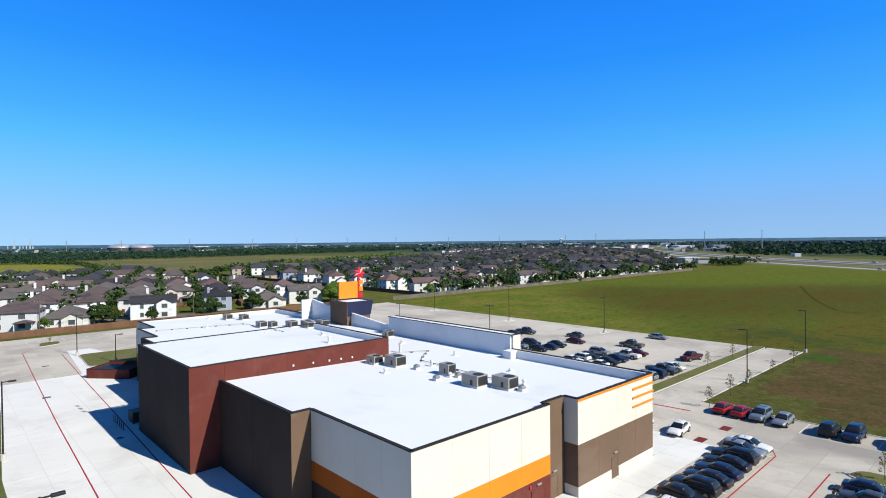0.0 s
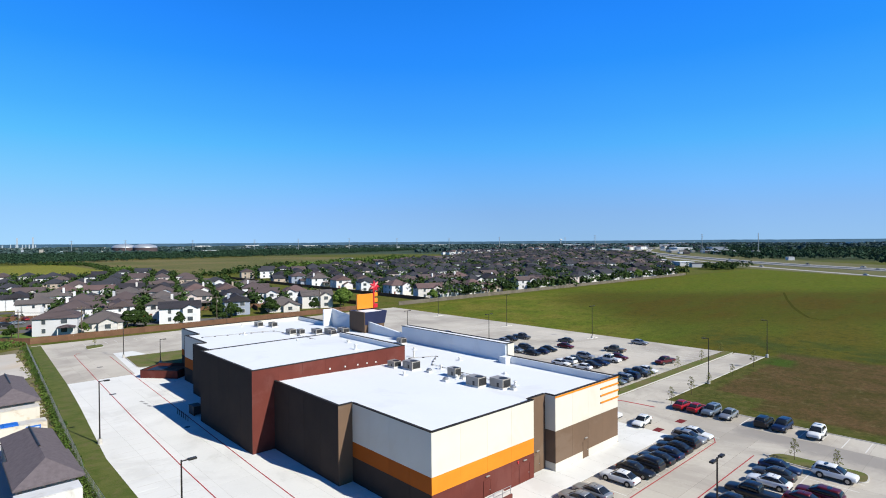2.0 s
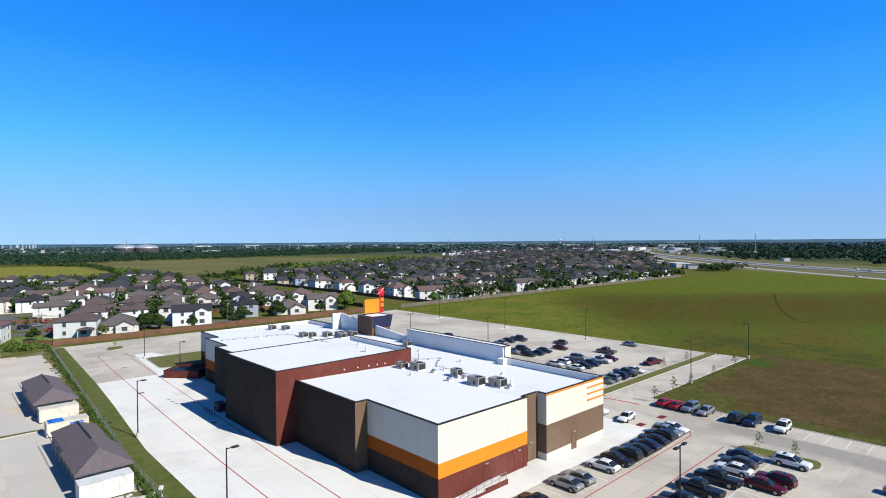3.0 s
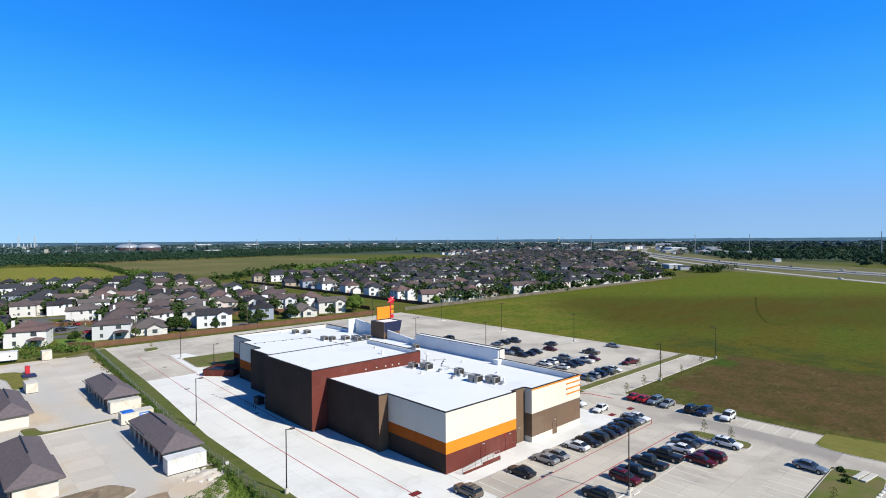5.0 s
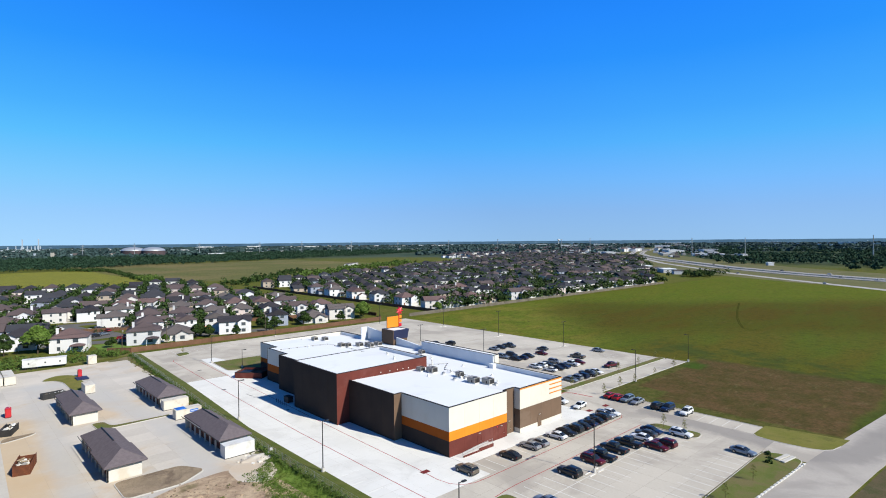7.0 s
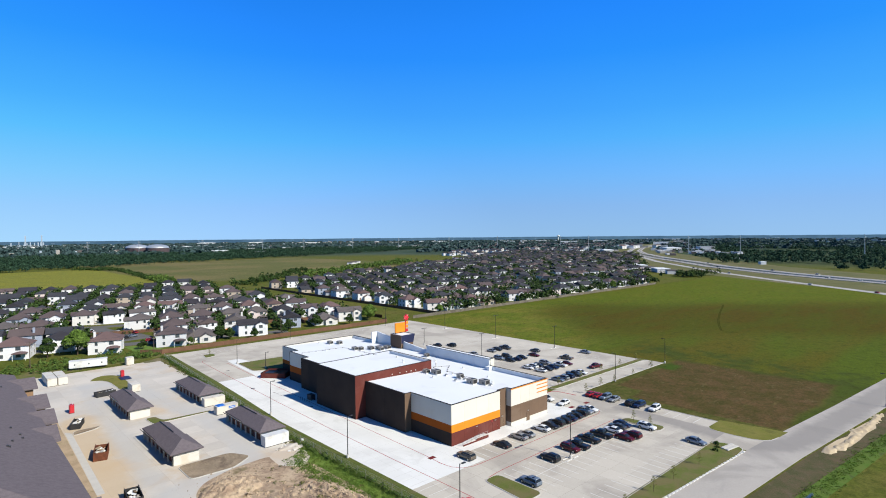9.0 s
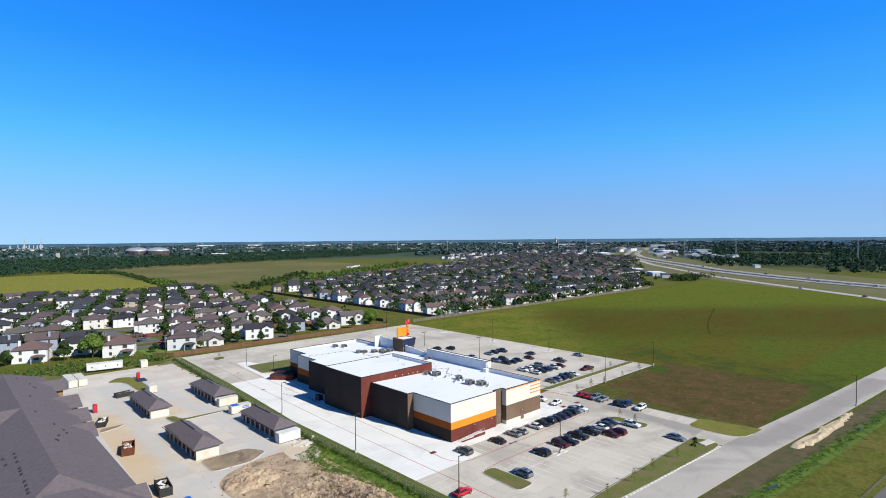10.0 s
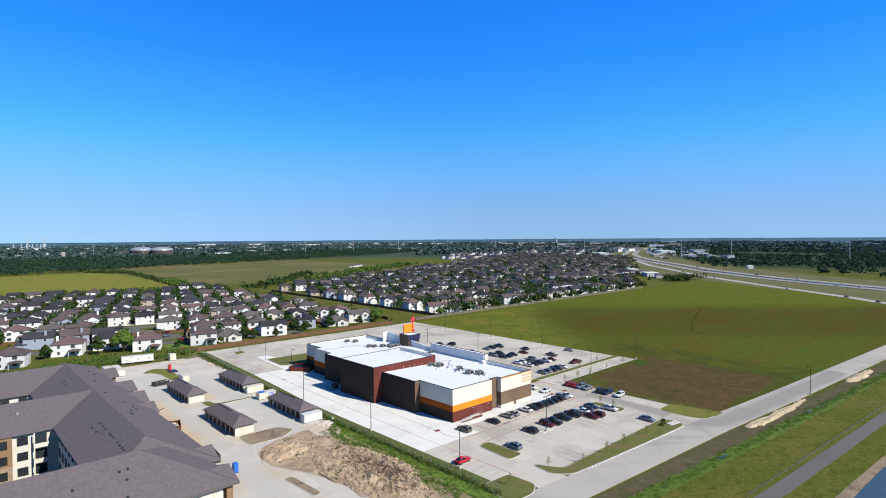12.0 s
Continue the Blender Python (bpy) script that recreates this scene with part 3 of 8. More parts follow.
def leaves(rng, n, size, lobes):
    """Small leaf clumps, each two crossed folded quads, spread over the shells of the lobes (x, y, z, radius, flatness)."""
    vs, fs = [], []
    w = np.array([l[3] ** 2 for l in lobes])
    pick = rng.choice(len(lobes), n, p=w / w.sum())
    for k in pick:
        cx, cy, cz, r, flat = lobes[k]
        d = rng.normal(size=3)
        d /= np.linalg.norm(d)
        d[2] = abs(d[2]) * 1.1 - 0.25 if rng.random() < 0.8 else d[2]
        c = np.array((cx, cy, cz)) + d * r * rng.uniform(0.72, 1.06) * np.array((1, 1, flat))
        s = size * rng.uniform(0.6, 1.35)
        a = rng.normal(size=3)
        a /= np.linalg.norm(a)
        nrm = d * 0.75 + rng.normal(size=3) * 0.5
        nrm /= np.linalg.norm(nrm)
        u = np.cross(nrm, a)
        u /= np.linalg.norm(u) + 1e-9
        v = np.cross(nrm, u)
        i = len(vs)
        vs += [tuple(c + u * s), tuple(c + v * s * 0.8 + nrm * s * 0.3), tuple(c - u * s), tuple(c - v * s * 0.8 + nrm * s * 0.3)]
        fs += [(i, i + 1, i + 2), (i, i + 2, i + 3)]
    return vs, fs


# ---- ground, paving and roads ----
def ground():
    rng = np.random.default_rng(3)
    rs = [0, 60, 130, 220, 340, 500, 760, 1200, 2000, 3200, 4750]
    vs, fs = [(60, 60, 0)], []
    n = 72
    for r in rs[1:]:
        for k in range(n):
            a = 2 * math.pi * k / n
            vs.append((60 + r * math.cos(a), 60 + r * math.sin(a), 0))
    for k in range(n):
        fs.append((0, 1 + k, 1 + (k + 1) % n))
        for j in range(len(rs) - 2):
            a, b = 1 + j * n, 1 + (j + 1) * n
            fs.append((a + k, b + k, b + (k + 1) % n, a + (k + 1) % n))
    return tagged(new("ground", mesh("ground", vs, fs, M["ground"])), "grassland with olive, brown and yellow fields", "ground", kind="structure")


ground()


def slab_sheet(name, label, mat, shapes, pitch, top=0.06, kind="structure", bed="joint"):
    """Paving of cast slabs over rectangles (x0, x1, y0, y1), joined into one mesh over a darker bed."""
    bm_bed = bmesh.new()
    vs, fs = [], []
    g = 0.012
    for x0, x1, y0, y1 in shapes:
        box(bm_bed, x0, x1, y0, y1, 0.004, top - 0.006)
        nx, ny = max(1, round((x1 - x0) / pitch)), max(1, round((y1 - y0) / pitch))
        for i in range(nx):
            for j in range(ny):
                a, b = x0 + (x1 - x0) * i / nx + g, x0 + (x1 - x0) * (i + 1) / nx - g
                c, d = y0 + (y1 - y0) * j / ny + g, y0 + (y1 - y0) * (j + 1) / ny - g
                k = len(vs)
                vs += [(a, c, top - 0.03), (b, c, top - 0.03), (b, d, top - 0.03), (a, d, top - 0.03), (a, c, top), (b, c, top), (b, d, top), (a, d, top)]
                fs += [tuple(k + q for q in f) for f in ((4, 5, 6, 7), (0, 1, 5, 4), (1, 2, 6, 5), (2, 3, 7, 6), (3, 0, 4, 7))]
    root = part(name, bm_bed, M[bed])
    tagged(root, label, "paving", kind=kind)
    tagged(part("slab", mesh("slab", vs, fs, mat), None, root), kind="stuff")
    return root


slab_sheet("pavement_lot", "grey-beige concrete parking lot cast in slabs", M["concrete"], [
    (36.5, 117, 14.2, 158), (5.4, 36.5, 95.6, 158), (-18.5, 5.4, 98.2, 122), (-17.2, 5.4, 122, 158),
    (36.5, 117.5, 4.2, 11.4), (36.5, 56.5, -10.6, 4.2), (56.5, 62.5, -36.5, 4.2),
    (-16, -6.5, -47, -41), (47, 56.5, -50, -41)], 4.6)
slab_sheet("pavement_yard", "dusty pale concrete yard of a building site", M["yard"], [
    (-70, -27.5, 22, 150), (-27.5, -25.2, 30, 76), (-27.5, -23.6, 76, 110), (-27.5, -21.8, 110, 148), (-70, -44.5, -41, 22)], 5.2, 0.05, bed="yard_joint")

# roads
def road(name, label, pts, width, mat, z=0.04):
    bm = bmesh.new()
    ribbon(bm, pts, width, 0.002, z)
    return tagged(part(name, bm, mat), label, "road", kind="structure")


road("road_side", "pale worn concrete side road along a ditch", [(-220, -28), (-60, -44.5), (-8, -49.2), (52, -54.0), (100, -59.2), (235, -72.0), (440, -92)], 9.6, M["road"], 0.07)
HIGHWAY = [(400, -340), (480, -190), (545, -80), (587, -8), (620, 48), (671, 121), (766, 229), (882, 325), (1022, 448), (1206, 585), (1400, 702), (1749, 869), (2325, 1070), (3400, 1400)]
road("roadside", "wide dry grass verge beside the highway", HIGHWAY, 190, M["dry_grass"], 0.03)
road("road_highway", "pale multi-lane highway", [(x + 10, y - 12) for x, y in HIGHWAY], 13, M["highway"], 0.5)
road("road_highway", "pale multi-lane highway", [(x - 8, y + 9) for x, y in HIGHWAY], 13, M["highway"], 0.5)
road("road_highway_lane", "worn dark lane strip of the highway", [(x + 10, y - 12) for x, y in HIGHWAY], 2.6, M["asphalt"], 0.52)
road("road_highway_lane", "worn dark lane strip of the highway", [(x - 8, y + 9) for x, y in HIGHWAY], 2.6, M["asphalt"], 0.52)
FRONTAGE = [(345, -190), (400, -95), (443, -37), (476, -5), (524, 51), (569, 102), (641, 180), (733, 258), (860, 367), (1117, 545)]
road("road_frontage", "concrete frontage road beside the highway", FRONTAGE, 10, M["highway"], 0.1)
road("road_ramp", "concrete slip road", [(428, -52), (450, -46), (520, -36), (566, -24)], 8, M["highway"], 0.12)
road("road_far", "pale country road in a bend", [(430, 590), (512, 615), (600, 650), (680, 700), (754, 762), (800, 830)], 9, M["road"], 0.1)
# the housing estate lies askew to the building
ESTATE_TURN = -16.0


def estate_spot(u, v):
    c, q = math.cos(radians(ESTATE_TURN)), math.sin(radians(ESTATE_TURN))
    return -20 + u * c - v * q, 300 + u * q + v * c


def in_estate(x, y):
    return -222 < x < 106 and 176 < y < 500 and not (x < -30 and y < 212)


STREETS = [-231 + 66 * k for k in range(8)]
for v in STREETS:
    inside = [u for u in range(-400, 400, 5) if in_estate(*estate_spot(u, v))]
    if len(inside) > 8:
        road("street", "asphalt street of a housing estate", [estate_spot(inside[0], v), estate_spot(sum(inside) / len(inside), v), estate_spot(inside[-1], v)], 8.5, M["asphalt"], 0.05)

road("road_lane", "narrow asphalt lane beyond the ditch", [(-300, -47), (-80, -69.7), (23, -80.4), (92, -86.5), (240, -100.7), (420, -119.6)], 3.6, M["asphalt"], 0.05)
road("street", "asphalt cul-de-sac of the housing estate", [(-14, 208), (-17, 226), (-24, 245), (-27, 268)], 15, M["asphalt"], 0.056)
# barrier along the middle of the highway
bm = bmesh.new()
ribbon(bm, HIGHWAY[:10], 0.6, 0.0, 1.0)
tagged(part("highway_barrier", bm, M["curb"]), "concrete barrier along the middle of the highway", "barrier", kind="structure")

rail = thing("guard_rail", "thin grey cable rail on posts beside the lane", "guard rail", kind="structure")
b = bmesh.new()
for k in range(40):
    x0, x1 = 12 + 4 * k, 16 + 4 * k
    for z in (0.45, 0.75):
        tube(b, (x0, -77.2 - 0.086 * (x0 - 18), z), (x1, -77.2 - 0.086 * (x1 - 18), z), 0.022, n=4)
    tube(b, (x0, -77.2 - 0.086 * (x0 - 18), 0), (x0, -77.2 - 0.086 * (x0 - 18), 0.85), 0.05, n=5)
part("rail", b, M["galvanised"], rail)

# painted lines
markings = thing("parking_markings", "white stall lines and red fire lane lines painted on the concrete", "markings", kind="structure")
STRIPE = {}
def stripe(x, y, length, along_y=True, mat="white_paint", width=0.14, z=0.062):
    key = (round(length, 2), along_y, mat, width)
    if key not in STRIPE:
        w, l = (width / 2, length / 2) if along_y else (length / 2, width / 2)
        b = boxes((-w, w, -l, l, 0, 0.004))
        me = bpy.data.meshes.new("stripe")
        b.to_mesh(me)
        b.free()
        me.materials.append(M[mat])
        STRIPE[key] = me
    part("stripe", STRIPE[key], None, markings, m=pose(x, y, z))

for i in range(20):
    stripe(-3.6 + 2.74 * i, -8.0, 5.4)
for i in range(18):
    stripe(-2.2 + 2.74 * i, -20.9, 5.4)
    stripe(-2.2 + 2.74 * i, -26.4, 5.4)
    stripe(0.4 + 2.6 * i, -38.2, 5.4)
stripe(22.4, -23.6, 49.4, False)
for i in range(13):
    stripe(59.6, 0.4 - 2.74 * i, 5.2, False)
for i in range(47):
    y = -34 + 2.74 * i
    x = -17.6 if y < 45 else -17.6 + (y - 45) * 0.045
    stripe(x, y, 5.2, False, z=0.066)
far_lines = bmesh.new()
for y0, x0, x1 in ((16.7, 56, 114), (28.6, 44, 114), (34.6, 44, 114), (46.8, 44, 114), (52.6, 44, 114), (64.8, 44, 114), (85, 60, 114), (90.5, 60, 114), (128, 44, 114), (150, -8, 110)):
    for i in range(int((x1 - x0) / 2.74)):
        box(far_lines, x0 + 2.74 * i - 0.055, x0 + 2.74 * i + 0.055, y0 - 2.7, y0 + 2.7, 0.061, 0.065)
tagged(part("stripe", far_lines, M["white_paint"], markings), kind="stuff")


def red_line(pts, width=0.15, z=0.066):
    b = bmesh.new()
    ribbon(b, pts, width, z - 0.004, z)
    return part("red_line", b, M["red_paint"], markings, "red fire lane line")


red_line([(-14.6, -36), (-14.5, 0), (-14.1, 33), (-13.2, 64), (-11.9, 98), (-10.5, 133), (-9.5, 135.5), (-8.2, 136)])
red_line([(-3.8, 125), (-4.9, 96), (-5.9, 65), (-7.2, 27), (-7.9, 0), (-8.3, -5.5), (-7.9, -8.3), (-6.6, -10.2), (-4.4, -11.2), (-2, -11.35)])
red_line([(-2, -11.35), (20, -11.2), (46.3, -10.95), (48.2, -10), (48.8, -8.4)])
red_line([(-6, -17.3), (-3, -16.9), (0, -16.7), (28, -16.6), (45, -16.6)])
red_line([(48.5, 11.5), (54.5, 11.2), (56.0, 9.6), (56.6, 3.4)], 0.45)
tag_red = boxes((-8.6, -6.8, -2.2, -1.0, 0.062, 0.068))
part("tactile_patch", tag_red, M["tactile"], markings, "red tactile paving patch")
for x, y in ((45.5, -2.6), (52.2, -3.2)):
    part("tactile_patch", boxes((x - 1.0, x + 1.0, y - 0.6, y + 0.6, 0.062, 0.068)), M["tactile"], markings, "red tactile paving patch")
for i in range(10):
    x = 40.9 + 0.62 * i
    part("hatch_line", boxes((-1.3, 1.3, -0.08, 0.08, 0, 0.004)), M["white_paint"], markings, m=pose(x, 1.9 + 0.34 * i, 0.094 if x < 43.2 else 0.066, 0, 0, 118))

# footpath along the front
slab_sheet("pavement_front", "white concrete footpath along the building", M["concrete_new"], [(0.2, 20.64, -4.9, -0.01), (20.64, 44.5, -4.9, -0.91), (36.5, 44.5, -0.91, 12), (17.32, 20.64, -0.01, 0.74)], 3.4, 0.09)


def island(name, outline, label, mat="grass", kerb=0.17):
    """A kerbed bed: a raised kerb ring with grass inside."""
    root = thing(name, label, "island", kind="structure")
    cx, cy = sum(p[0] for p in outline) / len(outline), sum(p[1] for p in outline) / len(outline)
    out = rounded(outline, 1.6)
    b = bmesh.new()
    prism(b, out, 0.0, kerb)
    part("kerb", b, M["curb"], root)
    inner = []
    n = len(out)
    area = sum(out[i][0] * out[(i + 1) % n][1] - out[(i + 1) % n][0] * out[i][1] for i in range(n))
    sgn = 1 if area > 0 else -1
    for i in range(n):
        a, b_, c = Vector(out[i - 1]), Vector(out[i]), Vector(out[(i + 1) % n])
        d = (c - a)
        if d.length < 1e-6:
            d = Vector((1, 0))
        d.normalize()
        inner.append(tuple(b_ + Vector((-d.y, d.x)) * sgn * 0.18))
    b = bmesh.new()
    prism(b, inner, 0.02, kerb + 0.025)
    part("turf", b, M[mat], root)
    return root


island("kerbed_island", [(-7.9, -17.6), (-3.6, -17.6), (-3.6, -29.4), (-8.9, -29.4)], "kerbed grass island in the parking lot")
island("kerbed_island", [(45.4, -17.6), (48.4, -18.6), (48.8, -29.0), (44.6, -29.4)], "kerbed grass island in the parking lot")
island("kerbed_island", [(-23.6, -34.2), (-15.4, -34.4), (-15.0, -42.2), (-19, -44.6), (-26.5, -44)], "kerbed grass island at the driveway")
island("kerbed_island", [(-7.2, -34.8), (-3.2, -41.4), (46.5, -41.2), (48.3, -44), (47.5, -48.2), (40, -48.6), (-4.5, -45.0), (-8.2, -41.5)], "long kerbed grass strip between lot and road")
island("kerbed_island", [(57, 11.6), (117.5, 11.6), (117.5, 14.3), (57, 14.3)], "long kerbed grass strip with young trees beside the driveway")
island("kerbed_island", [(-2.2, 104.5), (-1.2, 121), (16, 120), (26, 118), (26, 98), (7, 98.5), (4, 102)], "grass bed beside the loading yard")
island("kerbed_island", [(-6.5, 140), (-1.5, 142), (-1.2, 147), (-5.8, 146.5)], "small grass island with a young tree")
island("kerbed_island", [(-51, 24.5), (-42, 24.2), (-36.5, 28.0), (-39.5, 33.2), (-51, 33.2)], "kerbed bare earth bed at the end of the garages", "dirt")
island("kerbed_island", [(-46.5, 66.6), (-31, 67.2), (-31, 68.3), (-43.5, 68.6), (-44.2, 73.4), (-47, 73.4)], "kerbed grass strip between the garages")
island("kerbed_island", [(-49.8, 130.6), (-47.6, 134.6), (-44.5, 136.9), (-41.5, 135.2), (-39.6, 131.5), (-39.8, 119.5), (-41.2, 111), (-44.5, 111), (-44.6, 118), (-44.8, 125), (-46.4, 129)], "curved kerbed grass bed", "turf")
island("kerbed_island", [(-64.0, 71.5), (-58.4, 73.6), (-56.6, 75.6), (-63.2, 75.4)], "kerbed bare earth bed beside the skips", "dirt")
island("kerbed_island", [(-54.4, -0.3), (-52.2, -0.8), (-51.5, -12.6), (-53.6, -13.4)], "small kerbed dirt island", "dirt")

# mouth of the driveway
MOUTH = [(56.6, -36.5), (55.5, -37.4), (55.0, -39.5), (54.9, -43.5), (55.3, -47.2), (56.2, -49.4), (57.9, -50.7), (61, -51.3)]
b = bmesh.new()
prism(b, [(50.0, -41.05), *[q for q in MOUTH if q[1] < -41], (63.5, -51.6), (63.5, -55), (50.0, -55)][::-1], 0.001, 0.058)
tagged(part("driveway_mouth", b, M["concrete_lot"]), "grey concrete driveway flaring into the side road", "paving", kind="structure")
b = bmesh.new()
prism(b, [*MOUTH, (66.5, -51.8), (65.5, -44), (64.0, -36.5)], 0.001, 0.1)
tagged(part("verge", b, M["turf"]), "yellow-green grass corner beside the driveway mouth", "grass", kind="structure")
b = bmesh.new()
ribbon(b, MOUTH, 0.16, 0.0, 0.13)
tagged(part("kerb", b, M["curb"]), "concrete kerb curving along the driveway mouth", "kerb", kind="structure")


# turf beside the service yard, and the dirt strip beyond the fence
def flat(name, label, cat, pts, mat, z):
    b = bmesh.new()
    prism(b, pts, 0.001, z)
    return tagged(part(name, b, M[mat]), label, cat, kind="structure")


flat("verge", "mown grass verge beside the service yard", "grass", [(-20.9, -36), (-20.85, 45), (-18.7, 76), (-17.4, 98), (-15, 157), (-18.6, 157), (-22.3, 76), (-24.4, 45), (-24.6, -38)], "verge_green", 0.075)
for x0, x1, y0, y1 in ((62.7, 117.5, 4.0, 4.2), (62.5, 62.68, -36.5, 0.2)):
    tagged(part("kerb", boxes((x0, x1, y0, y1, 0.0, 0.16), bevel=0.03), M["curb"]), "pale concrete kerb between paving and grass", "kerb", kind="structure")
flat("verge", "grassy verge with weeds behind the wooden fence", "grass", [(-70, 150), (-14.5, 158), (-14.5, 162), (-70, 164)], "grass", 0.03)
flat("roadside", "bare earth strip beside the road", "earth", [(-220, -34.4), (-60, -50.6), (54, -59.4), (108, -66), (240, -79), (240, -84), (108, -71.6), (54, -66.2), (2, -60.7), (-60, -55.5), (-220, -39.4)], "rough_verge", 0.03)
flat("ditch", "weedy ditch beside the road", "ditch", [(-220, -38.8), (-60, -54.9), (2, -60.2), (54, -65.7), (108, -71.1), (240, -83.6), (240, -87.2), (108, -74.8), (54, -69.5), (2, -64.0), (-60, -58.7), (-220, -42.6)], "ditch_floor", 0.05)
flat("weed_strip", "dense green weeds along the fence", "weeds", rounded([(-24.8, -43), (-24.8, 20), (-26.5, 24), (-29.5, 21.5), (-32, 13.5), (-29.6, 2), (-30.2, -14), (-33.5, -30), (-35, -43)], 2.5), "weeds", 0.06)
flat("rough_ground", "patchy dry ground between yard and fence", "earth", [(-27.6, 24), (-24.7, 24), (-24.5, 45), (-22.4, 76), (-18.7, 156), (-30, 149.5), (-27.6, 100)], "patchy", 0.03)
flat("bare_earth", "bare brown earth round the mounds", "earth", rounded([(-52.8, 8), (-53.2, 16), (-50, 21), (-43, 24), (-33, 25), (-28.5, 15), (-28, -6), (-30, -42), (-46.5, -42), (-45.4, -16), (-46.2, -9), (-49, -0.5)], 3), "mound", 0.062)
bm = bmesh.new()
ribbon(bm, [(-53.0, 9), (-51.6, 4.5), (-49.2, -0.6), (-46.5, -8.5), (-45.6, -15), (-46.3, -28), (-46.8, -42)], 0.18, 0.0, 0.14)
tagged(part("kerb", bm, M["curb"]), "pale concrete kerb along the bare earth", "kerb", kind="structure")
flat("bare_earth", "tan bare earth along the apartment block", "earth", rounded([(-70, 20), (-66.9, 20), (-66.2, 45), (-65.4, 70), (-64.8, 92), (-70, 92)], 1), "sand_dirt", 0.058)
flat("footpath", "pale concrete footpath beside the apartment block", "paving", [(-66.6, 30), (-65.2, 30), (-63.7, 74), (-65.0, 76)], "curb", 0.07)
flat("rubble_ground", "pale dust and broken concrete behind the fence", "earth", rounded([(-34, 24.5), (-28, 29.5), (-25.6, 24), (-27, 18), (-30.5, 14.5), (-34.5, 18)], 1.5), "yard", 0.068)
for x, y in ((30.4, -64.6), (86.2, -69.6), (95, -70.6), (108.5, -72.1)):
    flat("puddle", "shallow ditch water", "water", rounded([(x - 2.9, y + 0.3), (x - 0.6, y - 0.5), (x + 2.4, y - 0.7), (x + 3.2, y - 0.2), (x + 0.4, y + 0.1), (x - 1.6, y + 0.6)], 0.3), "water", 0.075)


def heap_height(cx, cy, rx, ry, h, seed, x, y):
    u, v = (x - cx) / rx, (y - cy) / ry
    d = math.hypot(u, v) * (1 + 0.25 * noise.noise(Vector((u * 2 + seed, v * 2, seed))))
    e = max(0.0, 1 - d * d)
    lump = 0.16 * noise.noise(Vector((x, y, seed))) + (0.30 * abs(noise.noise(Vector((x * 1.7, y * 1.7, seed + 3)))) + 0.42 * (1 - abs(noise.noise(Vector((x * 0.75, y * 0.75, seed + 7))))) ** 4 if h > 1.0 else 0.0)
    return h * e ** 0.8 * (0.55 + 0.9 * abs(noise.fractal(Vector((x * 0.16, y * 0.16, seed)), 0.9, 2.1, 5))) - 0.05 + lump * min(1.0, e * 4)


def heap(name, label, cat, cx, cy, rx, ry, h, mat, seed, n=34):
    """A lumpy heap of earth."""
    vs, fs = [], []
    for j in range(n + 1):
        for i in range(n + 1):
            x, y = cx + (2 * i / n - 1) * rx, cy + (2 * j / n - 1) * ry
            vs.append((x, y, heap_height(cx, cy, rx, ry, h, seed, x, y)))
    for j in range(n):
        for i in range(n):
            a = j * (n + 1) + i
            fs.append((a, a + 1, a + n + 2, a + n + 1))
    return tagged(new(name, mesh(name, vs, fs, M[mat], smooth=True)), label, cat)


flat("lawn", "bright green lawn behind the garden fence", "grass", rounded([(-24, 169), (-10, 169), (-13, 174), (-17, 190), (-25, 192)], 1.5), "weeds", 0.03)
for off in (0, 1.9):
    b = bmesh.new()
    ribbon(b, [(314 + off, 55), (273 + off, 42), (241 + off, 31), (221 + off, 23), (207 + off * 0.6, 16.5), (203 + off, 12), (206 + off, 8)], 0.5, 0.002, 0.015)
    tagged(part("tyre_track", b, M["crushed_grass"]), "dark tyre track through the field grass", "track", kind="structure")
heap("dirt_mound", "wide lumpy mound of brown earth", "earth mound", -37.5, -11, 9.5, 20, 1.15, "mound", 1.3, 90)
heap("dirt_mound", "low heap of brown earth on the yard edge", "earth mound", -46.5, 14.5, 6.2, 5.2, 1.35, "mound", 4.1, 50)
flat("sand_patch", "pale spilt sand beside the road", "sand", rounded([(57.4, -60.8), (63, -60.7), (69.3, -61.4), (74, -62.6), (80, -62.4), (87.5, -63.4), (95, -64.6), (102, -64.9), (100, -65.8), (90, -65.4), (86, -66.3), (80, -65.4), (73, -65.2), (66.5, -64.6), (62, -63.0)], 0.8), "sand", 0.05)
_s = random.Random(5)
for k in range(13):
    x = 60.5 + 3.1 * k + _s.uniform(-0.8, 0.8)
    heap("sand_mound", "low ragged heap of pale sand beside the road", "sand heap", x, -62.3 - 0.083 * (x - 62) + _s.uniform(-0.7, 0.7), _s.uniform(1.8, 3.4), _s.uniform(0.9, 1.5), _s.uniform(0.28, 0.6), "sand", 2.2 + 1.3 * k, 18)
for x, y, rx, ry, h, seed in ((143.5, -70.6, 6.5, 2.2, 0.7, 5.7), (152, -71.6, 6.0, 2.4, 0.9, 6.9), (161, -72.0, 5.5, 1.7, 0.6, 8.3)):
    heap("sand_mound", "pale sand heap beside the road", "sand heap", x, y, rx, ry, h, "sand", seed, 26)
flat("bank", "bare sandy bank of a pond", "earth", rounded([(10, -88.2), (34, -89.9), (60, -92.2), (80, -96), (76, -118), (8, -114)], 3), "dirt", 0.03)
flat("pond", "blue water of a small pond beyond the lane", "water", rounded([(13, -91.2), (36, -92.4), (51, -93.4), (68, -96.5), (66, -114), (12, -111)], 3), "water", 0.045)
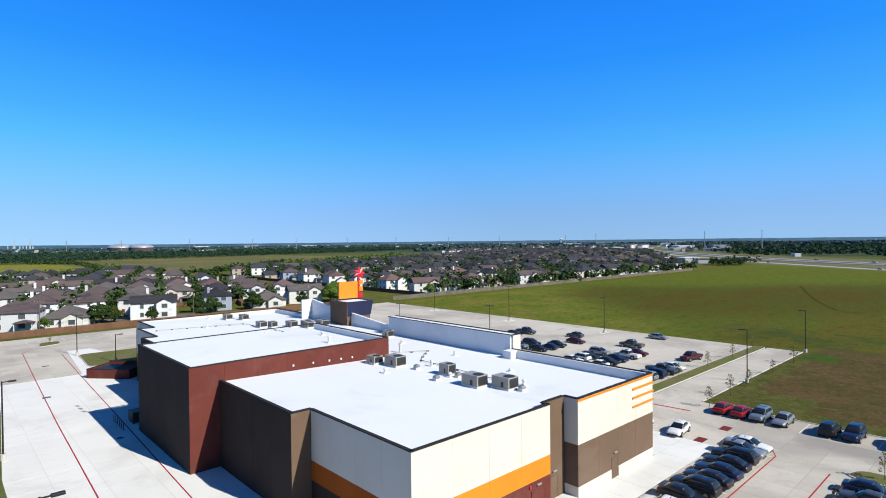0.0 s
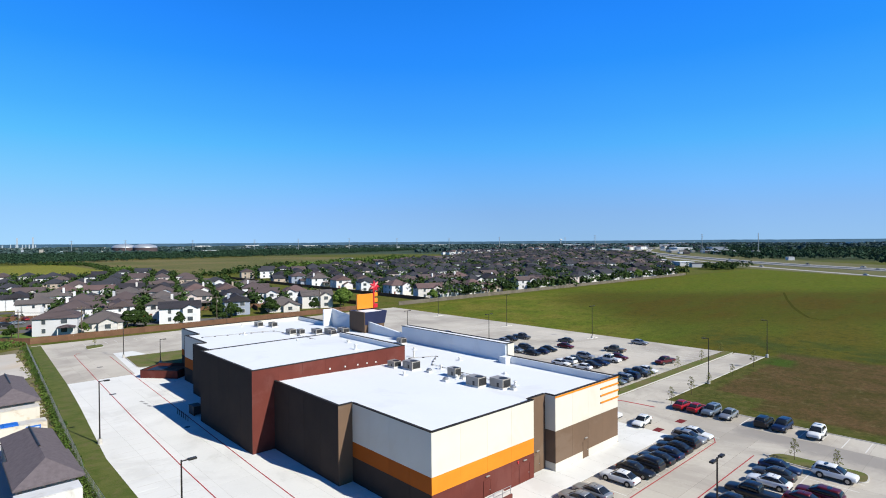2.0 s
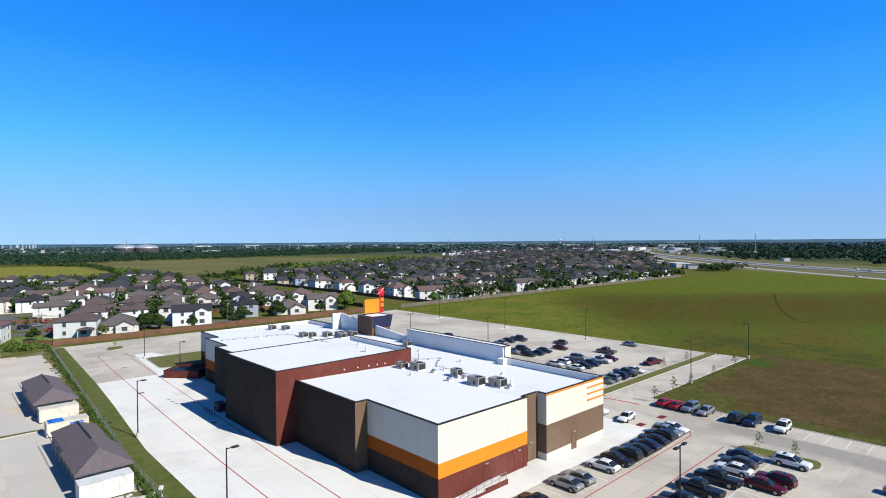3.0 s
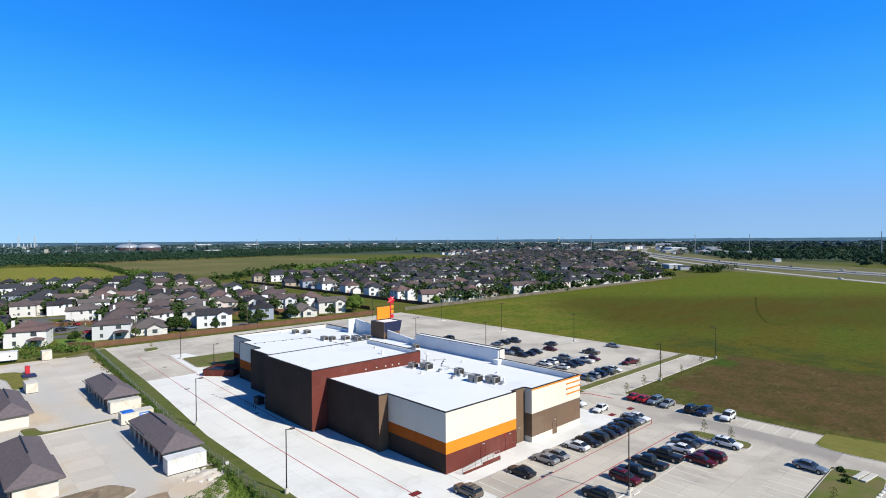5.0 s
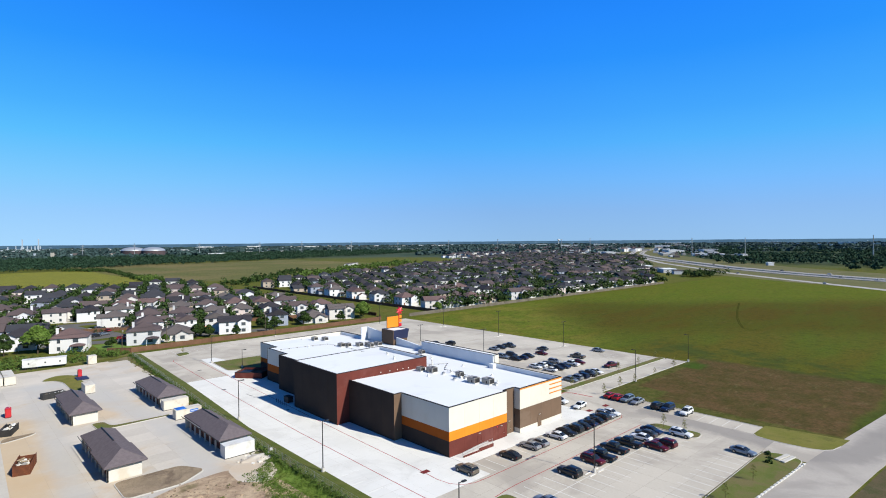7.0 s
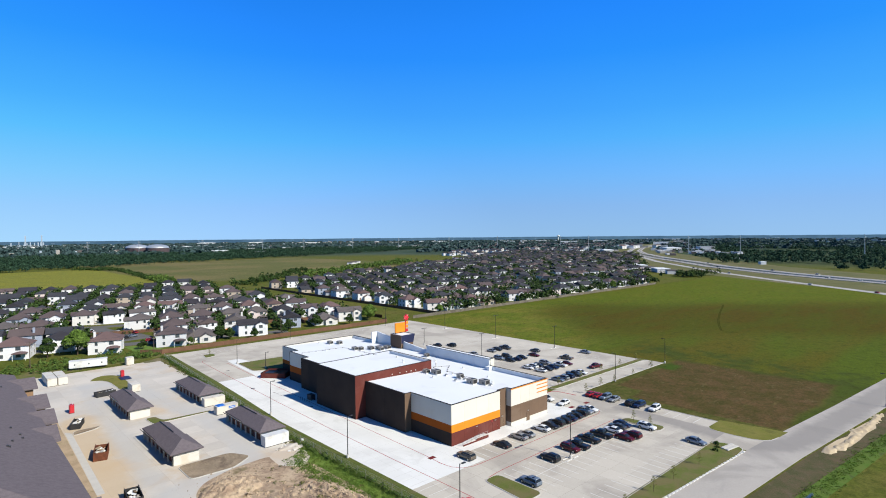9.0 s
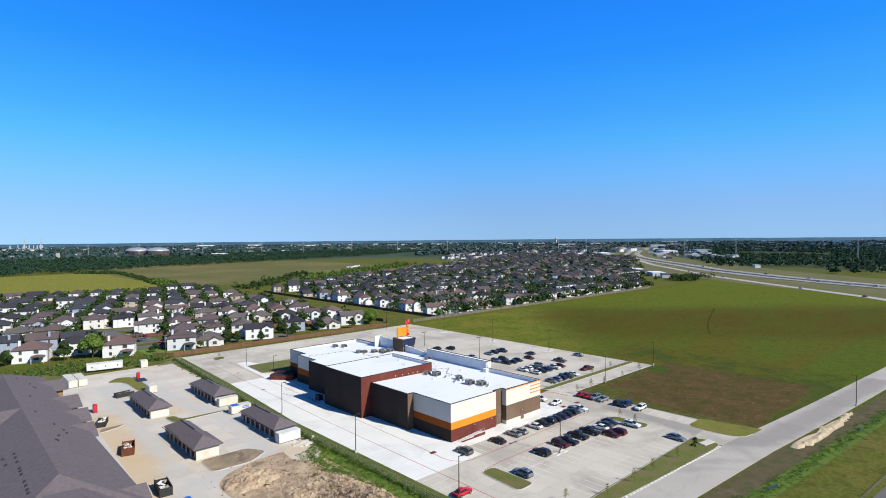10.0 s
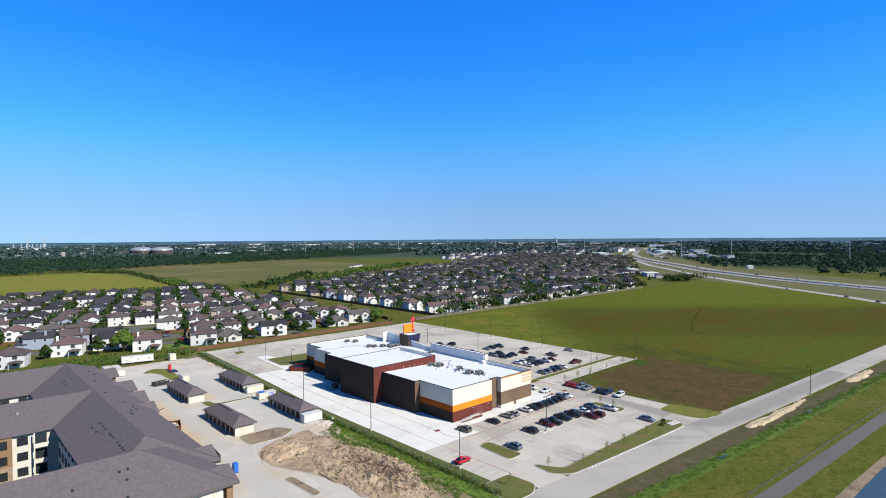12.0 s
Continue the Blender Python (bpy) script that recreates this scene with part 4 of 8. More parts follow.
flat("footpath", "white concrete strip beside the grass bed", "paving", [(-4.3, 98.05), (3.6, 98.05), (-2.0, 104.4), (-1.5, 121.2), (4.2, 121.6), (2.6, 129), (-2.2, 129)], "concrete_new", 0.067)
heap("rubble_mound", "small heap of pale broken concrete", "rubble", -27.5, 26.5, 3.2, 2.2, 0.8, "yard", 7.7, 22)


# ---- the commercial building ----
building = thing("commercial_building", "windowless building with cream, orange and maroon stucco and white roofs", "building")
Y0 = -0.9


def zroof(x):
    return 9.82 - 0.03 * max(0.0, x)


PANEL = {}
def wall_run(p, q, bands, panel=4.0, thick=0.3):
    """Stucco panels from p to q (outer face on the right of the way), in bands (z0, z1, material)."""
    p, q = Vector(p), Vector(q)
    length = (q - p).length
    n = max(1, round(length / panel))
    w = length / n
    ang = math.degrees(math.atan2(q.y - p.y, q.x - p.x))
    for z0, z1, mat in bands:
        key = (round(w, 3), round(z1 - z0, 3), mat)
        if key not in PANEL:
            g = 0.006
            b = boxes((g, w - g, 0.0, thick, 0.008, z1 - z0 - 0.008), bevel=0.006)
            me = bpy.data.meshes.new("panel")
            bmesh.ops.recalc_face_normals(b, faces=b.faces[:])
            b.to_mesh(me)
            b.free()
            me.materials.append(M[mat])
            PANEL[key] = me
        for i in range(n):
            c = p.lerp(q, i / n)
            part("panel", PANEL[key], None, building, m=pose(c.x, c.y, z0, 0, 0, ang))


FRONT = [(0, 3.2, "maroon"), (3.2, 5.08, "orange"), (5.08, 9.9, "cream")]
EAST = [(0, 1.1, "cream"), (1.1, 5.3, "taupe"), (5.3, 9.9, "cream")]
wall_run((0, 0), (17.3, 0), FRONT)
wall_run((17.3, 0.75), (20.66, 0.75), [(0, 9.9, "taupe")], 3.4)
wall_run((17.3, 0.02), (17.3, 0.75), [(0, 9.9, "taupe")], 2.0)
wall_run((20.66, 0.75), (20.66, Y0), EAST, 3.0)
wall_run((20.66, Y0), (35.9, Y0), EAST)
# the orange band on this side wears the copy with shade painted in
wall_run((0, 14.9), (0, 0), [(0, 3.2, "umber"), (3.2, 5.08, "orange_shaded"), (5.08, 9.9, "cream")])
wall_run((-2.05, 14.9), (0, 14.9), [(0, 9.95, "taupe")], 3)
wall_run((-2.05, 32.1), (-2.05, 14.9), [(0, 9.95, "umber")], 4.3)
wall_run((-5.4, 32.1), (22.3, 32.1), [(0, 11.9, "maroon")], 4.0)
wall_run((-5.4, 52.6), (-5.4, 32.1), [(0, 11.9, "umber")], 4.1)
wall_run((22.3, 32.1), (22.3, 52.6), [(7.0, 11.9, "maroon")], 4.1)
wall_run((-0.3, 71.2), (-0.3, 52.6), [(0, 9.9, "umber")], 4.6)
wall_run((2.1, 83.8), (2.1, 71.2), [(0, 3.0, "umber"), (3.0, 5.2, "orange_shaded"), (5.2, 9.9, "cream")])
wall_run((5.1, 95.3), (5.1, 83.8), [(0, 3.6, "umber"), (3.6, 5.0, "orange_shaded"), (5.0, 9.7, "cream")])
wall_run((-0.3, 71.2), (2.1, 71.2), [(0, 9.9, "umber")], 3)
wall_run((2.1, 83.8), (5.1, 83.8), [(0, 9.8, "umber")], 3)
wall_run((36.2, 95.3), (5.1, 95.3), [(0, 3.6, "maroon"), (3.6, 9.7, "cream")], 4.4)
wall_run((36.2, Y0), (36.2, 20.4), EAST, 4.3)
wall_run((37.9, 20.4), (37.9, 50.2), [(0, 1.1, "cream"), (1.1, 6.0, "taupe"), (6.0, 11.9, "cream")], 4.3)
wall_run((36.2, 20.4), (37.9, 20.4), [(0, 11.9, "cream")], 3)
wall_run((37.4, 50.2), (37.4, 64.0), [(0, 9.6, "taupe")], 4.6)
wall_run((37.6, 69.6), (37.6, 80.4), [(0, 9.6, "taupe")], 4.6)
wall_run((36.2, 80.4), (36.2, 95.3), [(0, 9.7, "cream")], 4.6)

# solid core behind the panels, below the roof
b = bmesh.new()
for x0, x1, y0, y1, z in ((0.28, 20.9, 1.05, 31.9, 8.8), (0.28, 17.0, 0.28, 1.05, 8.8), (20.96, 35.9, -0.62, 31.9, 8.6), (-1.77, 0.28, 15.2, 31.9, 8.8), (-5.1, 22.0, 32.4, 52.4, 10.6),
                          (22.02, 36.0, 31.9, 64, 8.4), (0.0, 22.0, 52.4, 71.0, 8.8), (2.4, 22.0, 71.0, 83.6, 8.8), (5.4, 22.0, 83.6, 95.0, 8.8), (22.02, 35.9, 64, 95.0, 8.4)):
    box(b, x0, x1, y0, y1, 0.0, z)
part("core", b, M["umber"], building)

# roofs fall gently towards the front of the store
def roof_patch(bm, x0, x1, y0, y1, f):
    prism(bm, [(x0, y0), (x1, y0), (x1, y1), (x0, y1)], lambda x, y: f(x) - 0.25, lambda x, y: f(x))


ROOF = "white membrane roof with faint stains"
for r in ((0.3, 17.0, 0.3, 1.05), (0.3, 20.95, 1.05, 15.2), (-1.75, 20.95, 15.2, 32.1), (20.95, 35.9, -0.6, 20.4), (20.95, 36.0, 20.4, 32.1), (22.6, 36.0, 32.1, 50.2), (22.6, 37.2, 50.2, 64),
          (0.0, 22.6, 52.6, 71.2), (2.4, 22.6, 71.2, 83.8), (5.4, 22.6, 83.8, 95.0), (22.6, 36.0, 64, 95.0)):
    b = bmesh.new()
    roof_patch(b, *r, zroof)
    part("roof", b, M["membrane"], building, ROOF)
b = bmesh.new()
roof_patch(b, -5.1, 22.0, 32.4, 52.4, lambda x: 11.84 - 0.03 * (x + 5.1))
part("roof", b, M["membrane"], building, ROOF)

# parapet upstands with white inner faces
def parapet(x0, x1, y0, y1, z0, z1, z2=None):
    b = bmesh.new()
    along_y = (y1 - y0) > (x1 - x0)
    top = (lambda x, y: z1 + ((z2 if z2 is not None else z1) - z1) * ((y - y0) / (y1 - y0) if along_y else (x - x0) / (x1 - x0)))
    prism(b, [(x0, y0), (x1, y0), (x1, y1), (x0, y1)], z0, top)
    part("parapet", b, M["membrane"], building, "white parapet inner face")


parapet(35.55, 35.9, Y0 + 0.3, 20.4, 8.4, 9.88)
parapet(35.9, 37.6, 20.7, 50.0, 8.3, 11.86)
parapet(36.9, 37.38, 50.2, 64.0, 8.3, 9.9, 11.3)
parapet(37.1, 37.58, 69.7, 80.2, 8.3, 11.6, 13.0)
parapet(34.6, 37.58, 80.22, 80.6, 8.3, 13.0)
parapet(35.5, 35.95, 80.7, 95.0, 8.3, 9.6)
parapet(34.2, 35.9, 19.2, 20.66, 8.3, 9.9)
parapet(21.7, 22.26, 32.45, 52.3, 10.5, 11.86)

# dark metal coping along the roof edges
def coping(pts, z, w=0.36, h=0.07):
    for a, c in zip(pts, pts[1:]):
        b = bmesh.new()
        a, c = Vector(a), Vector(c)
        d = (c - a).normalized()
        ribbon(b, [a - d * w * 0.3, c + d * w * 0.3], w, z - 0.03, z + h)
        part("coping", b, M["coping"], building)


coping([(0.14, 14.9), (0.14, 0.14), (17.2, 0.14), (17.2, 0.9)], 9.9)
coping([(17.5, 0.9), (20.5, 0.9)], 9.905)
coping([(20.8, 0.75), (20.8, Y0 + 0.14), (36.0, Y0 + 0.14), (36.0, 20.3)], 9.91)
coping([(0.0, 15.05), (-1.9, 15.05), (-1.9, 32.0)], 9.95)
coping([(22.15, 52.4), (22.15, 32.25), (-5.25, 32.25), (-5.25, 52.5), (22.0, 52.5)], 11.9)
coping([(-0.15, 52.8), (-0.15, 71.0)], 9.9)
coping([(-0.1, 71.3), (2.2, 71.3), (2.25, 83.6)], 9.906)
coping([(2.3, 83.9), (5.2, 83.9), (5.25, 95.15), (36, 95.15), (36, 80.8)], 9.8)
coping([(37.75, 20.55), (37.75, 50.1)], 11.9)
coping([(35.95, 20.5), (37.6, 20.5)], 11.905)
coping([(35.95, 20.8), (35.95, 50.1)], 11.905, 0.2)

# orange trim on the east block
part("trim_band", boxes((20.56, 36.3, Y0 - 0.05, Y0 + 0.02, 9.62, 9.84)), M["orange"], building, "thin orange trim under the coping")
for z in (8.75, 7.75, 6.75):
    part("trim_bar", boxes((31.4, 36.26, Y0 - 0.12, Y0 + 0.02, z, z + 0.2)), M["orange"], building, "orange trim bar")

# doors
def service_door(x, y, mat, w=1.1, h=2.25):
    root = part("door", boxes((x - w / 2, x + w / 2, y - 0.03, y + 0.04, 0.09, h), bevel=0.01), M[mat], building, "flush metal door")
    part("door_frame", boxes((x - w / 2 - 0.12, x - w / 2, y - 0.06, y + 0.04, 0.09, h + 0.12), (x + w / 2, x + w / 2 + 0.12, y - 0.06, y + 0.04, 0.09, h + 0.12), (x - w / 2, x + w / 2, y - 0.06, y + 0.04, h, h + 0.12)), M[mat], root)
    part("handle", boxes((x + w / 2 - 0.2, x + w / 2 - 0.08, y - 0.09, y - 0.03, 1.05, 1.12)), M["galvanised"], root)
    part("light_fitting", boxes((x - 0.3, x + 0.3, y - 0.2, y, h + 0.5, h + 0.62), bevel=0.02), M["metal_grey"], building, "wall lamp above a door")


service_door(8.6, 0, "maroon")
service_door(15.4, 0, "maroon", 1.9)
service_door(27.6, Y0, "taupe")
service_door(18.9, 0.75, "taupe")
part("alarm_bell", boxes((14.0, 14.25, -0.12, 0.0, 2.7, 3.0), bevel=0.03), M["plastic_red"], building, "small red alarm bell")

# ramp with rails along the front
ramp = thing("access_ramp", "white concrete ramp with grey steel rails along the maroon wall", "ramp", at=(1.5, -0.35, 0.06))
b = bmesh.new()
prism(b, [(0, -1.5), (6.6, -1.5), (6.6, 0), (0, 0)], -0.02, lambda x, y: 0.05 + 0.085 * x)
box(b, 6.6, 9.2, -1.5, 0, -0.02, 0.62)
part("deck", b, M["concrete_new"], ramp)
part("side_wall", boxes((0.5, 9.2, -1.68, -1.5, -0.02, 0.35), (5, 9.2, -1.68, -1.5, 0.35, 0.66)), M["maroon"], ramp)
for i in range(7):
    x = 0.3 + 1.45 * i
    zz = 0.05 + 0.085 * min(x, 6.6)
    part("post", tube(bmesh.new(), (x, -1.56, zz), (x, -1.56, zz + 1.0), 0.035), M["galvanised"], ramp)
for h in (0.55, 1.0):
    b = tube(bmesh.new(), (0.3, -1.56, h + 0.08), (6.6, -1.56, h + 0.62), 0.03)
    tube(b, (6.6, -1.56, h + 0.62), (9.1, -1.56, h + 0.62), 0.03)
    part("rail", b, M["galvanised"], ramp)

# entrance tower with its sign
b = bmesh.new()
box(b, 36.0, 41.6, 64.0, 69.5, 0, 10.6)
part("tower_base", b, M["taupe"], building, "taupe base of the entrance tower")
b = bmesh.new()
lo = [(35.95, 63.9), (41.7, 63.9), (41.7, 69.6), (35.95, 69.6)]
hi = [(35.75, 63.5), (42.1, 63.5), (42.1, 69.9), (35.75, 69.9)]
vl = [b.verts.new((x, y, 10.62)) for x, y in lo]
vh = [b.verts.new((x, y, 13.6)) for x, y in hi]
vi = [b.verts.new((x + (0.3 if x < 39 else -0.3), y + (0.3 if y < 66 else -0.3), 13.6)) for x, y in hi]
vd = [b.verts.new((x + (0.3 if x < 39 else -0.3), y + (0.3 if y < 66 else -0.3), 12.9)) for x, y in hi]
b.faces.new(vl[::-1])
for i in range(4):
    j = (i + 1) % 4
    b.faces.new((vl[i], vl[j], vh[j], vh[i]))
    b.faces.new((vh[i], vh[j], vi[j], vi[i]))
    b.faces.new((vi[i], vi[j], vd[j], vd[i]))
part("tower_top", b, M["navy"], building, "navy blue flaring tower top")
part("tower_cheek", boxes((35.6, 35.72, 63.55, 69.9, 9.0, 13.58)), M["taupe"], building, "taupe side panel of the tower")
part("tower_roof", boxes((36.06, 41.78, 63.82, 69.58, 12.7, 13.42)), M["membrane"], building, "white tower roof")
pylon = thing("roof_sign", "orange panel sign with red mast and star on the tower roof", "sign", at=(39.5, 69.0, 12.85))
part("panel", boxes((-2.4, 2.3, -0.25, 0.25, 0.9, 4.5), bevel=0.03), M["sign_orange"], pylon, "plain orange panel")
part("leg", boxes((-2.2, -2.0, -0.12, 0.12, -0.02, 0.95), (1.8, 2.0, -0.12, 0.12, -0.02, 0.95)), M["metal_dark"], pylon)
part("mast", boxes((2.45, 2.75, -0.2, 0.2, -0.02, 5.3), bevel=0.03), M["sign_red"], pylon, "red mast")
for z in (0.9, 2.3, 3.7):
    part("square", boxes((2.76, 3.7, -0.2, 0.2, z, z + 1.0), bevel=0.03), M["sign_orange" if z > 1 else "sign_red"], pylon)
b = bmesh.new()
star = [(2.9 + (1.55 if i % 2 == 0 else 0.78) * math.cos(math.pi * i / 7 + 1.75), 6.2 + (1.55 if i % 2 == 0 else 0.78) * math.sin(math.pi * i / 7 + 1.75)) for i in range(14)]
fr = [b.verts.new((x, -0.16, z)) for x, z in star]
bk = [b.verts.new((x, 0.16, z)) for x, z in star]
cf, cb = b.verts.new((2.9, -0.4, 6.2)), b.verts.new((2.9, 0.4, 6.2))
for i in range(14):
    j = (i + 1) % 14
    b.faces.new((cf, fr[i], fr[j]))
    b.faces.new((cb, bk[j], bk[i]))
    b.faces.new((fr[i], bk[i], bk[j], fr[j]))
part("star", b, M["sign_red"], pylon, "red star with seven points")


# rooftop plant
def rooftop_unit(x, y, lx=1.75, ly=2.5, h=1.2, turn=0, z=None, label="grey sheet metal air conditioning unit on the roof"):
    z = zroof(x) if z is None else z
    root = thing("air_conditioner", label, "air conditioner", "roof units", at=(x, y, z - 0.04), turn=turn)
    part("base_frame", boxes((-lx / 2 - 0.06, lx / 2 + 0.06, -ly / 2 - 0.06, ly / 2 + 0.06, 0, 0.26)), M["white_metal"], root)
    part("housing", boxes((-lx / 2, lx / 2, -ly / 2, ly / 2, 0.26, 0.26 + h), bevel=0.03), M["metal_grey"], root)
    part("grille", boxes((-lx * 0.40, lx * 0.44, -ly / 2 - 0.03, -ly / 2 - 0.002, 0.36, 0.14 + h)), M["black_metal"], root, "dark louvred grille")
    rows = [(-lx * 0.40, lx * 0.44, -ly / 2 - 0.045, -ly / 2 - 0.031, 0.42 + 0.16 * i, 0.45 + 0.16 * i) for i in range(int((h - 0.3) / 0.16))]
    part("louvre", boxes(*rows), M["metal_dark"], root)
    for k in range(5):
        y0 = -ly / 2 + 0.12 + k * (ly - 0.2) / 5
        part("side_panel", boxes((-lx / 2 - 0.025, -lx / 2 - 0.002, y0, y0 + (ly - 0.2) / 5 - 0.07, 0.34, 0.18 + h), bevel=0.008), M["metal_grey"], root)
    part("intake", boxes((-lx / 2 - 0.03, -lx / 2 - 0.026, -ly * 0.22, -ly * 0.06, 0.36, 0.1 + h * 0.7)), M["black_metal"], root, "dark air intake")
    part("fan_shroud", tube(bmesh.new(), (0, -ly * 0.24, 0.25 + h), (0, -ly * 0.24, 0.31 + h), lx * 0.36, n=18), M["black_metal"], root)
    part("conduit", boxes((lx / 2, lx / 2 + 0.9, 0.2, 0.28, 0.08, 0.16)), M["metal_dark"], root)
    return root


def roof_hood(x, y, r=0.45):
    root = thing("roof_hood", "low metal exhaust hood on a white kerb on the roof", "vent", "roof hoods", at=(x, y, zroof(x) - 0.04))
    part("kerb", boxes((-r * 0.8, r * 0.8, -r * 0.8, r * 0.8, 0, 0.35), bevel=0.02), M["white_metal"], root)
    b = bmesh.new()
    for z0, r0, z1, r1 in ((0.38, r, 0.5, r), (0.5, r, 0.68, r * 0.55)):
        tube(b, (0, 0, z0), (0, 0, z1), r0, r1, n=14)
    part("hood", b, M["galvanised"], root, "shiny spun metal hood")
    return root


for px, py in ((19.6, 22.6), (17.4, 16.4), (21.2, 6.6), (20.5, 15.9)):
    roof_hood(px, py)
for x, y in ((18.9, 26.2), (18.9, 11.6), (20.8, 8.7)):
    rooftop_unit(x, y)
rooftop_unit(20.6, 17.9, 1.35, 1.7, 1.2)
rooftop_unit(17.7, 29.2, 1.5, 1.8, 0.9)
for x, y, a, c in ((33.4, 47, 1.9, 1.5), (21.5, 72.4, 2.3, 1.7), (26.5, 69.6, 2.6, 1.7), (29.2, 68.4, 2.4, 1.8), (32.2, 67.4, 2.8, 1.9), (21.2, 88.6, 2.3, 1.6), (23.8, 86.2, 2.3, 1.6), (28.4, 66.2, 2.0, 1.5), (23.2, 71.0, 1.8, 1.4)):
    rooftop_unit(x, y, c * 0.9, a * 0.9, 1.0)


def roof_vent(x, y, h=0.7, r=0.16, z=None):
    z = zroof(x) if z is None else z
    root = thing("roof_vent", "small white vent pipe with a cap on the roof", "vent", "roof vents", at=(x, y, z - 0.03))
    part("flashing", boxes((-0.4, 0.4, -0.4, 0.4, 0, 0.12), bevel=0.02), M["membrane"], root)
    part("pipe", tube(bmesh.new(), (0, 0, 0.1), (0, 0, h), r, n=10), M["white_metal"], root)
    part("cap", tube(bmesh.new(), (0, 0, h - 0.02), (0, 0, h + 0.14), r * 1.7, r * 1.2, n=10), M["white_metal"], root)


for x, y, h in ((22.5, 23.0, 0.7), (25.5, 33.5, 1.2), (15.2, 23.5, 0.5), (19.8, 16.6, 0.5), (23.4, 8.1, 0.6), (30.2, 26.5, 0.5), (28, 14, 0.3), (13, 78, 0.5), (17.5, 62, 0.5), (18.3, 92, 0.5), (31, 40, 0.4)):
    roof_vent(x, y, h)
roof_vent(16, 38, 0.9, 0.2, 11.2)
roof_vent(19, 45, 0.5, 0.2, 11.1)


def gas_pipe(pts, z=0.16):
    """A thin pipe on small blocks across the roof."""
    root = thing("roof_pipe", "thin dark pipe on small blocks across the white roof", "pipe")
    b = bmesh.new()
    for (x0, y0), (x1, y1) in zip(pts, pts[1:]):
        tube(b, (x0, y0, zroof(x0) + z), (x1, y1, zroof(x1) + z), 0.045, n=6)
    part("pipe", b, M["metal_grey"], root)
    for (x0, y0), (x1, y1) in zip(pts, pts[1:]):
        k = max(1, int(math.hypot(x1 - x0, y1 - y0) / 2.4))
        for i in range(k):
            x, y = x0 + (x1 - x0) * i / k, y0 + (y1 - y0) * i / k
            part("block", boxes((-0.16, 0.16, -0.16, 0.16, 0, 0.13)), M["black_metal"], root, m=pose(x, y, zroof(x) - 0.01))


gas_pipe([(24.2, 33.2), (29.4, 31.6), (25.6, 28.4), (23.6, 26.4), (22.6, 8.6)])
gas_pipe([(4.2, 79), (20.5, 79), (21.6, 72.2), (21.9, 56)])
for i, x in enumerate((7.2, 10.0, 12.4, 14.2, 16.0)):
    part("scupper", boxes((x - 0.12, x + 0.12, 31.98, 32.14, zroof(x) + 0.5, zroof(x) + 0.75), bevel=0.02), M["white_metal"], building, "small white pipe outlet")

# loading enclosure and things by the service side
enc = thing("screen_wall", "low maroon screen wall set askew round a waste container", "wall", at=(-4.5, 93.0, 0.06), turn=-49.6)
for name, x0, x1, y0, y1, h in (("front_wall", 0, 8.9, 0, 0.25, 1.75), ("side_wall", 0, 0.25, 0.25, 6.2, 1.75), ("side_wall", 8.65, 8.9, 0.25, 6.2, 1.75), ("back_wall", 0.25, 8.65, 5.95, 6.2, 2.1)):
    wall_ = part(name, boxes((x0, x1, y0, y1, 0, h)), M["maroon"], enc)
    part("coping", boxes((x0 - 0.04, x1 + 0.04, y0 - 0.04, y1 + 0.04, h, h + 0.07)), M["coping"], wall_)
skip_ = thing("waste_container", "dark waste container with dark and rust-brown lids", "container", at=(-4.5, 93.0, 0.06), turn=-49.6)
part("body", boxes((0.9, 7.9, 0.7, 5.2, 0.1, 1.5), bevel=0.05), M["black_metal"], skip_)
part("lid", boxes((0.8, 4.3, 0.6, 5.3, 1.5, 1.62), bevel=0.04), M["metal_dark"], skip_, "dark steel lid")
part("lid", boxes((4.4, 8.0, 0.6, 5.3, 1.5, 1.6), bevel=0.04), M["rust"], skip_, "rust-brown steel lid")
for i in range(3):
    tagged(part("drain_cover", boxes((-0.25, 0.25, -0.55, 0.55, 0, 0.006)), M["metal_grey"], m=pose(-9.4 + 0.1 * i, 72.4 - 2.1 * i, 0.062, 0, 0, 14)), "grey metal cover set in the concrete", "cover")
tagged(part("drain_cover", tube(bmesh.new(), (0, 0, 0), (0, 0, 0.006), 0.45, n=20), M["metal_dark"], m=pose(-8.1, 51.0, 0.062)), "dark round manhole cover in the concrete", "cover")
tagged(part("drain_cover", boxes((-0.6, 0.6, -0.45, 0.45, 0, 0.006)), M["metal_dark"], m=pose(-12.2, 82, 0.062)), "dark drain grate in the concrete", "cover")
tagged(part("drain_cover", boxes((-0.6, 0.6, -0.45, 0.45, 0, 0.006)), M["metal_dark"], m=pose(-8.6, 112, 0.062)), "dark drain grate in the concrete", "cover")
dump = thing("waste_compactor", "dark steel waste container in the shade of the wall", "container", at=(-4.6, 57.4, 0.06))
part("body", boxes((-0.75, 0.75, -1.2, 1.2, 0.2, 1.5), bevel=0.05), M["black_metal"], dump)
part("skid", boxes((-0.7, -0.5, -1.25, 1.25, 0, 0.2), (0.5, 0.7, -1.25, 1.25, 0, 0.2)), M["rust"], dump)
part("rim", boxes((-0.8, 0.8, -1.25, 1.25, 1.44, 1.56)), M["metal_dark"], dump)
for i in range(6):
    bol = thing("bollard", "short dark steel bollard by the service door", "bollard", "bollards", at=(-7.0, 54.0 + 1.1 * i, 0.06))
    part("post", tube(bmesh.new(), (0, 0, 0), (0, 0, 1.0), 0.06, 0.055, n=10), M["metal_dark"], bol)


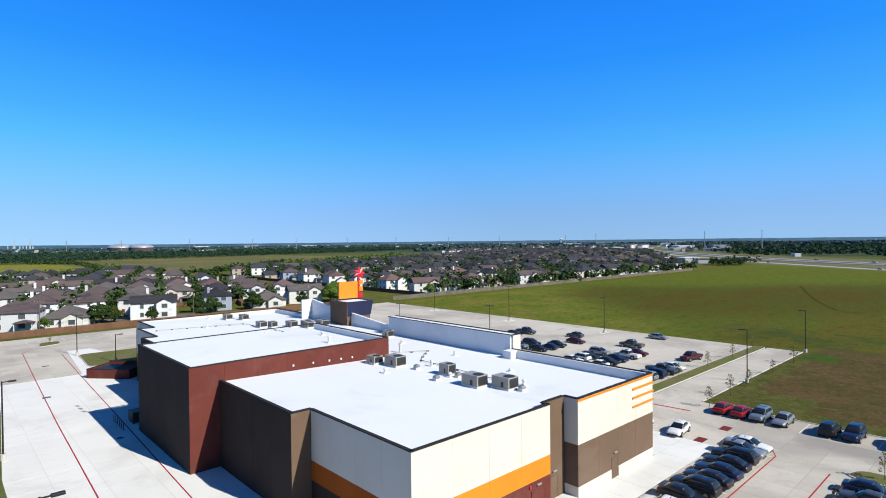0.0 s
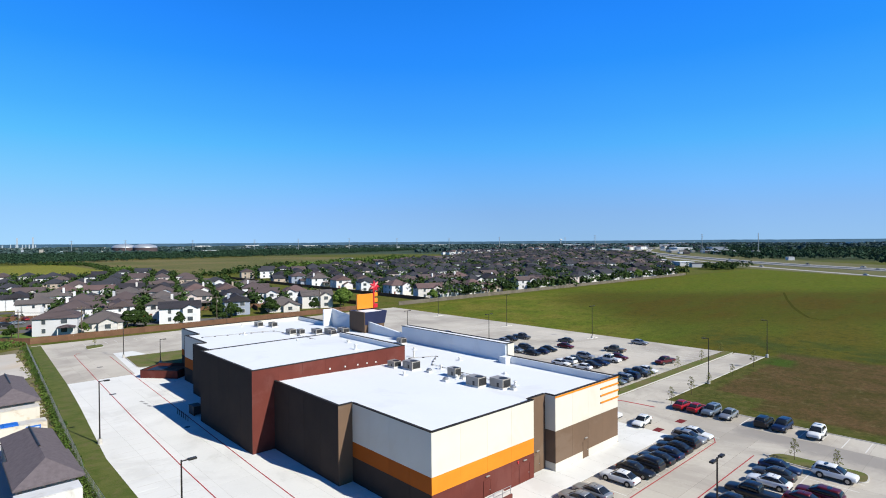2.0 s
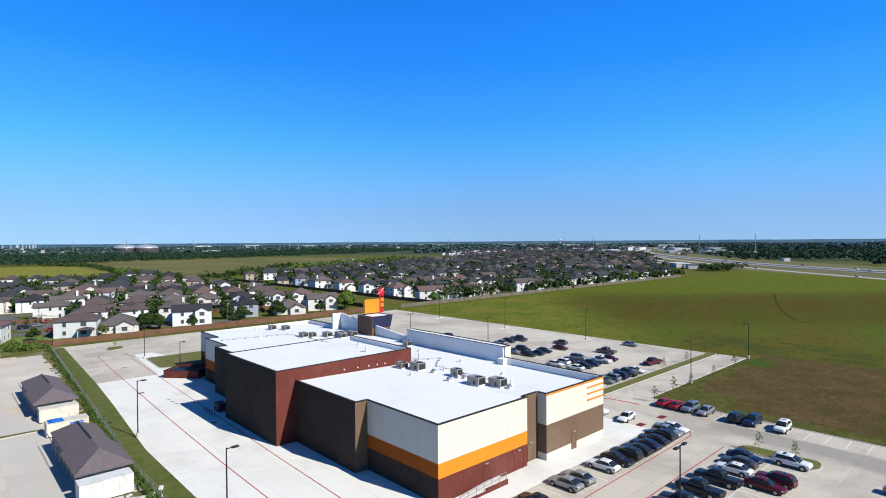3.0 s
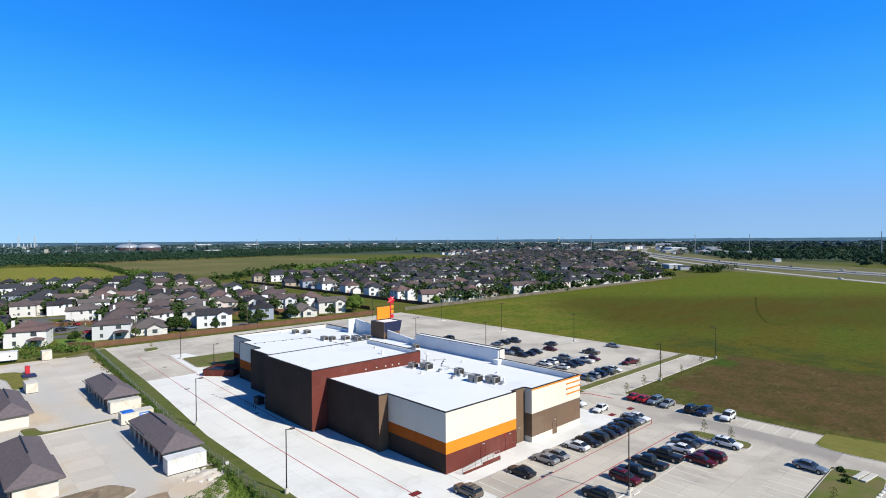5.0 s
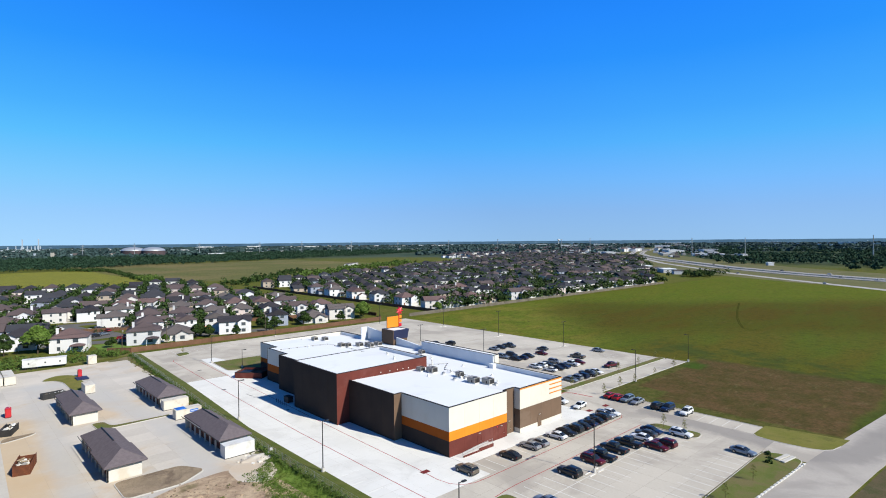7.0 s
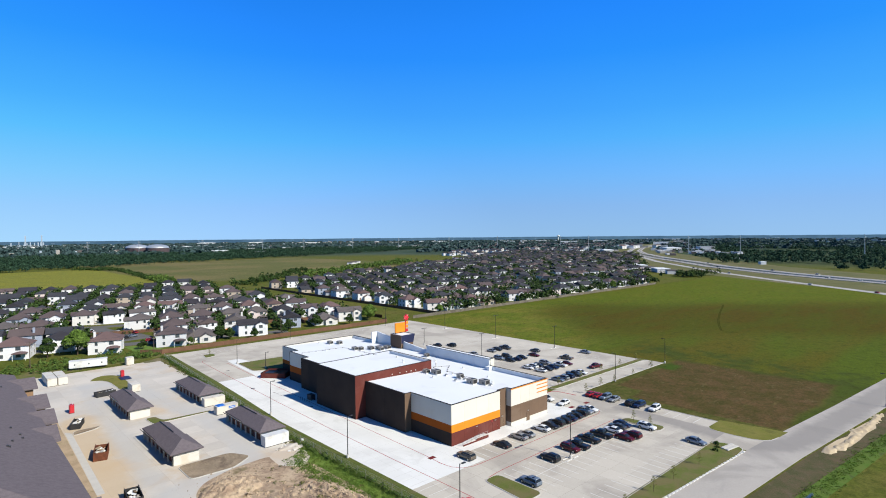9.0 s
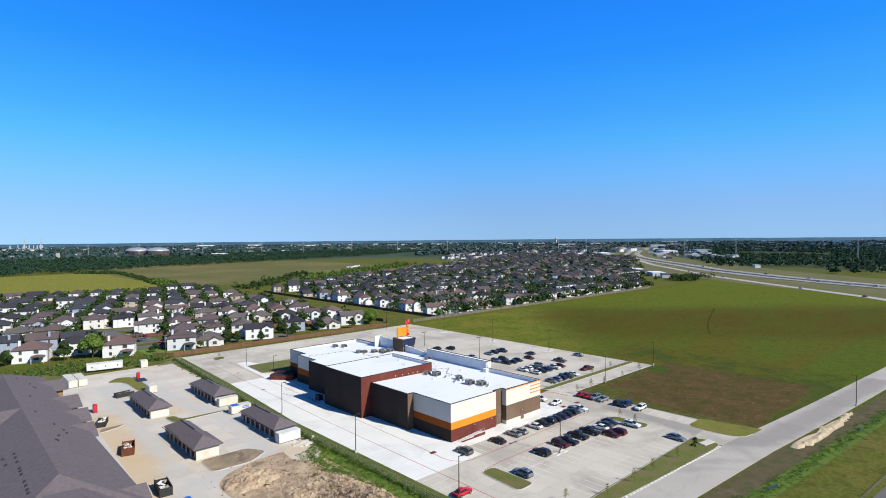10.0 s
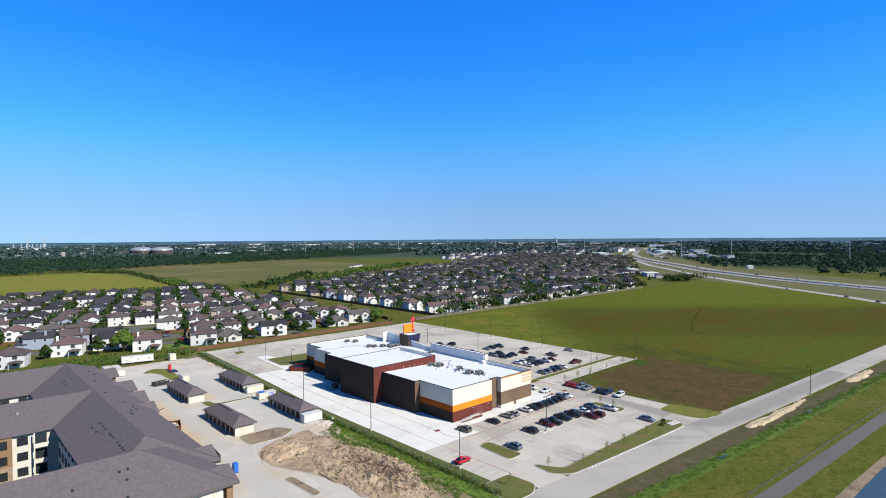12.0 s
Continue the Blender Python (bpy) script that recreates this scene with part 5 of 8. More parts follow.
# ---- lamp posts ----
def lamp_post(x, y, turn=0, heads=1, height=9.5):
    root = thing("street_lamp", "dark bronze lamp post with %s on a concrete base" % ("two flat heads" if heads == 2 else "one flat head"), "street lamp", "parking lot lamps", at=(x, y, 0.04), turn=turn)
    part("base", tube(bmesh.new(), (0, 0, 0), (0, 0, 0.8), 0.32, 0.30, n=12), M["curb"], root, "round concrete base")
    part("pole", tube(bmesh.new(), (0, 0, 0.78), (0, 0, height), 0.105, 0.075, n=8), M["metal_dark"], root)
    for s in ((1,) if heads == 1 else (1, -1)):
        part("arm", boxes((min(0, s * 0.7), max(0, s * 0.7), -0.04, 0.04, height - 0.16, height - 0.06)), M["metal_dark"], root)
        head = part("head", boxes((min(s * 0.6, s * 1.4), max(s * 0.6, s * 1.4), -0.2, 0.2, height - 0.2, height - 0.02), bevel=0.03), M["metal_dark"], root)
        part("lens", boxes((min(s * 0.7, s * 1.3), max(s * 0.7, s * 1.3), -0.14, 0.14, height - 0.215, height - 0.202)), M["lamp_white"], head)
    return root


for x, y, turn, heads in ((-21.3, 11.6, 0, 1), (-20.2, 52.2, 0, 1), (-21.4, -24.5, 0, 1), (-1.5, 120.6, 0, 1), (117.2, 3.6, 90, 1), (80.2, 3.4, 90, 1), (14.3, -23.4, 0, 2),
                          (110.2, 84.2, 0, 2), (110.4, 50, 0, 2), (111.6, 121.6, 0, 2), (74.5, 60, 0, 2), (95, 152, 0, 2), (39, 154.3, 0, 1), (109.4, -64.8, 90, 1)):
    lamp_post(x, y, turn, heads, 11.2 if (x, y) == (110.2, 84.2) else 10.0 if heads == 2 else 9.5)
lamp_post(75.6, 97, 0, 2, 7.6)
lamp_post(3.2, 105.5, 0, 1, 6.2)
for x, y in ((14.3, -23.4), (110.2, 84.2), (110.4, 50), (111.6, 121.6)):
    for k in range(4):
        ws = thing("wheel_stop", "white concrete wheel stop beside a lamp base", "wheel stop", "wheel stops", at=(x + (-1.3, 1.3, -1.3, 1.3)[k], y + (0.55, 0.55, -0.55, -0.55)[k], 0.055))
        part("bar", boxes((-0.9, 0.9, -0.08, 0.08, 0, 0.14), bevel=0.03), M["white_paint"], ws)


# ---- cars ----
def loft(bm, secs):
    """Joins rings of equal length and closes the ends."""
    rings = [[bm.verts.new(v) for v in s] for s in secs]
    n = len(rings[0])
    for a, b_ in zip(rings, rings[1:]):
        for i in range(n):
            bm.faces.new((a[i], a[(i + 1) % n], b_[(i + 1) % n], b_[i]))
    bm.faces.new(rings[0][::-1])
    bm.faces.new(rings[-1])
    return bm


def mirrored(x, half):
    return [(x, -y, z) for y, z in half] + [(x, y, z) for y, z in half[::-1]]


def body_ring(x, w, z0, z1):
    h = z1 - z0
    return mirrored(x, [(w * 0.82, z0), (w * 0.97, z0 + 0.18 * h), (w, z0 + 0.45 * h), (w * 0.985, z0 + 0.68 * h), (w * 0.93, z0 + 0.88 * h), (w * 0.80, z0 + 0.97 * h), (w * 0.42, z1 + 0.012)])


def cab_ring(x, w0, w1, z0, z1):
    return mirrored(x, [(w0, z0), (w0 * 0.55 + w1 * 0.45 + 0.015, z0 * 0.5 + z1 * 0.5), (w1 + 0.02, z0 * 0.14 + z1 * 0.86), (w1 - 0.05, z0 * 0.03 + z1 * 0.97), (w1 * 0.5, z1 + 0.012)])


def roof_ring(x, w0, w1, z0, z1):
    return mirrored(x, [(w1 + 0.03, z1 - 0.11), (w1 + 0.02, z1 - 0.05), (w1 - 0.05, z1 + 0.012), (w1 * 0.5, z1 + 0.035)])


def eased(rows, n=4):
    """Stations set between the given ones on a smooth line."""
    out = []
    for i in range(len(rows) - 1):
        p0, p1, p2, p3 = rows[max(i - 1, 0)], rows[i], rows[i + 1], rows[min(i + 2, len(rows) - 1)]
        for k in range(n):
            t = k / n
            out.append(tuple(0.5 * (2 * b + (c - a) * t + (2 * a - 5 * b + 4 * c - d) * t * t + (3 * b - a - 3 * c + d) * t ** 3) for a, b, c, d in zip(p0, p1, p2, p3)))
    return out + [rows[-1]]


CAR_SHAPES = {
    # body stations x, half width, low z, high z; cabin stations x, half width low and high, low z, high z; roof span; wheel places; wheel radius
    "sedan": ([(-2.38, 0.72, 0.42, 0.82), (-2.25, 0.84, 0.3, 0.98), (-1.5, 0.90, 0.24, 1.02), (0.2, 0.91, 0.22, 0.98), (1.2, 0.90, 0.24, 0.92), (2.1, 0.83, 0.3, 0.80), (2.38, 0.66, 0.4, 0.66)],
              [(-1.95, 0.70, 0.62, 0.99, 1.02), (-1.15, 0.78, 0.58, 0.99, 1.42), (0.15, 0.79, 0.60, 0.96, 1.44), (1.05, 0.76, 0.68, 0.91, 0.95)], (-1.2, 0.2, 1.42), (-1.42, 1.42), 0.33),
    "suv": ([(-2.36, 0.80, 0.45, 1.0), (-2.25, 0.90, 0.36, 1.12), (-1.4, 0.94, 0.3, 1.12), (0.3, 0.95, 0.3, 1.10), (1.3, 0.94, 0.3, 1.06), (2.15, 0.88, 0.36, 0.98), (2.36, 0.74, 0.45, 0.82)],
            [(-2.22, 0.82, 0.72, 1.10, 1.15), (-1.9, 0.84, 0.66, 1.08, 1.62), (0.1, 0.85, 0.66, 1.06, 1.66), (1.15, 0.80, 0.74, 1.05, 1.09)], (-1.98, 0.15, 1.73), (-1.42, 1.45), 0.37),
    "pickup": ([(-2.85, 0.86, 0.55, 1.05), (-2.8, 0.94, 0.48, 1.12), (-1.0, 0.96, 0.42, 1.12), (0.6, 0.97, 0.4, 1.14), (1.7, 0.96, 0.4, 1.12), (2.65, 0.92, 0.45, 1.04), (2.85, 0.80, 0.55, 0.92)],
               [(-0.95, 0.84, 0.74, 1.10, 1.14), (-0.75, 0.86, 0.70, 1.10, 1.80), (0.75, 0.86, 0.72, 1.12, 1.82), (1.55, 0.82, 0.76, 1.11, 1.14)], (-0.8, 0.8, 1.80), (-1.75, 1.8), 0.41),
}


def car_prototype(kind):
    body, cab, roof, axles, wr = CAR_SHAPES[kind]
    root = thing("car", "", "car")
    part("body", loft(bmesh.new(), [body_ring(*q) for q in eased(body, 3)]), PAINT["silver"], root, smooth=True)
    part("window", loft(bmesh.new(), [cab_ring(*q) for q in eased(cab, 2)]), M["car_glass"], root, "dark car glass", smooth=True)
    lower, upper = cab[1], cab[2]
    tops = [tuple(a + (b_ - a) * t for a, b_ in zip(lower, upper)) for t in (-0.04, 0.0, 0.2, 0.5, 0.8, 1.0, 1.05)]
    tops = [(x, w0, w1 - d * 0.08, z0, z1 + 0.03 * math.sin(math.pi * k / 6) - d * 0.05) for k, ((x, w0, w1, z0, z1), d) in enumerate(zip(tops, (1, 0, 0, 0, 0, 0, 1)))]
    part("roof_panel", loft(bmesh.new(), [roof_ring(*q) for q in tops]), PAINT["silver"], root, smooth=True)
    for s in (-1, 1):
        us, vs_ = (0.0, 0.075, 0.5, 0.55, 0.925, 1.0), (0.0, 0.5, 0.86, 0.95)
        b = bmesh.new()
        grid = []
        for u in us:
            low = [cab[0][q] + (cab[3][q] - cab[0][q]) * u for q in range(5)]
            top = [lower[q] + (upper[q] - lower[q]) * u for q in range(5)]
            w0, w1 = min(low[1], cab[1][1]) + 0.012, top[2] + 0.012
            ys = (w0 + 0.03 * math.sin(math.pi * u), w0 * 0.55 + w1 * 0.45 + 0.02, w1 + 0.022, w1 - 0.005)
            grid.append([b.verts.new((low[0] + (top[0] - low[0]) * v, s * y_, low[3] + (top[4] - low[3]) * v)) for v, y_ in zip(vs_, ys)])
        for k in range(5):
            for q in range(3):
                if q == 2 or k in (0, 2, 4):
                    b.faces.new((grid[k][q], grid[k + 1][q], grid[k + 1][q + 1], grid[k][q + 1]))
        part("pillar", b, PAINT["silver"], root)
        b = boxes((axles[0] + wr, axles[1] - wr, min(s * (body[3][1] - 0.1), s * (body[3][1] - 0.005)), max(s * (body[3][1] - 0.1), s * (body[3][1] - 0.005)), body[3][2], body[3][2] + 0.12), bevel=0.02)
        for x in axles:
            tube(b, (x, s * (body[3][1] - 0.2), wr * 1.06), (x, s * (body[3][1] - 0.0), wr * 1.06), wr * 1.2, n=16)
        part("lower_trim", b, M["black_metal"], root)
    if kind == "pickup":
        part("cargo_bed", boxes((-2.6, -1.1, -0.74, 0.74, 1.10, 1.128)), M["black_metal"], root)
    tyre_me = rim_me = None
    hw = body[3][1]
    for x in axles:
        for s in (-1, 1):
            if tyre_me is None:
                t1 = tube(bmesh.new(), (0, -0.11, 0), (0, 0.11, 0), wr, n=18)
                o = part("tyre", t1, M["rubber"], root)
                tyre_me = o.data
                r1 = tube(bmesh.new(), (0, -0.125, 0), (0, 0.125, 0), wr * 0.62, wr * 0.62, n=12)
                q = part("rim", r1, M["alloy"], o)
                rim_me = q.data
            else:
                o = part("tyre", tyre_me, None, root)
                part("rim", rim_me, None, o)
            o.matrix_basis = pose(x, s * (hw - 0.085), wr)
    fx, rx = body[-2][0], body[1][0]
    fz, rz = body[-2][3], body[1][3]
    for s in (-1, 1):
        part("headlight", boxes((fx - 0.06, fx + 0.13, min(s * 0.52, s * 0.80), max(s * 0.52, s * 0.80), fz - 0.22, fz - 0.08), bevel=0.02), M["lamp_white"], root)
        part("taillight", boxes((rx - 0.09, rx + 0.05, min(s * 0.55, s * 0.86), max(s * 0.55, s * 0.86), rz - 0.26, rz - 0.10), bevel=0.02), M["lamp_red"], root)
        part("mirror", boxes((cab[-1][0] - 0.35, cab[-1][0] - 0.2, min(s * (hw - 0.06), s * (hw + 0.13)), max(s * (hw - 0.06), s * (hw + 0.13)), cab[-1][3] + 0.02, cab[-1][3] + 0.16), bevel=0.02), PAINT["silver"], root)
    part("rear_bumper", boxes((body[0][0] - 0.04, body[0][0] + 0.12, -0.7, 0.7, 0.36, 0.52), bevel=0.03), M["black_metal"], root)
    part("front_bumper", boxes((body[-1][0] - 0.12, body[-1][0] + 0.04, -0.62, 0.62, 0.36, 0.52), bevel=0.03), M["black_metal"], root)
    return root


PROTO = {}
CAR_WORDS = {"sedan": "saloon car", "suv": "sport utility car", "pickup": "pickup truck"}
COLOUR_WORDS = {"white": "white", "black": "black", "grey": "dark grey", "silver": "silver", "red": "bright red", "scarlet": "scarlet", "maroon": "maroon", "blue": "dark blue", "slate": "slate blue", "brown": "brown-grey"}


def car(kind, colour, x, y, turn, where="parked on the concrete lot", z=0.062, group="parked cars"):
    m = pose(x, y, z, 0, 0, turn)
    if kind not in PROTO:
        PROTO[kind] = ob = car_prototype(kind)
        ob.matrix_basis = m
    else:
        ob = copy_thing(PROTO[kind], m)
    for c in ob.children:
        if c.name.split(".")[0] in ("body", "roof_panel", "pillar", "mirror"):
            c.material_slots[0].link = "OBJECT"
            c.material_slots[0].material = PAINT[colour]
    return tagged(ob, "%s %s %s" % (COLOUR_WORDS[colour], CAR_WORDS[kind], where), "car", group)


_r = random.Random(5)
for kind, colour, x, y in (("suv", "brown", -2.4, -7.2), ("sedan", "black", 8.6, -8.2), ("sedan", "silver", 15.4, -7.8), ("sedan", "silver", 18.1, -7.9), ("sedan", "white", 24.0, -8.1), ("sedan", "black", 27.4, -8.4),
                           ("suv", "black", 30.2, -8.3), ("sedan", "black", 33.0, -8.4), ("sedan", "blue", 35.8, -8.4), ("sedan", "black", 38.6, -8.3), ("suv", "black", 41.2, -8.2), ("suv", "silver", 43.7, -8.2), ("sedan", "white", 46.4, -8.1)):
    car(kind, colour, x, y, 90 + _r.uniform(-2, 2) + (180 if _r.random() < 0.15 else 0))
for kind, colour, x, y in (("suv", "black", 10.3, -20.8), ("suv", "maroon", 18.0, -20.8), ("pickup", "black", 20.9, -20.9), ("pickup", "black", 26.1, -20.6), ("pickup", "black", 31.0, -21.0), ("sedan", "white", 35.9, -21.2),
                           ("sedan", "grey", 38.8, -20.9), ("sedan", "blue", 41.5, -20.8), ("suv", "white", 44.0, -26.2), ("sedan", "red", 33.3, -26.0), ("suv", "maroon", 36.1, -26.4), ("suv", "slate", -2.2, -25.1), ("suv", "white", 45.7, 6.4)):
    car(kind, "maroon" if colour == "red" else colour, x, y, 90 + _r.uniform(-2, 2) + (180 if _r.random() < 0.4 else 0))
car("sedan", "scarlet", -18.2, -22.3, 4)
car("sedan", "white", 46.0, 0.4, 186)
car("sedan", "slate", 43.0, -39.0, 265)
for kind, colour, y in (("sedan", "red", -0.2), ("sedan", "red", -2.7), ("suv", "slate", -5.2), ("sedan", "silver", -8.0), ("suv", "black", -13.4), ("suv", "blue", -16.0), ("suv", "white", -20.6)):
    car(kind, colour, 59.6, y, (0 if colour in ("red", "black") else 180) + _r.uniform(-2, 2))
for kind, colour, x, y in (("sedan", "silver", 85.6, 64.8), ("sedan", "black", 89.6, 65.0), ("pickup", "grey", 94.4, 64.6), ("suv", "slate", 77.0, 52.8), ("suv", "black", 81.6, 52.7), ("sedan", "black", 77.4, 47.3), ("sedan", "blue", 80.6, 46.9),
                           ("sedan", "black", 84.6, 47.3), ("sedan", "grey", 98.9, 51.8), ("sedan", "maroon", 91.5, 46.6), ("pickup", "brown", 96.2, 34.2), ("sedan", "maroon", 88.5, 28.7), ("suv", "silver", 83.2, 34.8), ("suv", "white", 75.4, 34.9),
                           ("sedan", "black", 78.4, 34.6), ("sedan", "white", 72.6, 28.9), ("sedan", "black", 76.2, 28.6), ("sedan", "blue", 79.9, 28.7), ("pickup", "white", 84.5, 28.9), ("sedan", "white", 72.6, 34.8), ("suv", "silver", 69.5, 17.2),
                           ("sedan", "slate", 66.6, 17.0), ("suv", "blue", 72.4, 17.0), ("pickup", "grey", 76.3, 17.2), ("sedan", "white", 80.4, 17.0), ("sedan", "silver", 111.0, 34.8), ("suv", "black", 81.6, 85.2), ("sedan", "black", 77.4, 90.0), ("sedan", "silver", 75.6, 66.0)):
    car(kind, colour, x, y, 90 + _r.uniform(-2, 2) + (180 if _r.random() < 0.5 else 0))
car("pickup", "maroon", 91.8, 18.2, 170)
_cr = random.Random(31)
for line, z, count in (((FRONTAGE, 0.1, 7), (HIGHWAY[2:8], 0.52, 8))):
    for i in range(count):
        f = (i + _cr.uniform(0.1, 0.9)) / count * (len(line) - 1.01)
        (xa, ya), (xb, yb) = line[int(f)], line[int(f) + 1]
        f -= int(f)
        d = math.hypot(xb - xa, yb - ya)
        off = _cr.choice((-2.2, 2.2)) if z < 0.5 else _cr.choice((-12, -8, 13, 17))
        car(_cr.choice(("sedan", "suv", "pickup")), _cr.choice(("black", "white", "grey", "silver", "black", "red")), xa + (xb - xa) * f + (yb - ya) / d * off, ya + (yb - ya) * f - (xb - xa) / d * off,
            math.degrees(math.atan2(yb - ya, xb - xa)) + (0 if off > 0 else 180), "on the highway in the distance", z, "highway cars")
for n_, v in enumerate(STREETS):
    for k, u in enumerate((-95, -30, 22, 70, 118)):
        x, y = estate_spot(u + 7 * n_, v + 2.8)
        if in_estate(x, y) and y < 400 and (n_ + k) % 2 == 0:
            car(("suv", "sedan")[k % 2], ("white", "blue", "red", "slate", "silver")[k], x, y, ESTATE_TURN, "parked on a housing estate street", 0.055)


for kind, colour, x, y, turn in (("suv", "blue", -13, 238, 10), ("sedan", "red", -11.5, 228, 100), ("suv", "black", -19, 214, 20), ("sedan", "slate", -15, 217, 15), ("sedan", "white", -27, 250, 95)):
    car(kind, colour, x, y, turn, "parked on a housing estate street", 0.06)


# ---- trees and shrubs ----
def tree_prototype(seed, height, spread, leaf, n=520, size=0.5, name="tree"):
    rng = np.random.default_rng(seed)
    root = thing(name, "", "tree")
    b = bmesh.new()
    top = (rng.uniform(-0.2, 0.2), rng.uniform(-0.2, 0.2), height * 0.36)
    tube(b, (0, 0, -0.1), top, 0.045 * height * 0.55, 0.02 * height, n=7)
    lobes = []
    for k in range(7):
        a = 2 * math.pi * k / 6 + rng.uniform(-0.4, 0.4)
        rr = spread * (0.0 if k == 6 else rng.uniform(0.34, 0.55))
        zc = height * (rng.uniform(0.36, 0.60) if k < 6 else 0.72)
        c = (rr * math.cos(a), rr * math.sin(a), zc)
        tube(b, top, c, 0.013 * height, 0.005 * height, n=5)
        lobes.append((*c, spread * rng.uniform(0.36, 0.5), rng.uniform(0.75, 1.0)))
    part("trunk", b, M["bark"], root)
    vs, fs = leaves(rng, int(n * 4.2), size * 0.55, lobes)
    part("crown", mesh("crown", vs, fs, M[leaf]), None, root)
    return root


TREES = [(tree_prototype(11, 7.5, 3.0, "leaf", 560, 0.48), "dark green leafy garden tree"), (tree_prototype(12, 5.6, 2.5, "leaf", 430, 0.42), "small round dark green tree"), (tree_prototype(13, 8.6, 4.2, "leaf_bright", 1700, 0.42), "tall bright green leafy tree"),
         (tree_prototype(14, 6.4, 3.1, "leaf", 500, 0.5), "broad dark green tree"), (tree_prototype(15, 4.2, 1.8, "leaf_light", 330, 0.36), "small light green tree")]
_used = set()


def tree(k, x, y, s=1.0, label=None, group="garden trees"):
    proto, words = TREES[k]
    m = pose(x, y, 0, 0, 0, _r.uniform(0, 360))
    if k not in _used:
        _used.add(k)
        ob = proto
        ob.matrix_basis = m
    else:
        ob = copy_thing(proto, m)
    ob.scale = (s, s, s * _r.uniform(0.9, 1.12))
    return tagged(ob, label or words, "tree", group)


SAPLING = None
def sapling(x, y, s=1.0):
    global SAPLING
    m = pose(x, y, 0.17, 0, 0, _r.uniform(0, 360))
    if SAPLING is None:
        rng = np.random.default_rng(8)
        root = thing("young_tree", "thin young tree with sparse yellow-green leaves", "tree", "young trees")
        b = tube(bmesh.new(), (0, 0, -0.1), (0.05, 0, 3.2), 0.05, 0.015, n=6)
        lobes = []
        for k in range(9):
            a, z = k * 2.4, 1.2 + 0.26 * k
            r = 0.75 - 0.055 * k
            tube(b, (0.02, 0, z - 0.25), (r * math.cos(a), r * math.sin(a), z + 0.25), 0.02, 0.006, n=4)
            lobes.append((r * 0.8 * math.cos(a), r * 0.8 * math.sin(a), z + 0.2, 0.34, 1.0))
        part("trunk", b, M["bark"], root)
        vs, fs = leaves(rng, 170, 0.105, lobes)
        part("crown", mesh("crown", vs, fs, M["leaf_sapling"]), None, root)
        SAPLING = ob = root
        ob.matrix_basis = m
    else:
        ob = copy_thing(SAPLING, m)
    ob.scale = (s, s, s)
    return ob


for x in (61, 74, 87, 100, 112):
    sapling(x, 12.9, _r.uniform(0.65, 0.9))
for x in (60.5, 69, 77.5, 90, 103):
    sapling(x, 2.2, _r.uniform(0.65, 1.05))
for x, y in ((-19.6, -38.5), (-5.6, -38.6), (2.5, -43), (12, -43.8), (20, -44.0), (31, -44.6), (46.9, -21), (46.2, -26), (-3.8, 143.8)):
    sapling(x, y, _r.uniform(0.6, 0.85))


def clumps(name, label, cat, spots, n, size, mat, height, rad, seed):
    """Weeds or bushes: many leaf clumps round the spots, as one object."""
    rng = np.random.default_rng(seed)
    vs, fs = [], []
    for x, y, *base in spots:
        h = height * rng.uniform(0.5, 1.2)
        v, f = leaves(rng, n, size, [(x, y, (base[0] if base else 0.0) + h * 0.35, rad * rng.uniform(0.6, 1.2), h / rad * 0.75)])
        k = len(vs)
        vs += v
        fs += [tuple(i + k for i in q) for q in f]
    return tagged(new(name, mesh(name, vs, fs, M[mat])), label, cat, kind="stuff")


def fence_x(y):
    return -24.6 if y < 40 else -24.4 + (y - 40) * 0.05


_g = np.random.default_rng(21)
clumps("weeds", "dark green weeds grown through the wire fence", "weeds", [(fence_x(y) - 0.3 + _g.normal() * 0.4, y) for y in np.arange(-40, 156, 0.45)], 34, 0.13, "leaf_light", 1.25, 0.6, 31)
clumps("weeds", "tall weeds on waste ground behind the fence", "weeds", [(-24.9 - _g.uniform(0, 1) * np.interp(y, (-42, -30, -14, 2, 13, 21, 24), (10, 9, 5.4, 4.8, 7, 4.6, 1.5)), y) for y in _g.uniform(-42, 24, 1000)], 30, 0.075, "weeds", 0.55, 0.6, 32)
clumps("weeds", "rough grass tufts behind the fence", "weeds", [(fence_x(y) - 0.3 - 2.4 * _g.uniform(0, 1) ** 2, y) for y in _g.uniform(24, 150, 260)], 9, 0.2, "grass", 0.35, 0.55, 33)
def on_mound(x, y):
    return x, y, max(0.0, heap_height(-37.5, -11, 9.5, 20, 1.15, 1.3, x, y))


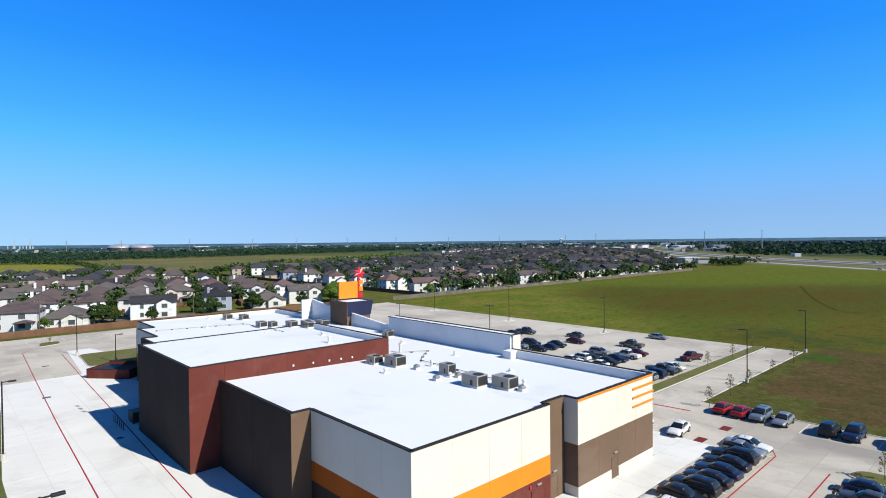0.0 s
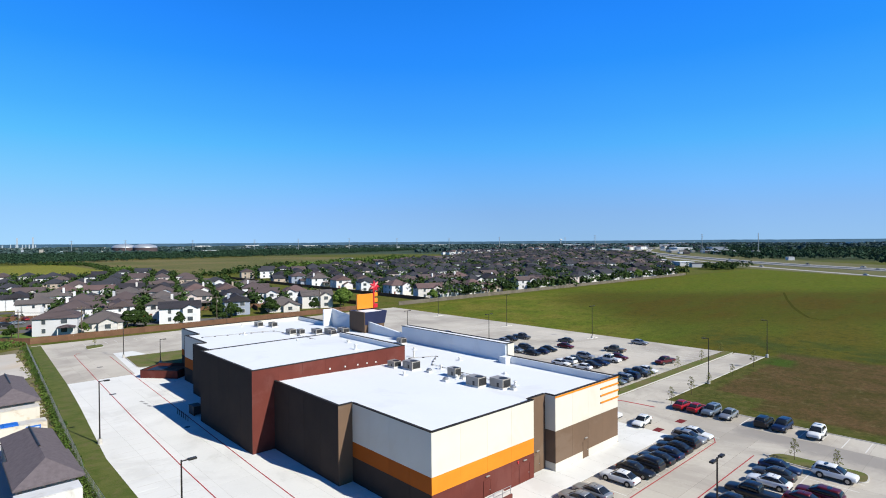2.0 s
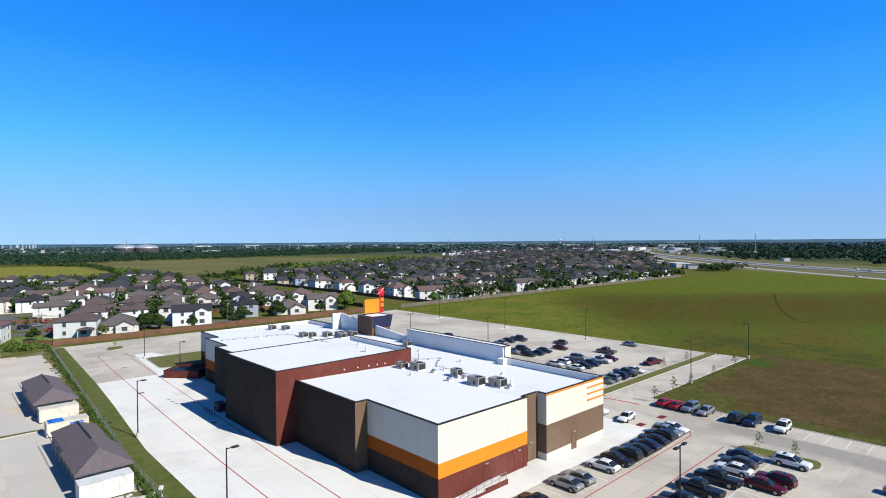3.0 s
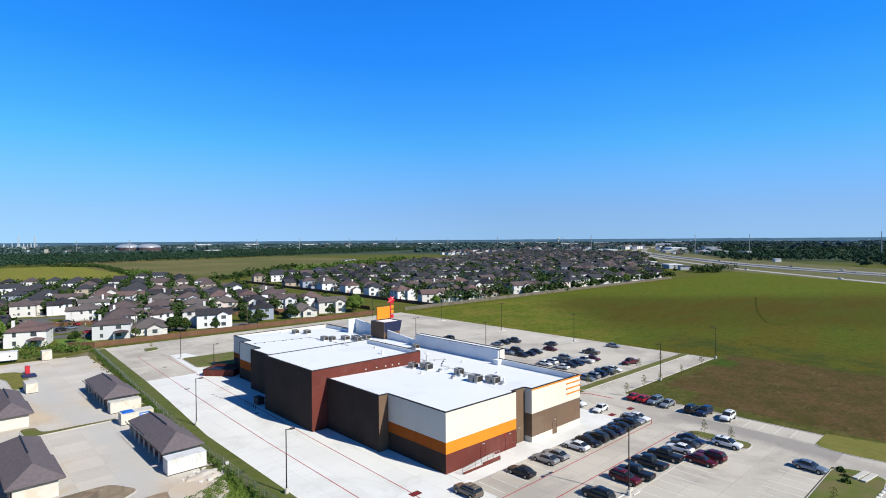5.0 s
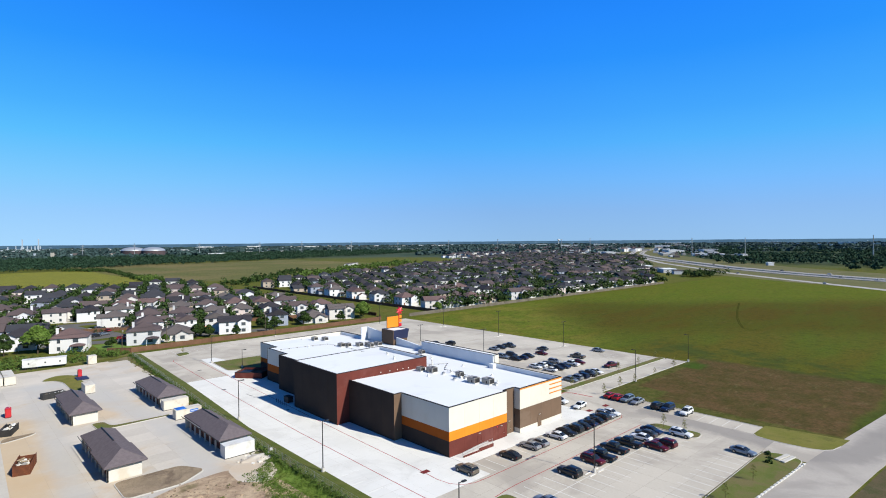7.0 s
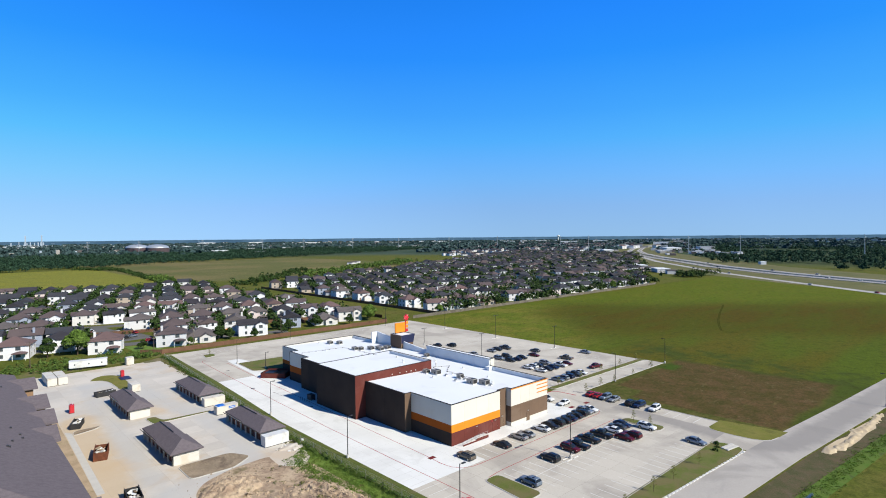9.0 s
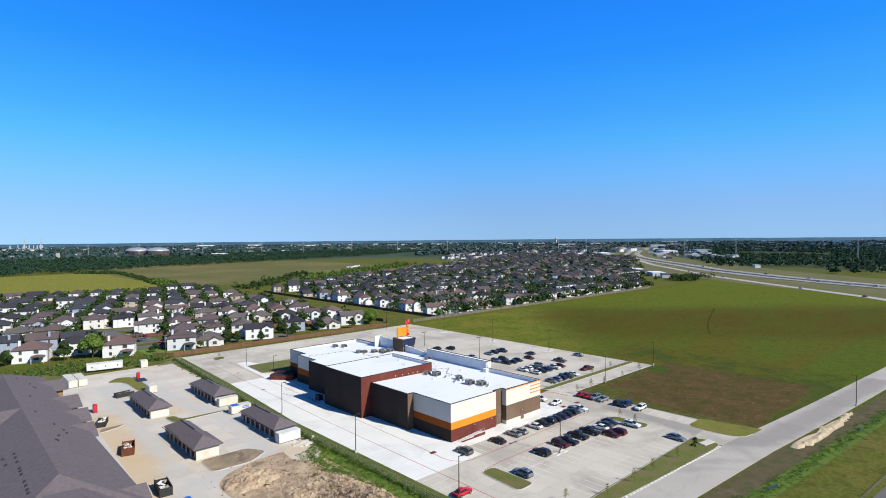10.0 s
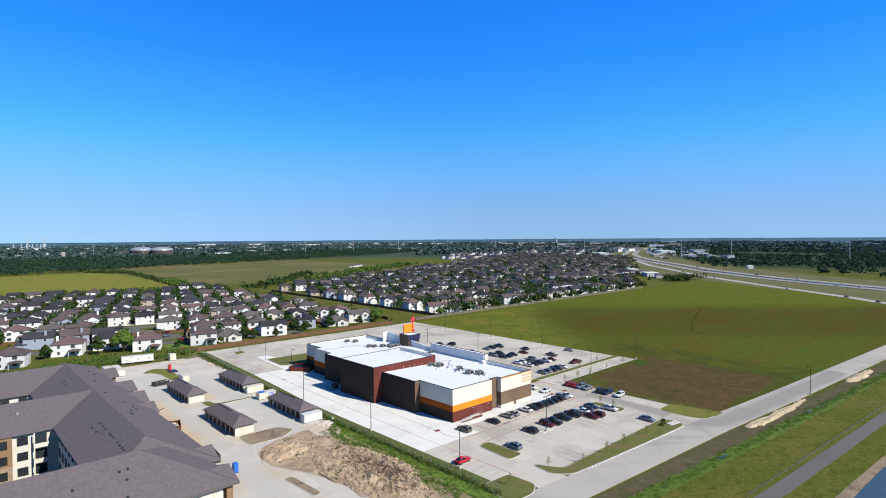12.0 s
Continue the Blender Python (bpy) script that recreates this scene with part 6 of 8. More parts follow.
clumps("brushwood", "dry brown brushwood and roots on the earth mound", "brushwood", [on_mound(_g.normal() * 2.4 - 36, _g.normal() * 6.5 - 13) for _ in range(480)], 12, 0.10, "brush", 0.45, 0.6, 44)
def clods(name, label, cat, spots, mat, lo, hi, seed):
    """Broken lumps of earth lying on the ground, joined."""
    rng = np.random.default_rng(seed)
    vs, fs = [], []
    for x, y, z in spots:
        r = lo + (hi - lo) * rng.random() ** 2.5
        k = len(vs)
        for i in range(5):
            a = 2 * math.pi * i / 5 + rng.uniform(-0.4, 0.4)
            q = r * rng.uniform(0.7, 1.3)
            vs.append((x + q * math.cos(a), y + q * math.sin(a), z - 0.08))
        for i in range(4):
            a = 2 * math.pi * i / 4 + rng.uniform(-0.5, 0.5)
            q = r * rng.uniform(0.35, 0.75)
            vs.append((x + q * math.cos(a), y + q * math.sin(a), z + r * rng.uniform(0.4, 0.85)))
        fs += [tuple(k + v for v in f) for f in ((5, 6, 7, 8), (0, 1, 5), (1, 6, 5), (1, 2, 6), (2, 7, 6), (2, 3, 7), (3, 8, 7), (3, 4, 8), (4, 5, 8), (4, 0, 5))]
    return tagged(new(name, mesh(name, vs, fs, M[mat])), label, cat, kind="stuff")


clods("earth_clods", "broken clods of brown earth strewn over the mound", "earth", [on_mound(_g.uniform(-46, -28.5), _g.uniform(-31, 13)) for _ in range(1000)], "mound", 0.08, 0.52, 61)
clods("earth_clods", "crumbs of earth spilt on the yard edge", "earth", [(_g.normal() * 4.5 - 44, _g.normal() * 4.5 + 17, 0.06) for _ in range(260)], "dirt", 0.05, 0.32, 62)
clumps("weeds", "ragged weeds growing over the foot of the earth mound", "weeds", [(-29.6 - 3.6 * _g.uniform(0, 1) ** 1.6, y, 0.1) for y in _g.uniform(-34, 20, 260)], 22, 0.12, "weeds", 0.5, 0.8, 63)
clumps("weeds", "tufts of grass on the earth mound", "weeds", [on_mound(_g.uniform(-46, -27), _g.uniform(-36, 20)) for _ in range(90)], 14, 0.14, "grass", 0.45, 0.6, 34)
clumps("hedge", "tangled green hedge along the garden fences", "hedge", [(x, 160 + _g.normal() * 2.5 + (0 if x > -60 else 4)) for x in np.arange(-150, -18, 1.1)], 40, 0.3, "leaf_light", 2.2, 1.4, 35)
clumps("hedge", "garden bushes between the yard and the houses", "hedge", [(_g.uniform(-125, -22), _g.uniform(157, 176)) for _ in range(150)], 46, 0.3, "leaf_light", 2.4, 1.5, 47)
clumps("weeds", "reeds and weeds in the roadside ditch", "weeds", [(x, -62.0 - (x - 2) * 0.0995 + _g.normal() * 1.05) for x in np.arange(-40, 238, 0.3)], 26, 0.10, "weeds", 0.28, 0.8, 36)
clumps("shrub", "low shrub beside the entrance sign", "shrub", [(46.5, -42.3), (45.6, -42.6), (44.0, -43.4), (41.5, -44.0)], 60, 0.2, "leaf", 0.8, 0.7, 38)
clumps("hedge", "bushes beside the far field", "hedge", [(150 + t * 1.1 + _g.normal() * 6, 470 + t * 1.15 + _g.normal() * 10) for t in np.arange(0, 160, 1.6)], 26, 1.1, "leaf", 5.0, 3.2, 39)
clumps("hedge", "bushes behind the housing estate", "hedge", [(x + _g.normal() * 3, 528 + _g.normal() * 7) for x in np.arange(-260, 140, 3.2)], 26, 0.9, "leaf_light", 4.0, 2.6, 40)
clumps("hedge", "tree belt between two far fields", "hedge", [(101 + t * 0.07 + _g.normal() * 5, 510 + t + _g.normal() * 6) for t in np.arange(0, 130, 1.0)], 30, 1.0, "leaf_light", 5.6, 3.4, 41)
clumps("hedge", "low overgrown hedge between two far fields", "hedge", [(108 + t * 0.075 + _g.normal() * 3, 640 + t + _g.normal() * 5) for t in np.arange(0, 250, 1.5)], 24, 0.9, "leaf", 3.4, 3.0, 48)
clumps("hedge", "bushes at the far end of the yellow field", "hedge", [(126 - t + _g.normal() * 3, 880 + t * 1.25 + _g.normal() * 7) for t in np.arange(0, 46, 1.0)], 24, 1.2, "leaf", 4.5, 3.4, 49)


# ---- the building site next door: garages, containers, clutter ----
def garage_block(x0, x1, y0, y1, wall_h=2.6, rise=1.7):
    root = thing("garage_block", "cream garage block with a taupe shingled hip roof and open bays", "garage", "garages")
    part("wall", boxes((x1 - 0.2, x1, y0, y1, 0.04, wall_h), (x0, x1 - 0.2, y0, y0 + 0.2, 0.04, wall_h), (x0, x1 - 0.2, y1 - 0.2, y1, 0.04, wall_h), (x0 + 2.8, x0 + 3.0, y0 + 0.2, y1 - 0.2, 0.04, wall_h)), M["shed_wall"], root)
    n = round((y1 - y0) / 3.0)
    for i in range(n + 1):
        y = y0 + 0.15 + (y1 - y0 - 0.3) * i / n
        part("pier", boxes((x0, x0 + 0.3, y - 0.15, y + 0.15, 0.04, wall_h - 0.3), bevel=0.02), M["shed_wall"], root)
    for i in range(n):
        y = y0 + 0.3 + (y1 - y0 - 0.3) * i / n
        part("garage_door", boxes((x0 + 0.7, x0 + 0.78, y, y + (y1 - y0 - 0.3) / n - 0.3, 0.05, wall_h - 0.35)), M["brick_red"], root, "brown garage door set back in its bay")
    part("lintel", boxes((x0, x0 + 0.35, y0 + 0.2, y1 - 0.2, wall_h - 0.32, wall_h)), M["trim_white"], root)
    xc, ym = (x0 + x1) / 2, (y0 + y1) / 2
    part("roof", hip_roof(bmesh.new(), x0 + 0.5, x1, y0, y1, wall_h + 0.22, rise, 0.6), M["shingle"], root, "taupe shingled hip roof")
    part("front_roof", hip_roof(bmesh.new(), x0, x1 + 0.25, y0 - 0.1, ym - 1.0, wall_h + 0.3, rise + 0.16, 0.6), M["shingle"], root, "stepped front half of the shingled roof")
    b = bmesh.new()
    tube(b, (xc + 0.25, ym - 2.0, wall_h + 0.27 + rise), (xc + 0.25, y1 - (x1 - x0) / 2 + 0.3, wall_h + 0.27 + rise), 0.11, n=6)
    part("ridge_vent", b, M["metal_dark"], root, "dark ridge vent")
    part("eave_trim", boxes((x0 - 0.62, x0 - 0.58, y0 - 0.6, y1 + 0.6, wall_h + 0.02, wall_h + 0.2)), M["metal_dark"], root)
    return root


garage_block(-51.6, -45.9, 34.2, 56.4)
garage_block(-31.6, -26.2, 33.8, 55.0)
garage_block(-50.4, -45.0, 75.2, 96.8)
garage_block(-31.2, -25.4, 76.2, 98.0)


def container(x, y, lx, ly, h, mat, label, turn=0, z=0.05):
    """A ribbed steel container."""
    root = thing("container", label, "container", at=(x, y, z), turn=turn)
    part("body", boxes((-lx / 2, lx / 2, -ly / 2, ly / 2, 0.12, h), bevel=0.02), M[mat], root)
    n = int(lx / 0.55)
    part("rib", boxes(*[(-lx / 2 + lx * (i + 0.3) / n, -lx / 2 + lx * (i + 0.62) / n, -ly / 2 - 0.04, ly / 2 + 0.04, 0.2, h - 0.15) for i in range(n)]), M[mat], root)
    part("roof", boxes((-lx / 2 - 0.03, lx / 2 + 0.03, -ly / 2 - 0.06, ly / 2 + 0.06, h - 0.002, h + 0.07)), M[mat], root)
    part("door", boxes((lx / 2 + 0.002, lx / 2 + 0.05, -ly / 2 + 0.1, -0.03, 0.2, h - 0.15), (lx / 2 + 0.002, lx / 2 + 0.05, 0.03, ly / 2 - 0.1, 0.2, h - 0.15)), M[mat], root)
    for s in (-0.35, 0.35):
        part("lock_bar", tube(bmesh.new(), (lx / 2 + 0.08, s * ly * 0.5, 0.25), (lx / 2 + 0.08, s * ly * 0.5, h - 0.2), 0.025, n=6), M["galvanised"], root)
    part("skid", boxes((-lx / 2, lx / 2, -ly / 2, -ly / 2 + 0.2, 0, 0.12), (-lx / 2, lx / 2, ly / 2 - 0.2, ly / 2, 0, 0.12)), M["metal_dark"], root)
    return root


container(-29.2, 31.2, 6.0, 2.4, 2.5, "white_metal", "white steel storage container against the garage")
container(-28.2, 73.4, 6.0, 2.3, 2.4, "cream_metal", "cream ribbed steel storage container by the garages")
container(-28.4, 63.4, 6.0, 2.4, 2.3, "cream_metal", "cream steel storage container with blue roof sheeting")
container(-26.8, 100.6, 3.0, 2.4, 2.2, "cream_metal", "small cream storage container")
container(-41.2, 107.6, 2.4, 5.5, 2.4, "cream_metal", "cream steel storage container", 0)
container(-32.5, 150.0, 2.6, 2.6, 2.9, "cream_metal", "small cream site hut", 0)
container(-59.95, 138.7, 2.7, 12.6, 2.6, "cream_metal", "long cream storage container", 0)
container(-56.9, 138.4, 2.7, 11.8, 2.55, "cream_metal", "cream steel storage container on the yard", 0)
sheet = thing("tarpaulin", "blue sheet lying on the container roof", "tarpaulin", at=(-29.8, 63.4, 2.42))
part("sheet", boxes((-1.3, 0.9, -1.25, 1.25, 0, 0.05), (-0.9, 0.6, -0.8, 0.9, 0.05, 0.16), bevel=0.015), M["plastic_blue"], sheet)
bn = thing("banner", "blue banner with white lettering on the container side", "banner", at=(-27.6, 62.12, 1.3))
part("cloth", boxes((-0.5, 1.4, -0.03, 0.0, 0.1, 0.75)), M["plastic_blue"], bn)
part("text_bar", boxes((-0.3, 1.2, -0.045, -0.032, 0.34, 0.5)), M["plastic_white"], bn)

trailer = thing("office_trailer", "long white site trailer with small windows on the yard", "trailer", at=(-45.5, 154.6, 0.05), turn=-12)
part("body", boxes((-6.2, 6.2, -1.4, 1.4, 0.75, 3.3), bevel=0.05), M["white_metal"], trailer)
part("roof", boxes((-6.3, 6.3, -1.48, 1.48, 3.3, 3.42)), M["white_metal"], trailer)
for i in range(12):
    part("rib", boxes((-5.9 + 1.07 * i, -5.82 + 1.07 * i, -1.43, -1.4, 0.8, 3.25)), M["trim_white"], trailer)
for x in (-4.4, 0.2, 4.4):
    part("window", boxes((x - 0.22, x + 0.22, -1.45, -1.41, 1.8, 2.3)), M["glass"], trailer)
for x in (-3.5, -2.4):
    for s in (-1.25, 1.25):
        part("wheel", tube(bmesh.new(), (x, s - 0.12, 0.42), (x, s + 0.12, 0.42), 0.42, n=14), M["rubber"], trailer)
part("support", boxes((4.6, 4.9, -1.0, 1.0, 0, 0.78), (-5.6, -5.3, -1.0, 1.0, 0, 0.78)), M["metal_dark"], trailer)


def toilet(x, y, mat, word):
    root = thing("portable_toilet", "%s plastic portable toilet with a domed roof" % word, "toilet", "portable toilets", at=(x, y, 0.05))
    part("cabin", boxes((-0.55, 0.55, -0.6, 0.6, 0.1, 2.1), bevel=0.03), M[mat], root)
    part("door", boxes((-0.4, 0.4, -0.66, -0.6, 0.2, 2.0), bevel=0.02), M[mat], root)
    b = bmesh.new()
    prism(b, rounded([(-0.6, -0.64), (0.6, -0.64), (0.6, 0.64), (-0.6, 0.64)], 0.2, 3), 2.1, 2.16)
    prism(b, rounded([(-0.45, -0.48), (0.45, -0.48), (0.45, 0.48), (-0.45, 0.48)], 0.2, 3), 2.16, 2.34)
    part("roof", b, M[mat], root)
    part("vent", tube(bmesh.new(), (0.35, 0.4, 2.2), (0.35, 0.4, 2.6), 0.05, n=8), M["plastic_white"], root)
    part("skid", boxes((-0.6, 0.6, -0.6, 0.6, 0, 0.1)), M["black_metal"], root)


toilet(-60.6, 94.0, "plastic_red", "red")
toilet(-39.4, 130.6, "plastic_red", "red")
toilet(-60.9, 10.8, "plastic_blue", "blue")
toilet(-60.4, 11.9 + 83, "plastic_red", "red")


def skip(x, y, turn, mat, label, lx=5.6, ly=2.3, h=1.5, fill=True):
    """An open skip full of rubbish."""
    root = thing("skip", label, "skip", "skips", at=(x, y, 0.05), turn=turn)
    part("wall", boxes((-lx / 2, lx / 2, -ly / 2, -ly / 2 + 0.08, 0.1, h), (-lx / 2, lx / 2, ly / 2 - 0.08, ly / 2, 0.1, h), (-lx / 2, -lx / 2 + 0.08, -ly / 2 + 0.08, ly / 2 - 0.08, 0.1, h), (lx / 2 - 0.08, lx / 2, -ly / 2 + 0.08, ly / 2 - 0.08, 0.1, h * 0.85)), M[mat], root)
    part("floor", boxes((-lx / 2, lx / 2, -ly / 2, ly / 2, 0.02, 0.1)), M[mat], root)
    for i in range(7):
        xx = -lx / 2 + lx * (i + 0.4) / 7
        part("rib", boxes((xx, xx + 0.1, -ly / 2 - 0.07, -ly / 2, 0.1, h)), M[mat], root)
        part("rib", boxes((xx, xx + 0.1, ly / 2, ly / 2 + 0.07, 0.1, h)), M[mat], root)
    rng = random.Random(int(x * 7 + y))
    for i in range(16 if fill else 5):
        s = rng.uniform(0.2, 0.55)
        part("rubbish", boxes((-s, s, -s * 0.7, s * 0.7, -0.08, 0.12), bevel=0.03), M[rng.choice(["plastic_white", "shed_wall", "metal_grey", "dirt", "white_metal"])], root,
             m=pose(rng.uniform(-lx * 0.4, lx * 0.4), rng.uniform(-ly * 0.32, ly * 0.32), h * rng.uniform(0.5, 0.85), rng.uniform(-30, 30), rng.uniform(-30, 30), rng.uniform(0, 180)))


skip(-61.5, 52.0, 75, "rust", "rust-red open skip full of pale rubbish", 6.6, 2.7, 1.9)
skip(-61.6, 79.6, 70, "black_metal", "black open skip filled with rubbish")
skip(-62.0, 22.4, 84, "black_metal", "dark open skip with rubbish", 6.2, 2.5, 1.8)
skip(-49.5, 107.6, 10, "black_metal", "black open skip with waste on the yard")
rng_ = random.Random(9)
for i in range(26):
    s = rng_.uniform(0.15, 0.5)
    rb = thing("rubble_piece", "broken piece of pale concrete on the yard", "rubble", "rubble", at=(-27.5 + rng_.gauss(0, 2.6), 26.3 + rng_.gauss(0, 1.7), 0.1), turn=rng_.uniform(0, 180))
    part("block", boxes((-s, s, -s * 0.6, s * 0.6, -0.1, s * 0.6), bevel=0.04), M[rng_.choice(["white_metal", "yard", "shed_wall"])], rb)
solar = thing("panel_stack", "dark blue flat panels stacked on the grass", "panels", at=(-39.5, 126.5, 0.2))
part("stack", boxes((-1.6, 1.6, -2.2, 2.2, 0, 0.3), bevel=0.03), M["navy"], solar)
mon = thing("monument_sign", "low pale sign slabs in the grass strip by the entrance", "sign", at=(45.6, -45.6, 0.19), turn=-10)
part("slab", boxes((-2.2, 2.2, -0.9, -0.1, 0, 0.25), bevel=0.03), M["curb"], mon)
part("slab", boxes((-2.0, 2.4, 0.2, 1.0, 0, 0.25), bevel=0.03), M["curb"], mon)
for i in range(34):
    st = thing("kerb_block", "white concrete block edging the grass strip", "kerb block", "kerb blocks", at=(0.5 + 1.36 * i, -45.75 - 0.066 * 1.36 * i, 0.06), turn=-4)
    part("block", boxes((-0.42, 0.42, -0.18, 0.18, 0, 0.24), bevel=0.04), M["white_paint"], st)


# ---- apartment block under construction ----
apt = thing("apartment_block", "four-storey cream and tan apartment block with large taupe shingled roofs", "building")
EAVE, RISE = 13.7, 4.3


def apt_wing(x0, x1, y0, y1, rise=RISE, eave=EAVE, wall="shed_wall", hip=None):
    part("wall", boxes((x0, min(x1, -76.4 if x0 > -100 else -77.0), y0, y1, 0.0, eave - 0.25)), M[wall], apt)
    part("roof", hip_roof(bmesh.new(), x0, x1, y0, y1, eave, rise, 0.9, 0.3, False, hip), M["shingle"], apt, "taupe shingled roof")


def apt_windows(x0, x1, y, face, every=3.4, floors=4, axis="x"):
    n = max(1, int((x1 - x0) / every))
    for f in range(floors):
        for i in range(n):
            c = x0 + (x1 - x0) * (i + 0.5) / n
            z = 1.1 + 3.3 * f
            w = 0.85
            if axis == "x":
                rows = ((c - w, c + w, y - 0.04, y + 0.02, z, z + 1.6),)
                fr = ((c - w - 0.1, c - w, y - 0.08, y + 0.02, z - 0.1, z + 1.7), (c + w, c + w + 0.1, y - 0.08, y + 0.02, z - 0.1, z + 1.7), (c - w, c + w, y - 0.08, y + 0.02, z - 0.1, z), (c - w, c + w, y - 0.08, y + 0.02, z + 1.6, z + 1.7), (c - 0.04, c + 0.04, y - 0.06, y + 0.02, z, z + 1.6))
            else:
                s = face
                rows = ((min(y, y + 0.04 * s) - 0.001, max(y, y + 0.04 * s), c - w, c + w, z, z + 1.6),)
                fr = tuple((min(y, y + 0.08 * s), max(y, y + 0.08 * s), *q) for q in ((c - w - 0.1, c - w, z - 0.1, z + 1.7), (c + w, c + w + 0.1, z - 0.1, z + 1.7), (c - w, c + w, z - 0.1, z), (c - w, c + w, z + 1.6, z + 1.7)))
            wd = part("window", boxes(*fr), M["metal_dark"], apt)
            part("pane", boxes(*rows), M["glass"], wd)


apt_wing(-92.6, -74.4, -12, 91)
apt_wing(-150, -74.6, 68.2, 91.1, rise=4.27, hip=10.0)
apt_wing(-150, -74.6, 31.2, 52.4, rise=4.27, hip=10.0)
apt_wing(-150, -75.8, -23.6, -1.3, rise=5.2)
apt_windows(-100.2, -97.4, 31.2, -1, 2.8)
apt_windows(-118, -106, 31.2, -1, 3.3)
apt_windows(-120, -93, 68.2, -1, 3.4)
apt_windows(0, 30, -92.6, -1, 3.4, 4, "y")
apt_windows(-20, 88, -76.4, 1, 4.0, 4, "y")
part("stone_base", boxes((-104.4, -100.6, 30.55, 31.18, 0, 7)), M["stone"], apt, "tan stone facing")
part("tan_bay", boxes((-104.4, -100.6, 30.6, 31.16, 7.0, 13.3)), M["tan_wall"], apt, "tan rendered bay")
apt_windows(-103.6, -101.2, 30.56, -1, 2.4)
for f in range(4):
    z = 0.2 + 3.3 * f
    bal = part("balcony", boxes((-97.0, -94.2, 29.75, 31.18, z, z + 0.22)), M["shed_wall"], apt, "cream balcony with a solid front")
    part("front_panel", boxes((-97.0, -94.2, 29.75, 29.85, z + 0.22, z + 0.95), (-97.0, -96.9, 29.85, 31.18, z + 0.22, z + 0.95), (-94.3, -94.2, 29.85, 31.18, z + 0.22, z + 0.95)), M["shed_wall"], bal)
    part("balcony_door", boxes((-96.7, -94.5, 31.1, 31.18, z + 0.22, z + 2.6)), M["glass"], bal)
    part("post", boxes((-97.0, -96.75, 29.75, 30.0, z + 0.95, z + 3.3)), M["shed_wall"], bal)
for y0, y1, x1, zz in ((55, 64.5, -71.4, 13.0), (42, 49.5, -71.9, 12.9), (28.5, 36, -73.3, 13.2), (-11, -4.5, -73.9, 13.3), (-23.6, -15.6, -75.3, 13.4), (76, 85, -71.2, 13.0)):
    part("bay_wall", boxes((-76.4, x1, y0, y1, 0, zz - 0.3)), M["tan_wall"], apt, "tan rendered bay")
    b = bmesh.new()
    ym = (y0 + y1) / 2
    ring = []
    for x in (x1 + 0.9, -82.5):
        ring.append([b.verts.new((x, y0 - 0.8, zz - 0.3)), b.verts.new((x, y0 - 0.8, zz)), b.verts.new((x, ym, zz + 1.75)), b.verts.new((x, y1 + 0.8, zz)), b.verts.new((x, y1 + 0.8, zz - 0.3))])
    for i in range(5):
        j = (i + 1) % 5
        b.faces.new((ring[0][i], ring[0][j], ring[1][j], ring[1][i]))
    b.faces.new(ring[0][::-1])
    b.faces.new(ring[1])
    part("gable_roof", b, M["shingle"], apt, "taupe shingled gable roof")
    part("bay_window", boxes((x1 - 0.02, x1 + 0.05, ym - 1.6, ym + 1.6, 10.2, 12.3)), M["glass"], apt)
rng_ = random.Random(4)
ROOF_VENTS = [(-87.0 - 0.02 * k, 16.2 - d) for k, d in enumerate((0, 2.2, 4.6, 8.0, 9.4, 11.0, 14.6, 16.4, 18.2, 19.6))] + [(-88.5, 16.6), (-88.4, 13.0), (-86.6, 58), (-87.2, 60.5), (-86.4, 62)]
ROOF_VENTS += [(rng_.uniform(-81.6, -77.5), rng_.uniform(10, 85)) for _ in range(12)]
for x, y in ROOF_VENTS:
    part("roof_vent", boxes((-0.16, 0.16, -0.2, 0.2, -0.3, 0.22), bevel=0.03), M["black_metal"], apt, m=pose(x, y, EAVE + RISE * (1 - abs(x + 83.5) / 10.0)))
for _ in range(15):
    x, y = rng_.uniform(-112, -88), rng_.uniform(-22, -15)
    part("roof_vent", boxes((-0.16, 0.16, -0.2, 0.2, -0.3, 0.24), bevel=0.03), M["black_metal"], apt, m=pose(x, y, EAVE + 5.2 * (1 - abs(y + 12.45) / 12.05)))
for x in (-110, -106.5, -103, -99):
    part("roof_vent", boxes((-0.25, 0.25, -0.25, 0.25, -0.3, 0.3), bevel=0.03), M["metal_grey"], apt, m=pose(x, 37.4, EAVE + 4.27 * (1 - 4.4 / 11.5)))
for y0 in range(-20, 88, 12):
    part("step", boxes((-70.5, -68.8, y0, y0 + 7.5, 0, 0.12)), M["curb"], apt)


# ---- fences and poles ----
def board_panel(mat, h=1.85, w=2.4, n=15):
    b = bmesh.new()
    rng = random.Random(1)
    for i in range(n):
        x = w * i / n
        box(b, x + 0.008, x + w / n - 0.008, -0.012, 0.012, 0.03, h + rng.uniform(-0.02, 0.02))
    for z in (0.3, h - 0.35):
        box(b, 0, w, 0.012, 0.055, z, z + 0.09)
    box(b, -0.05, 0.05, 0.056, 0.15, 0, h + 0.05)
    me = bpy.data.meshes.new("panel")
    b.to_mesh(me)
    b.free()
    me.materials.append(M[mat])
    return me


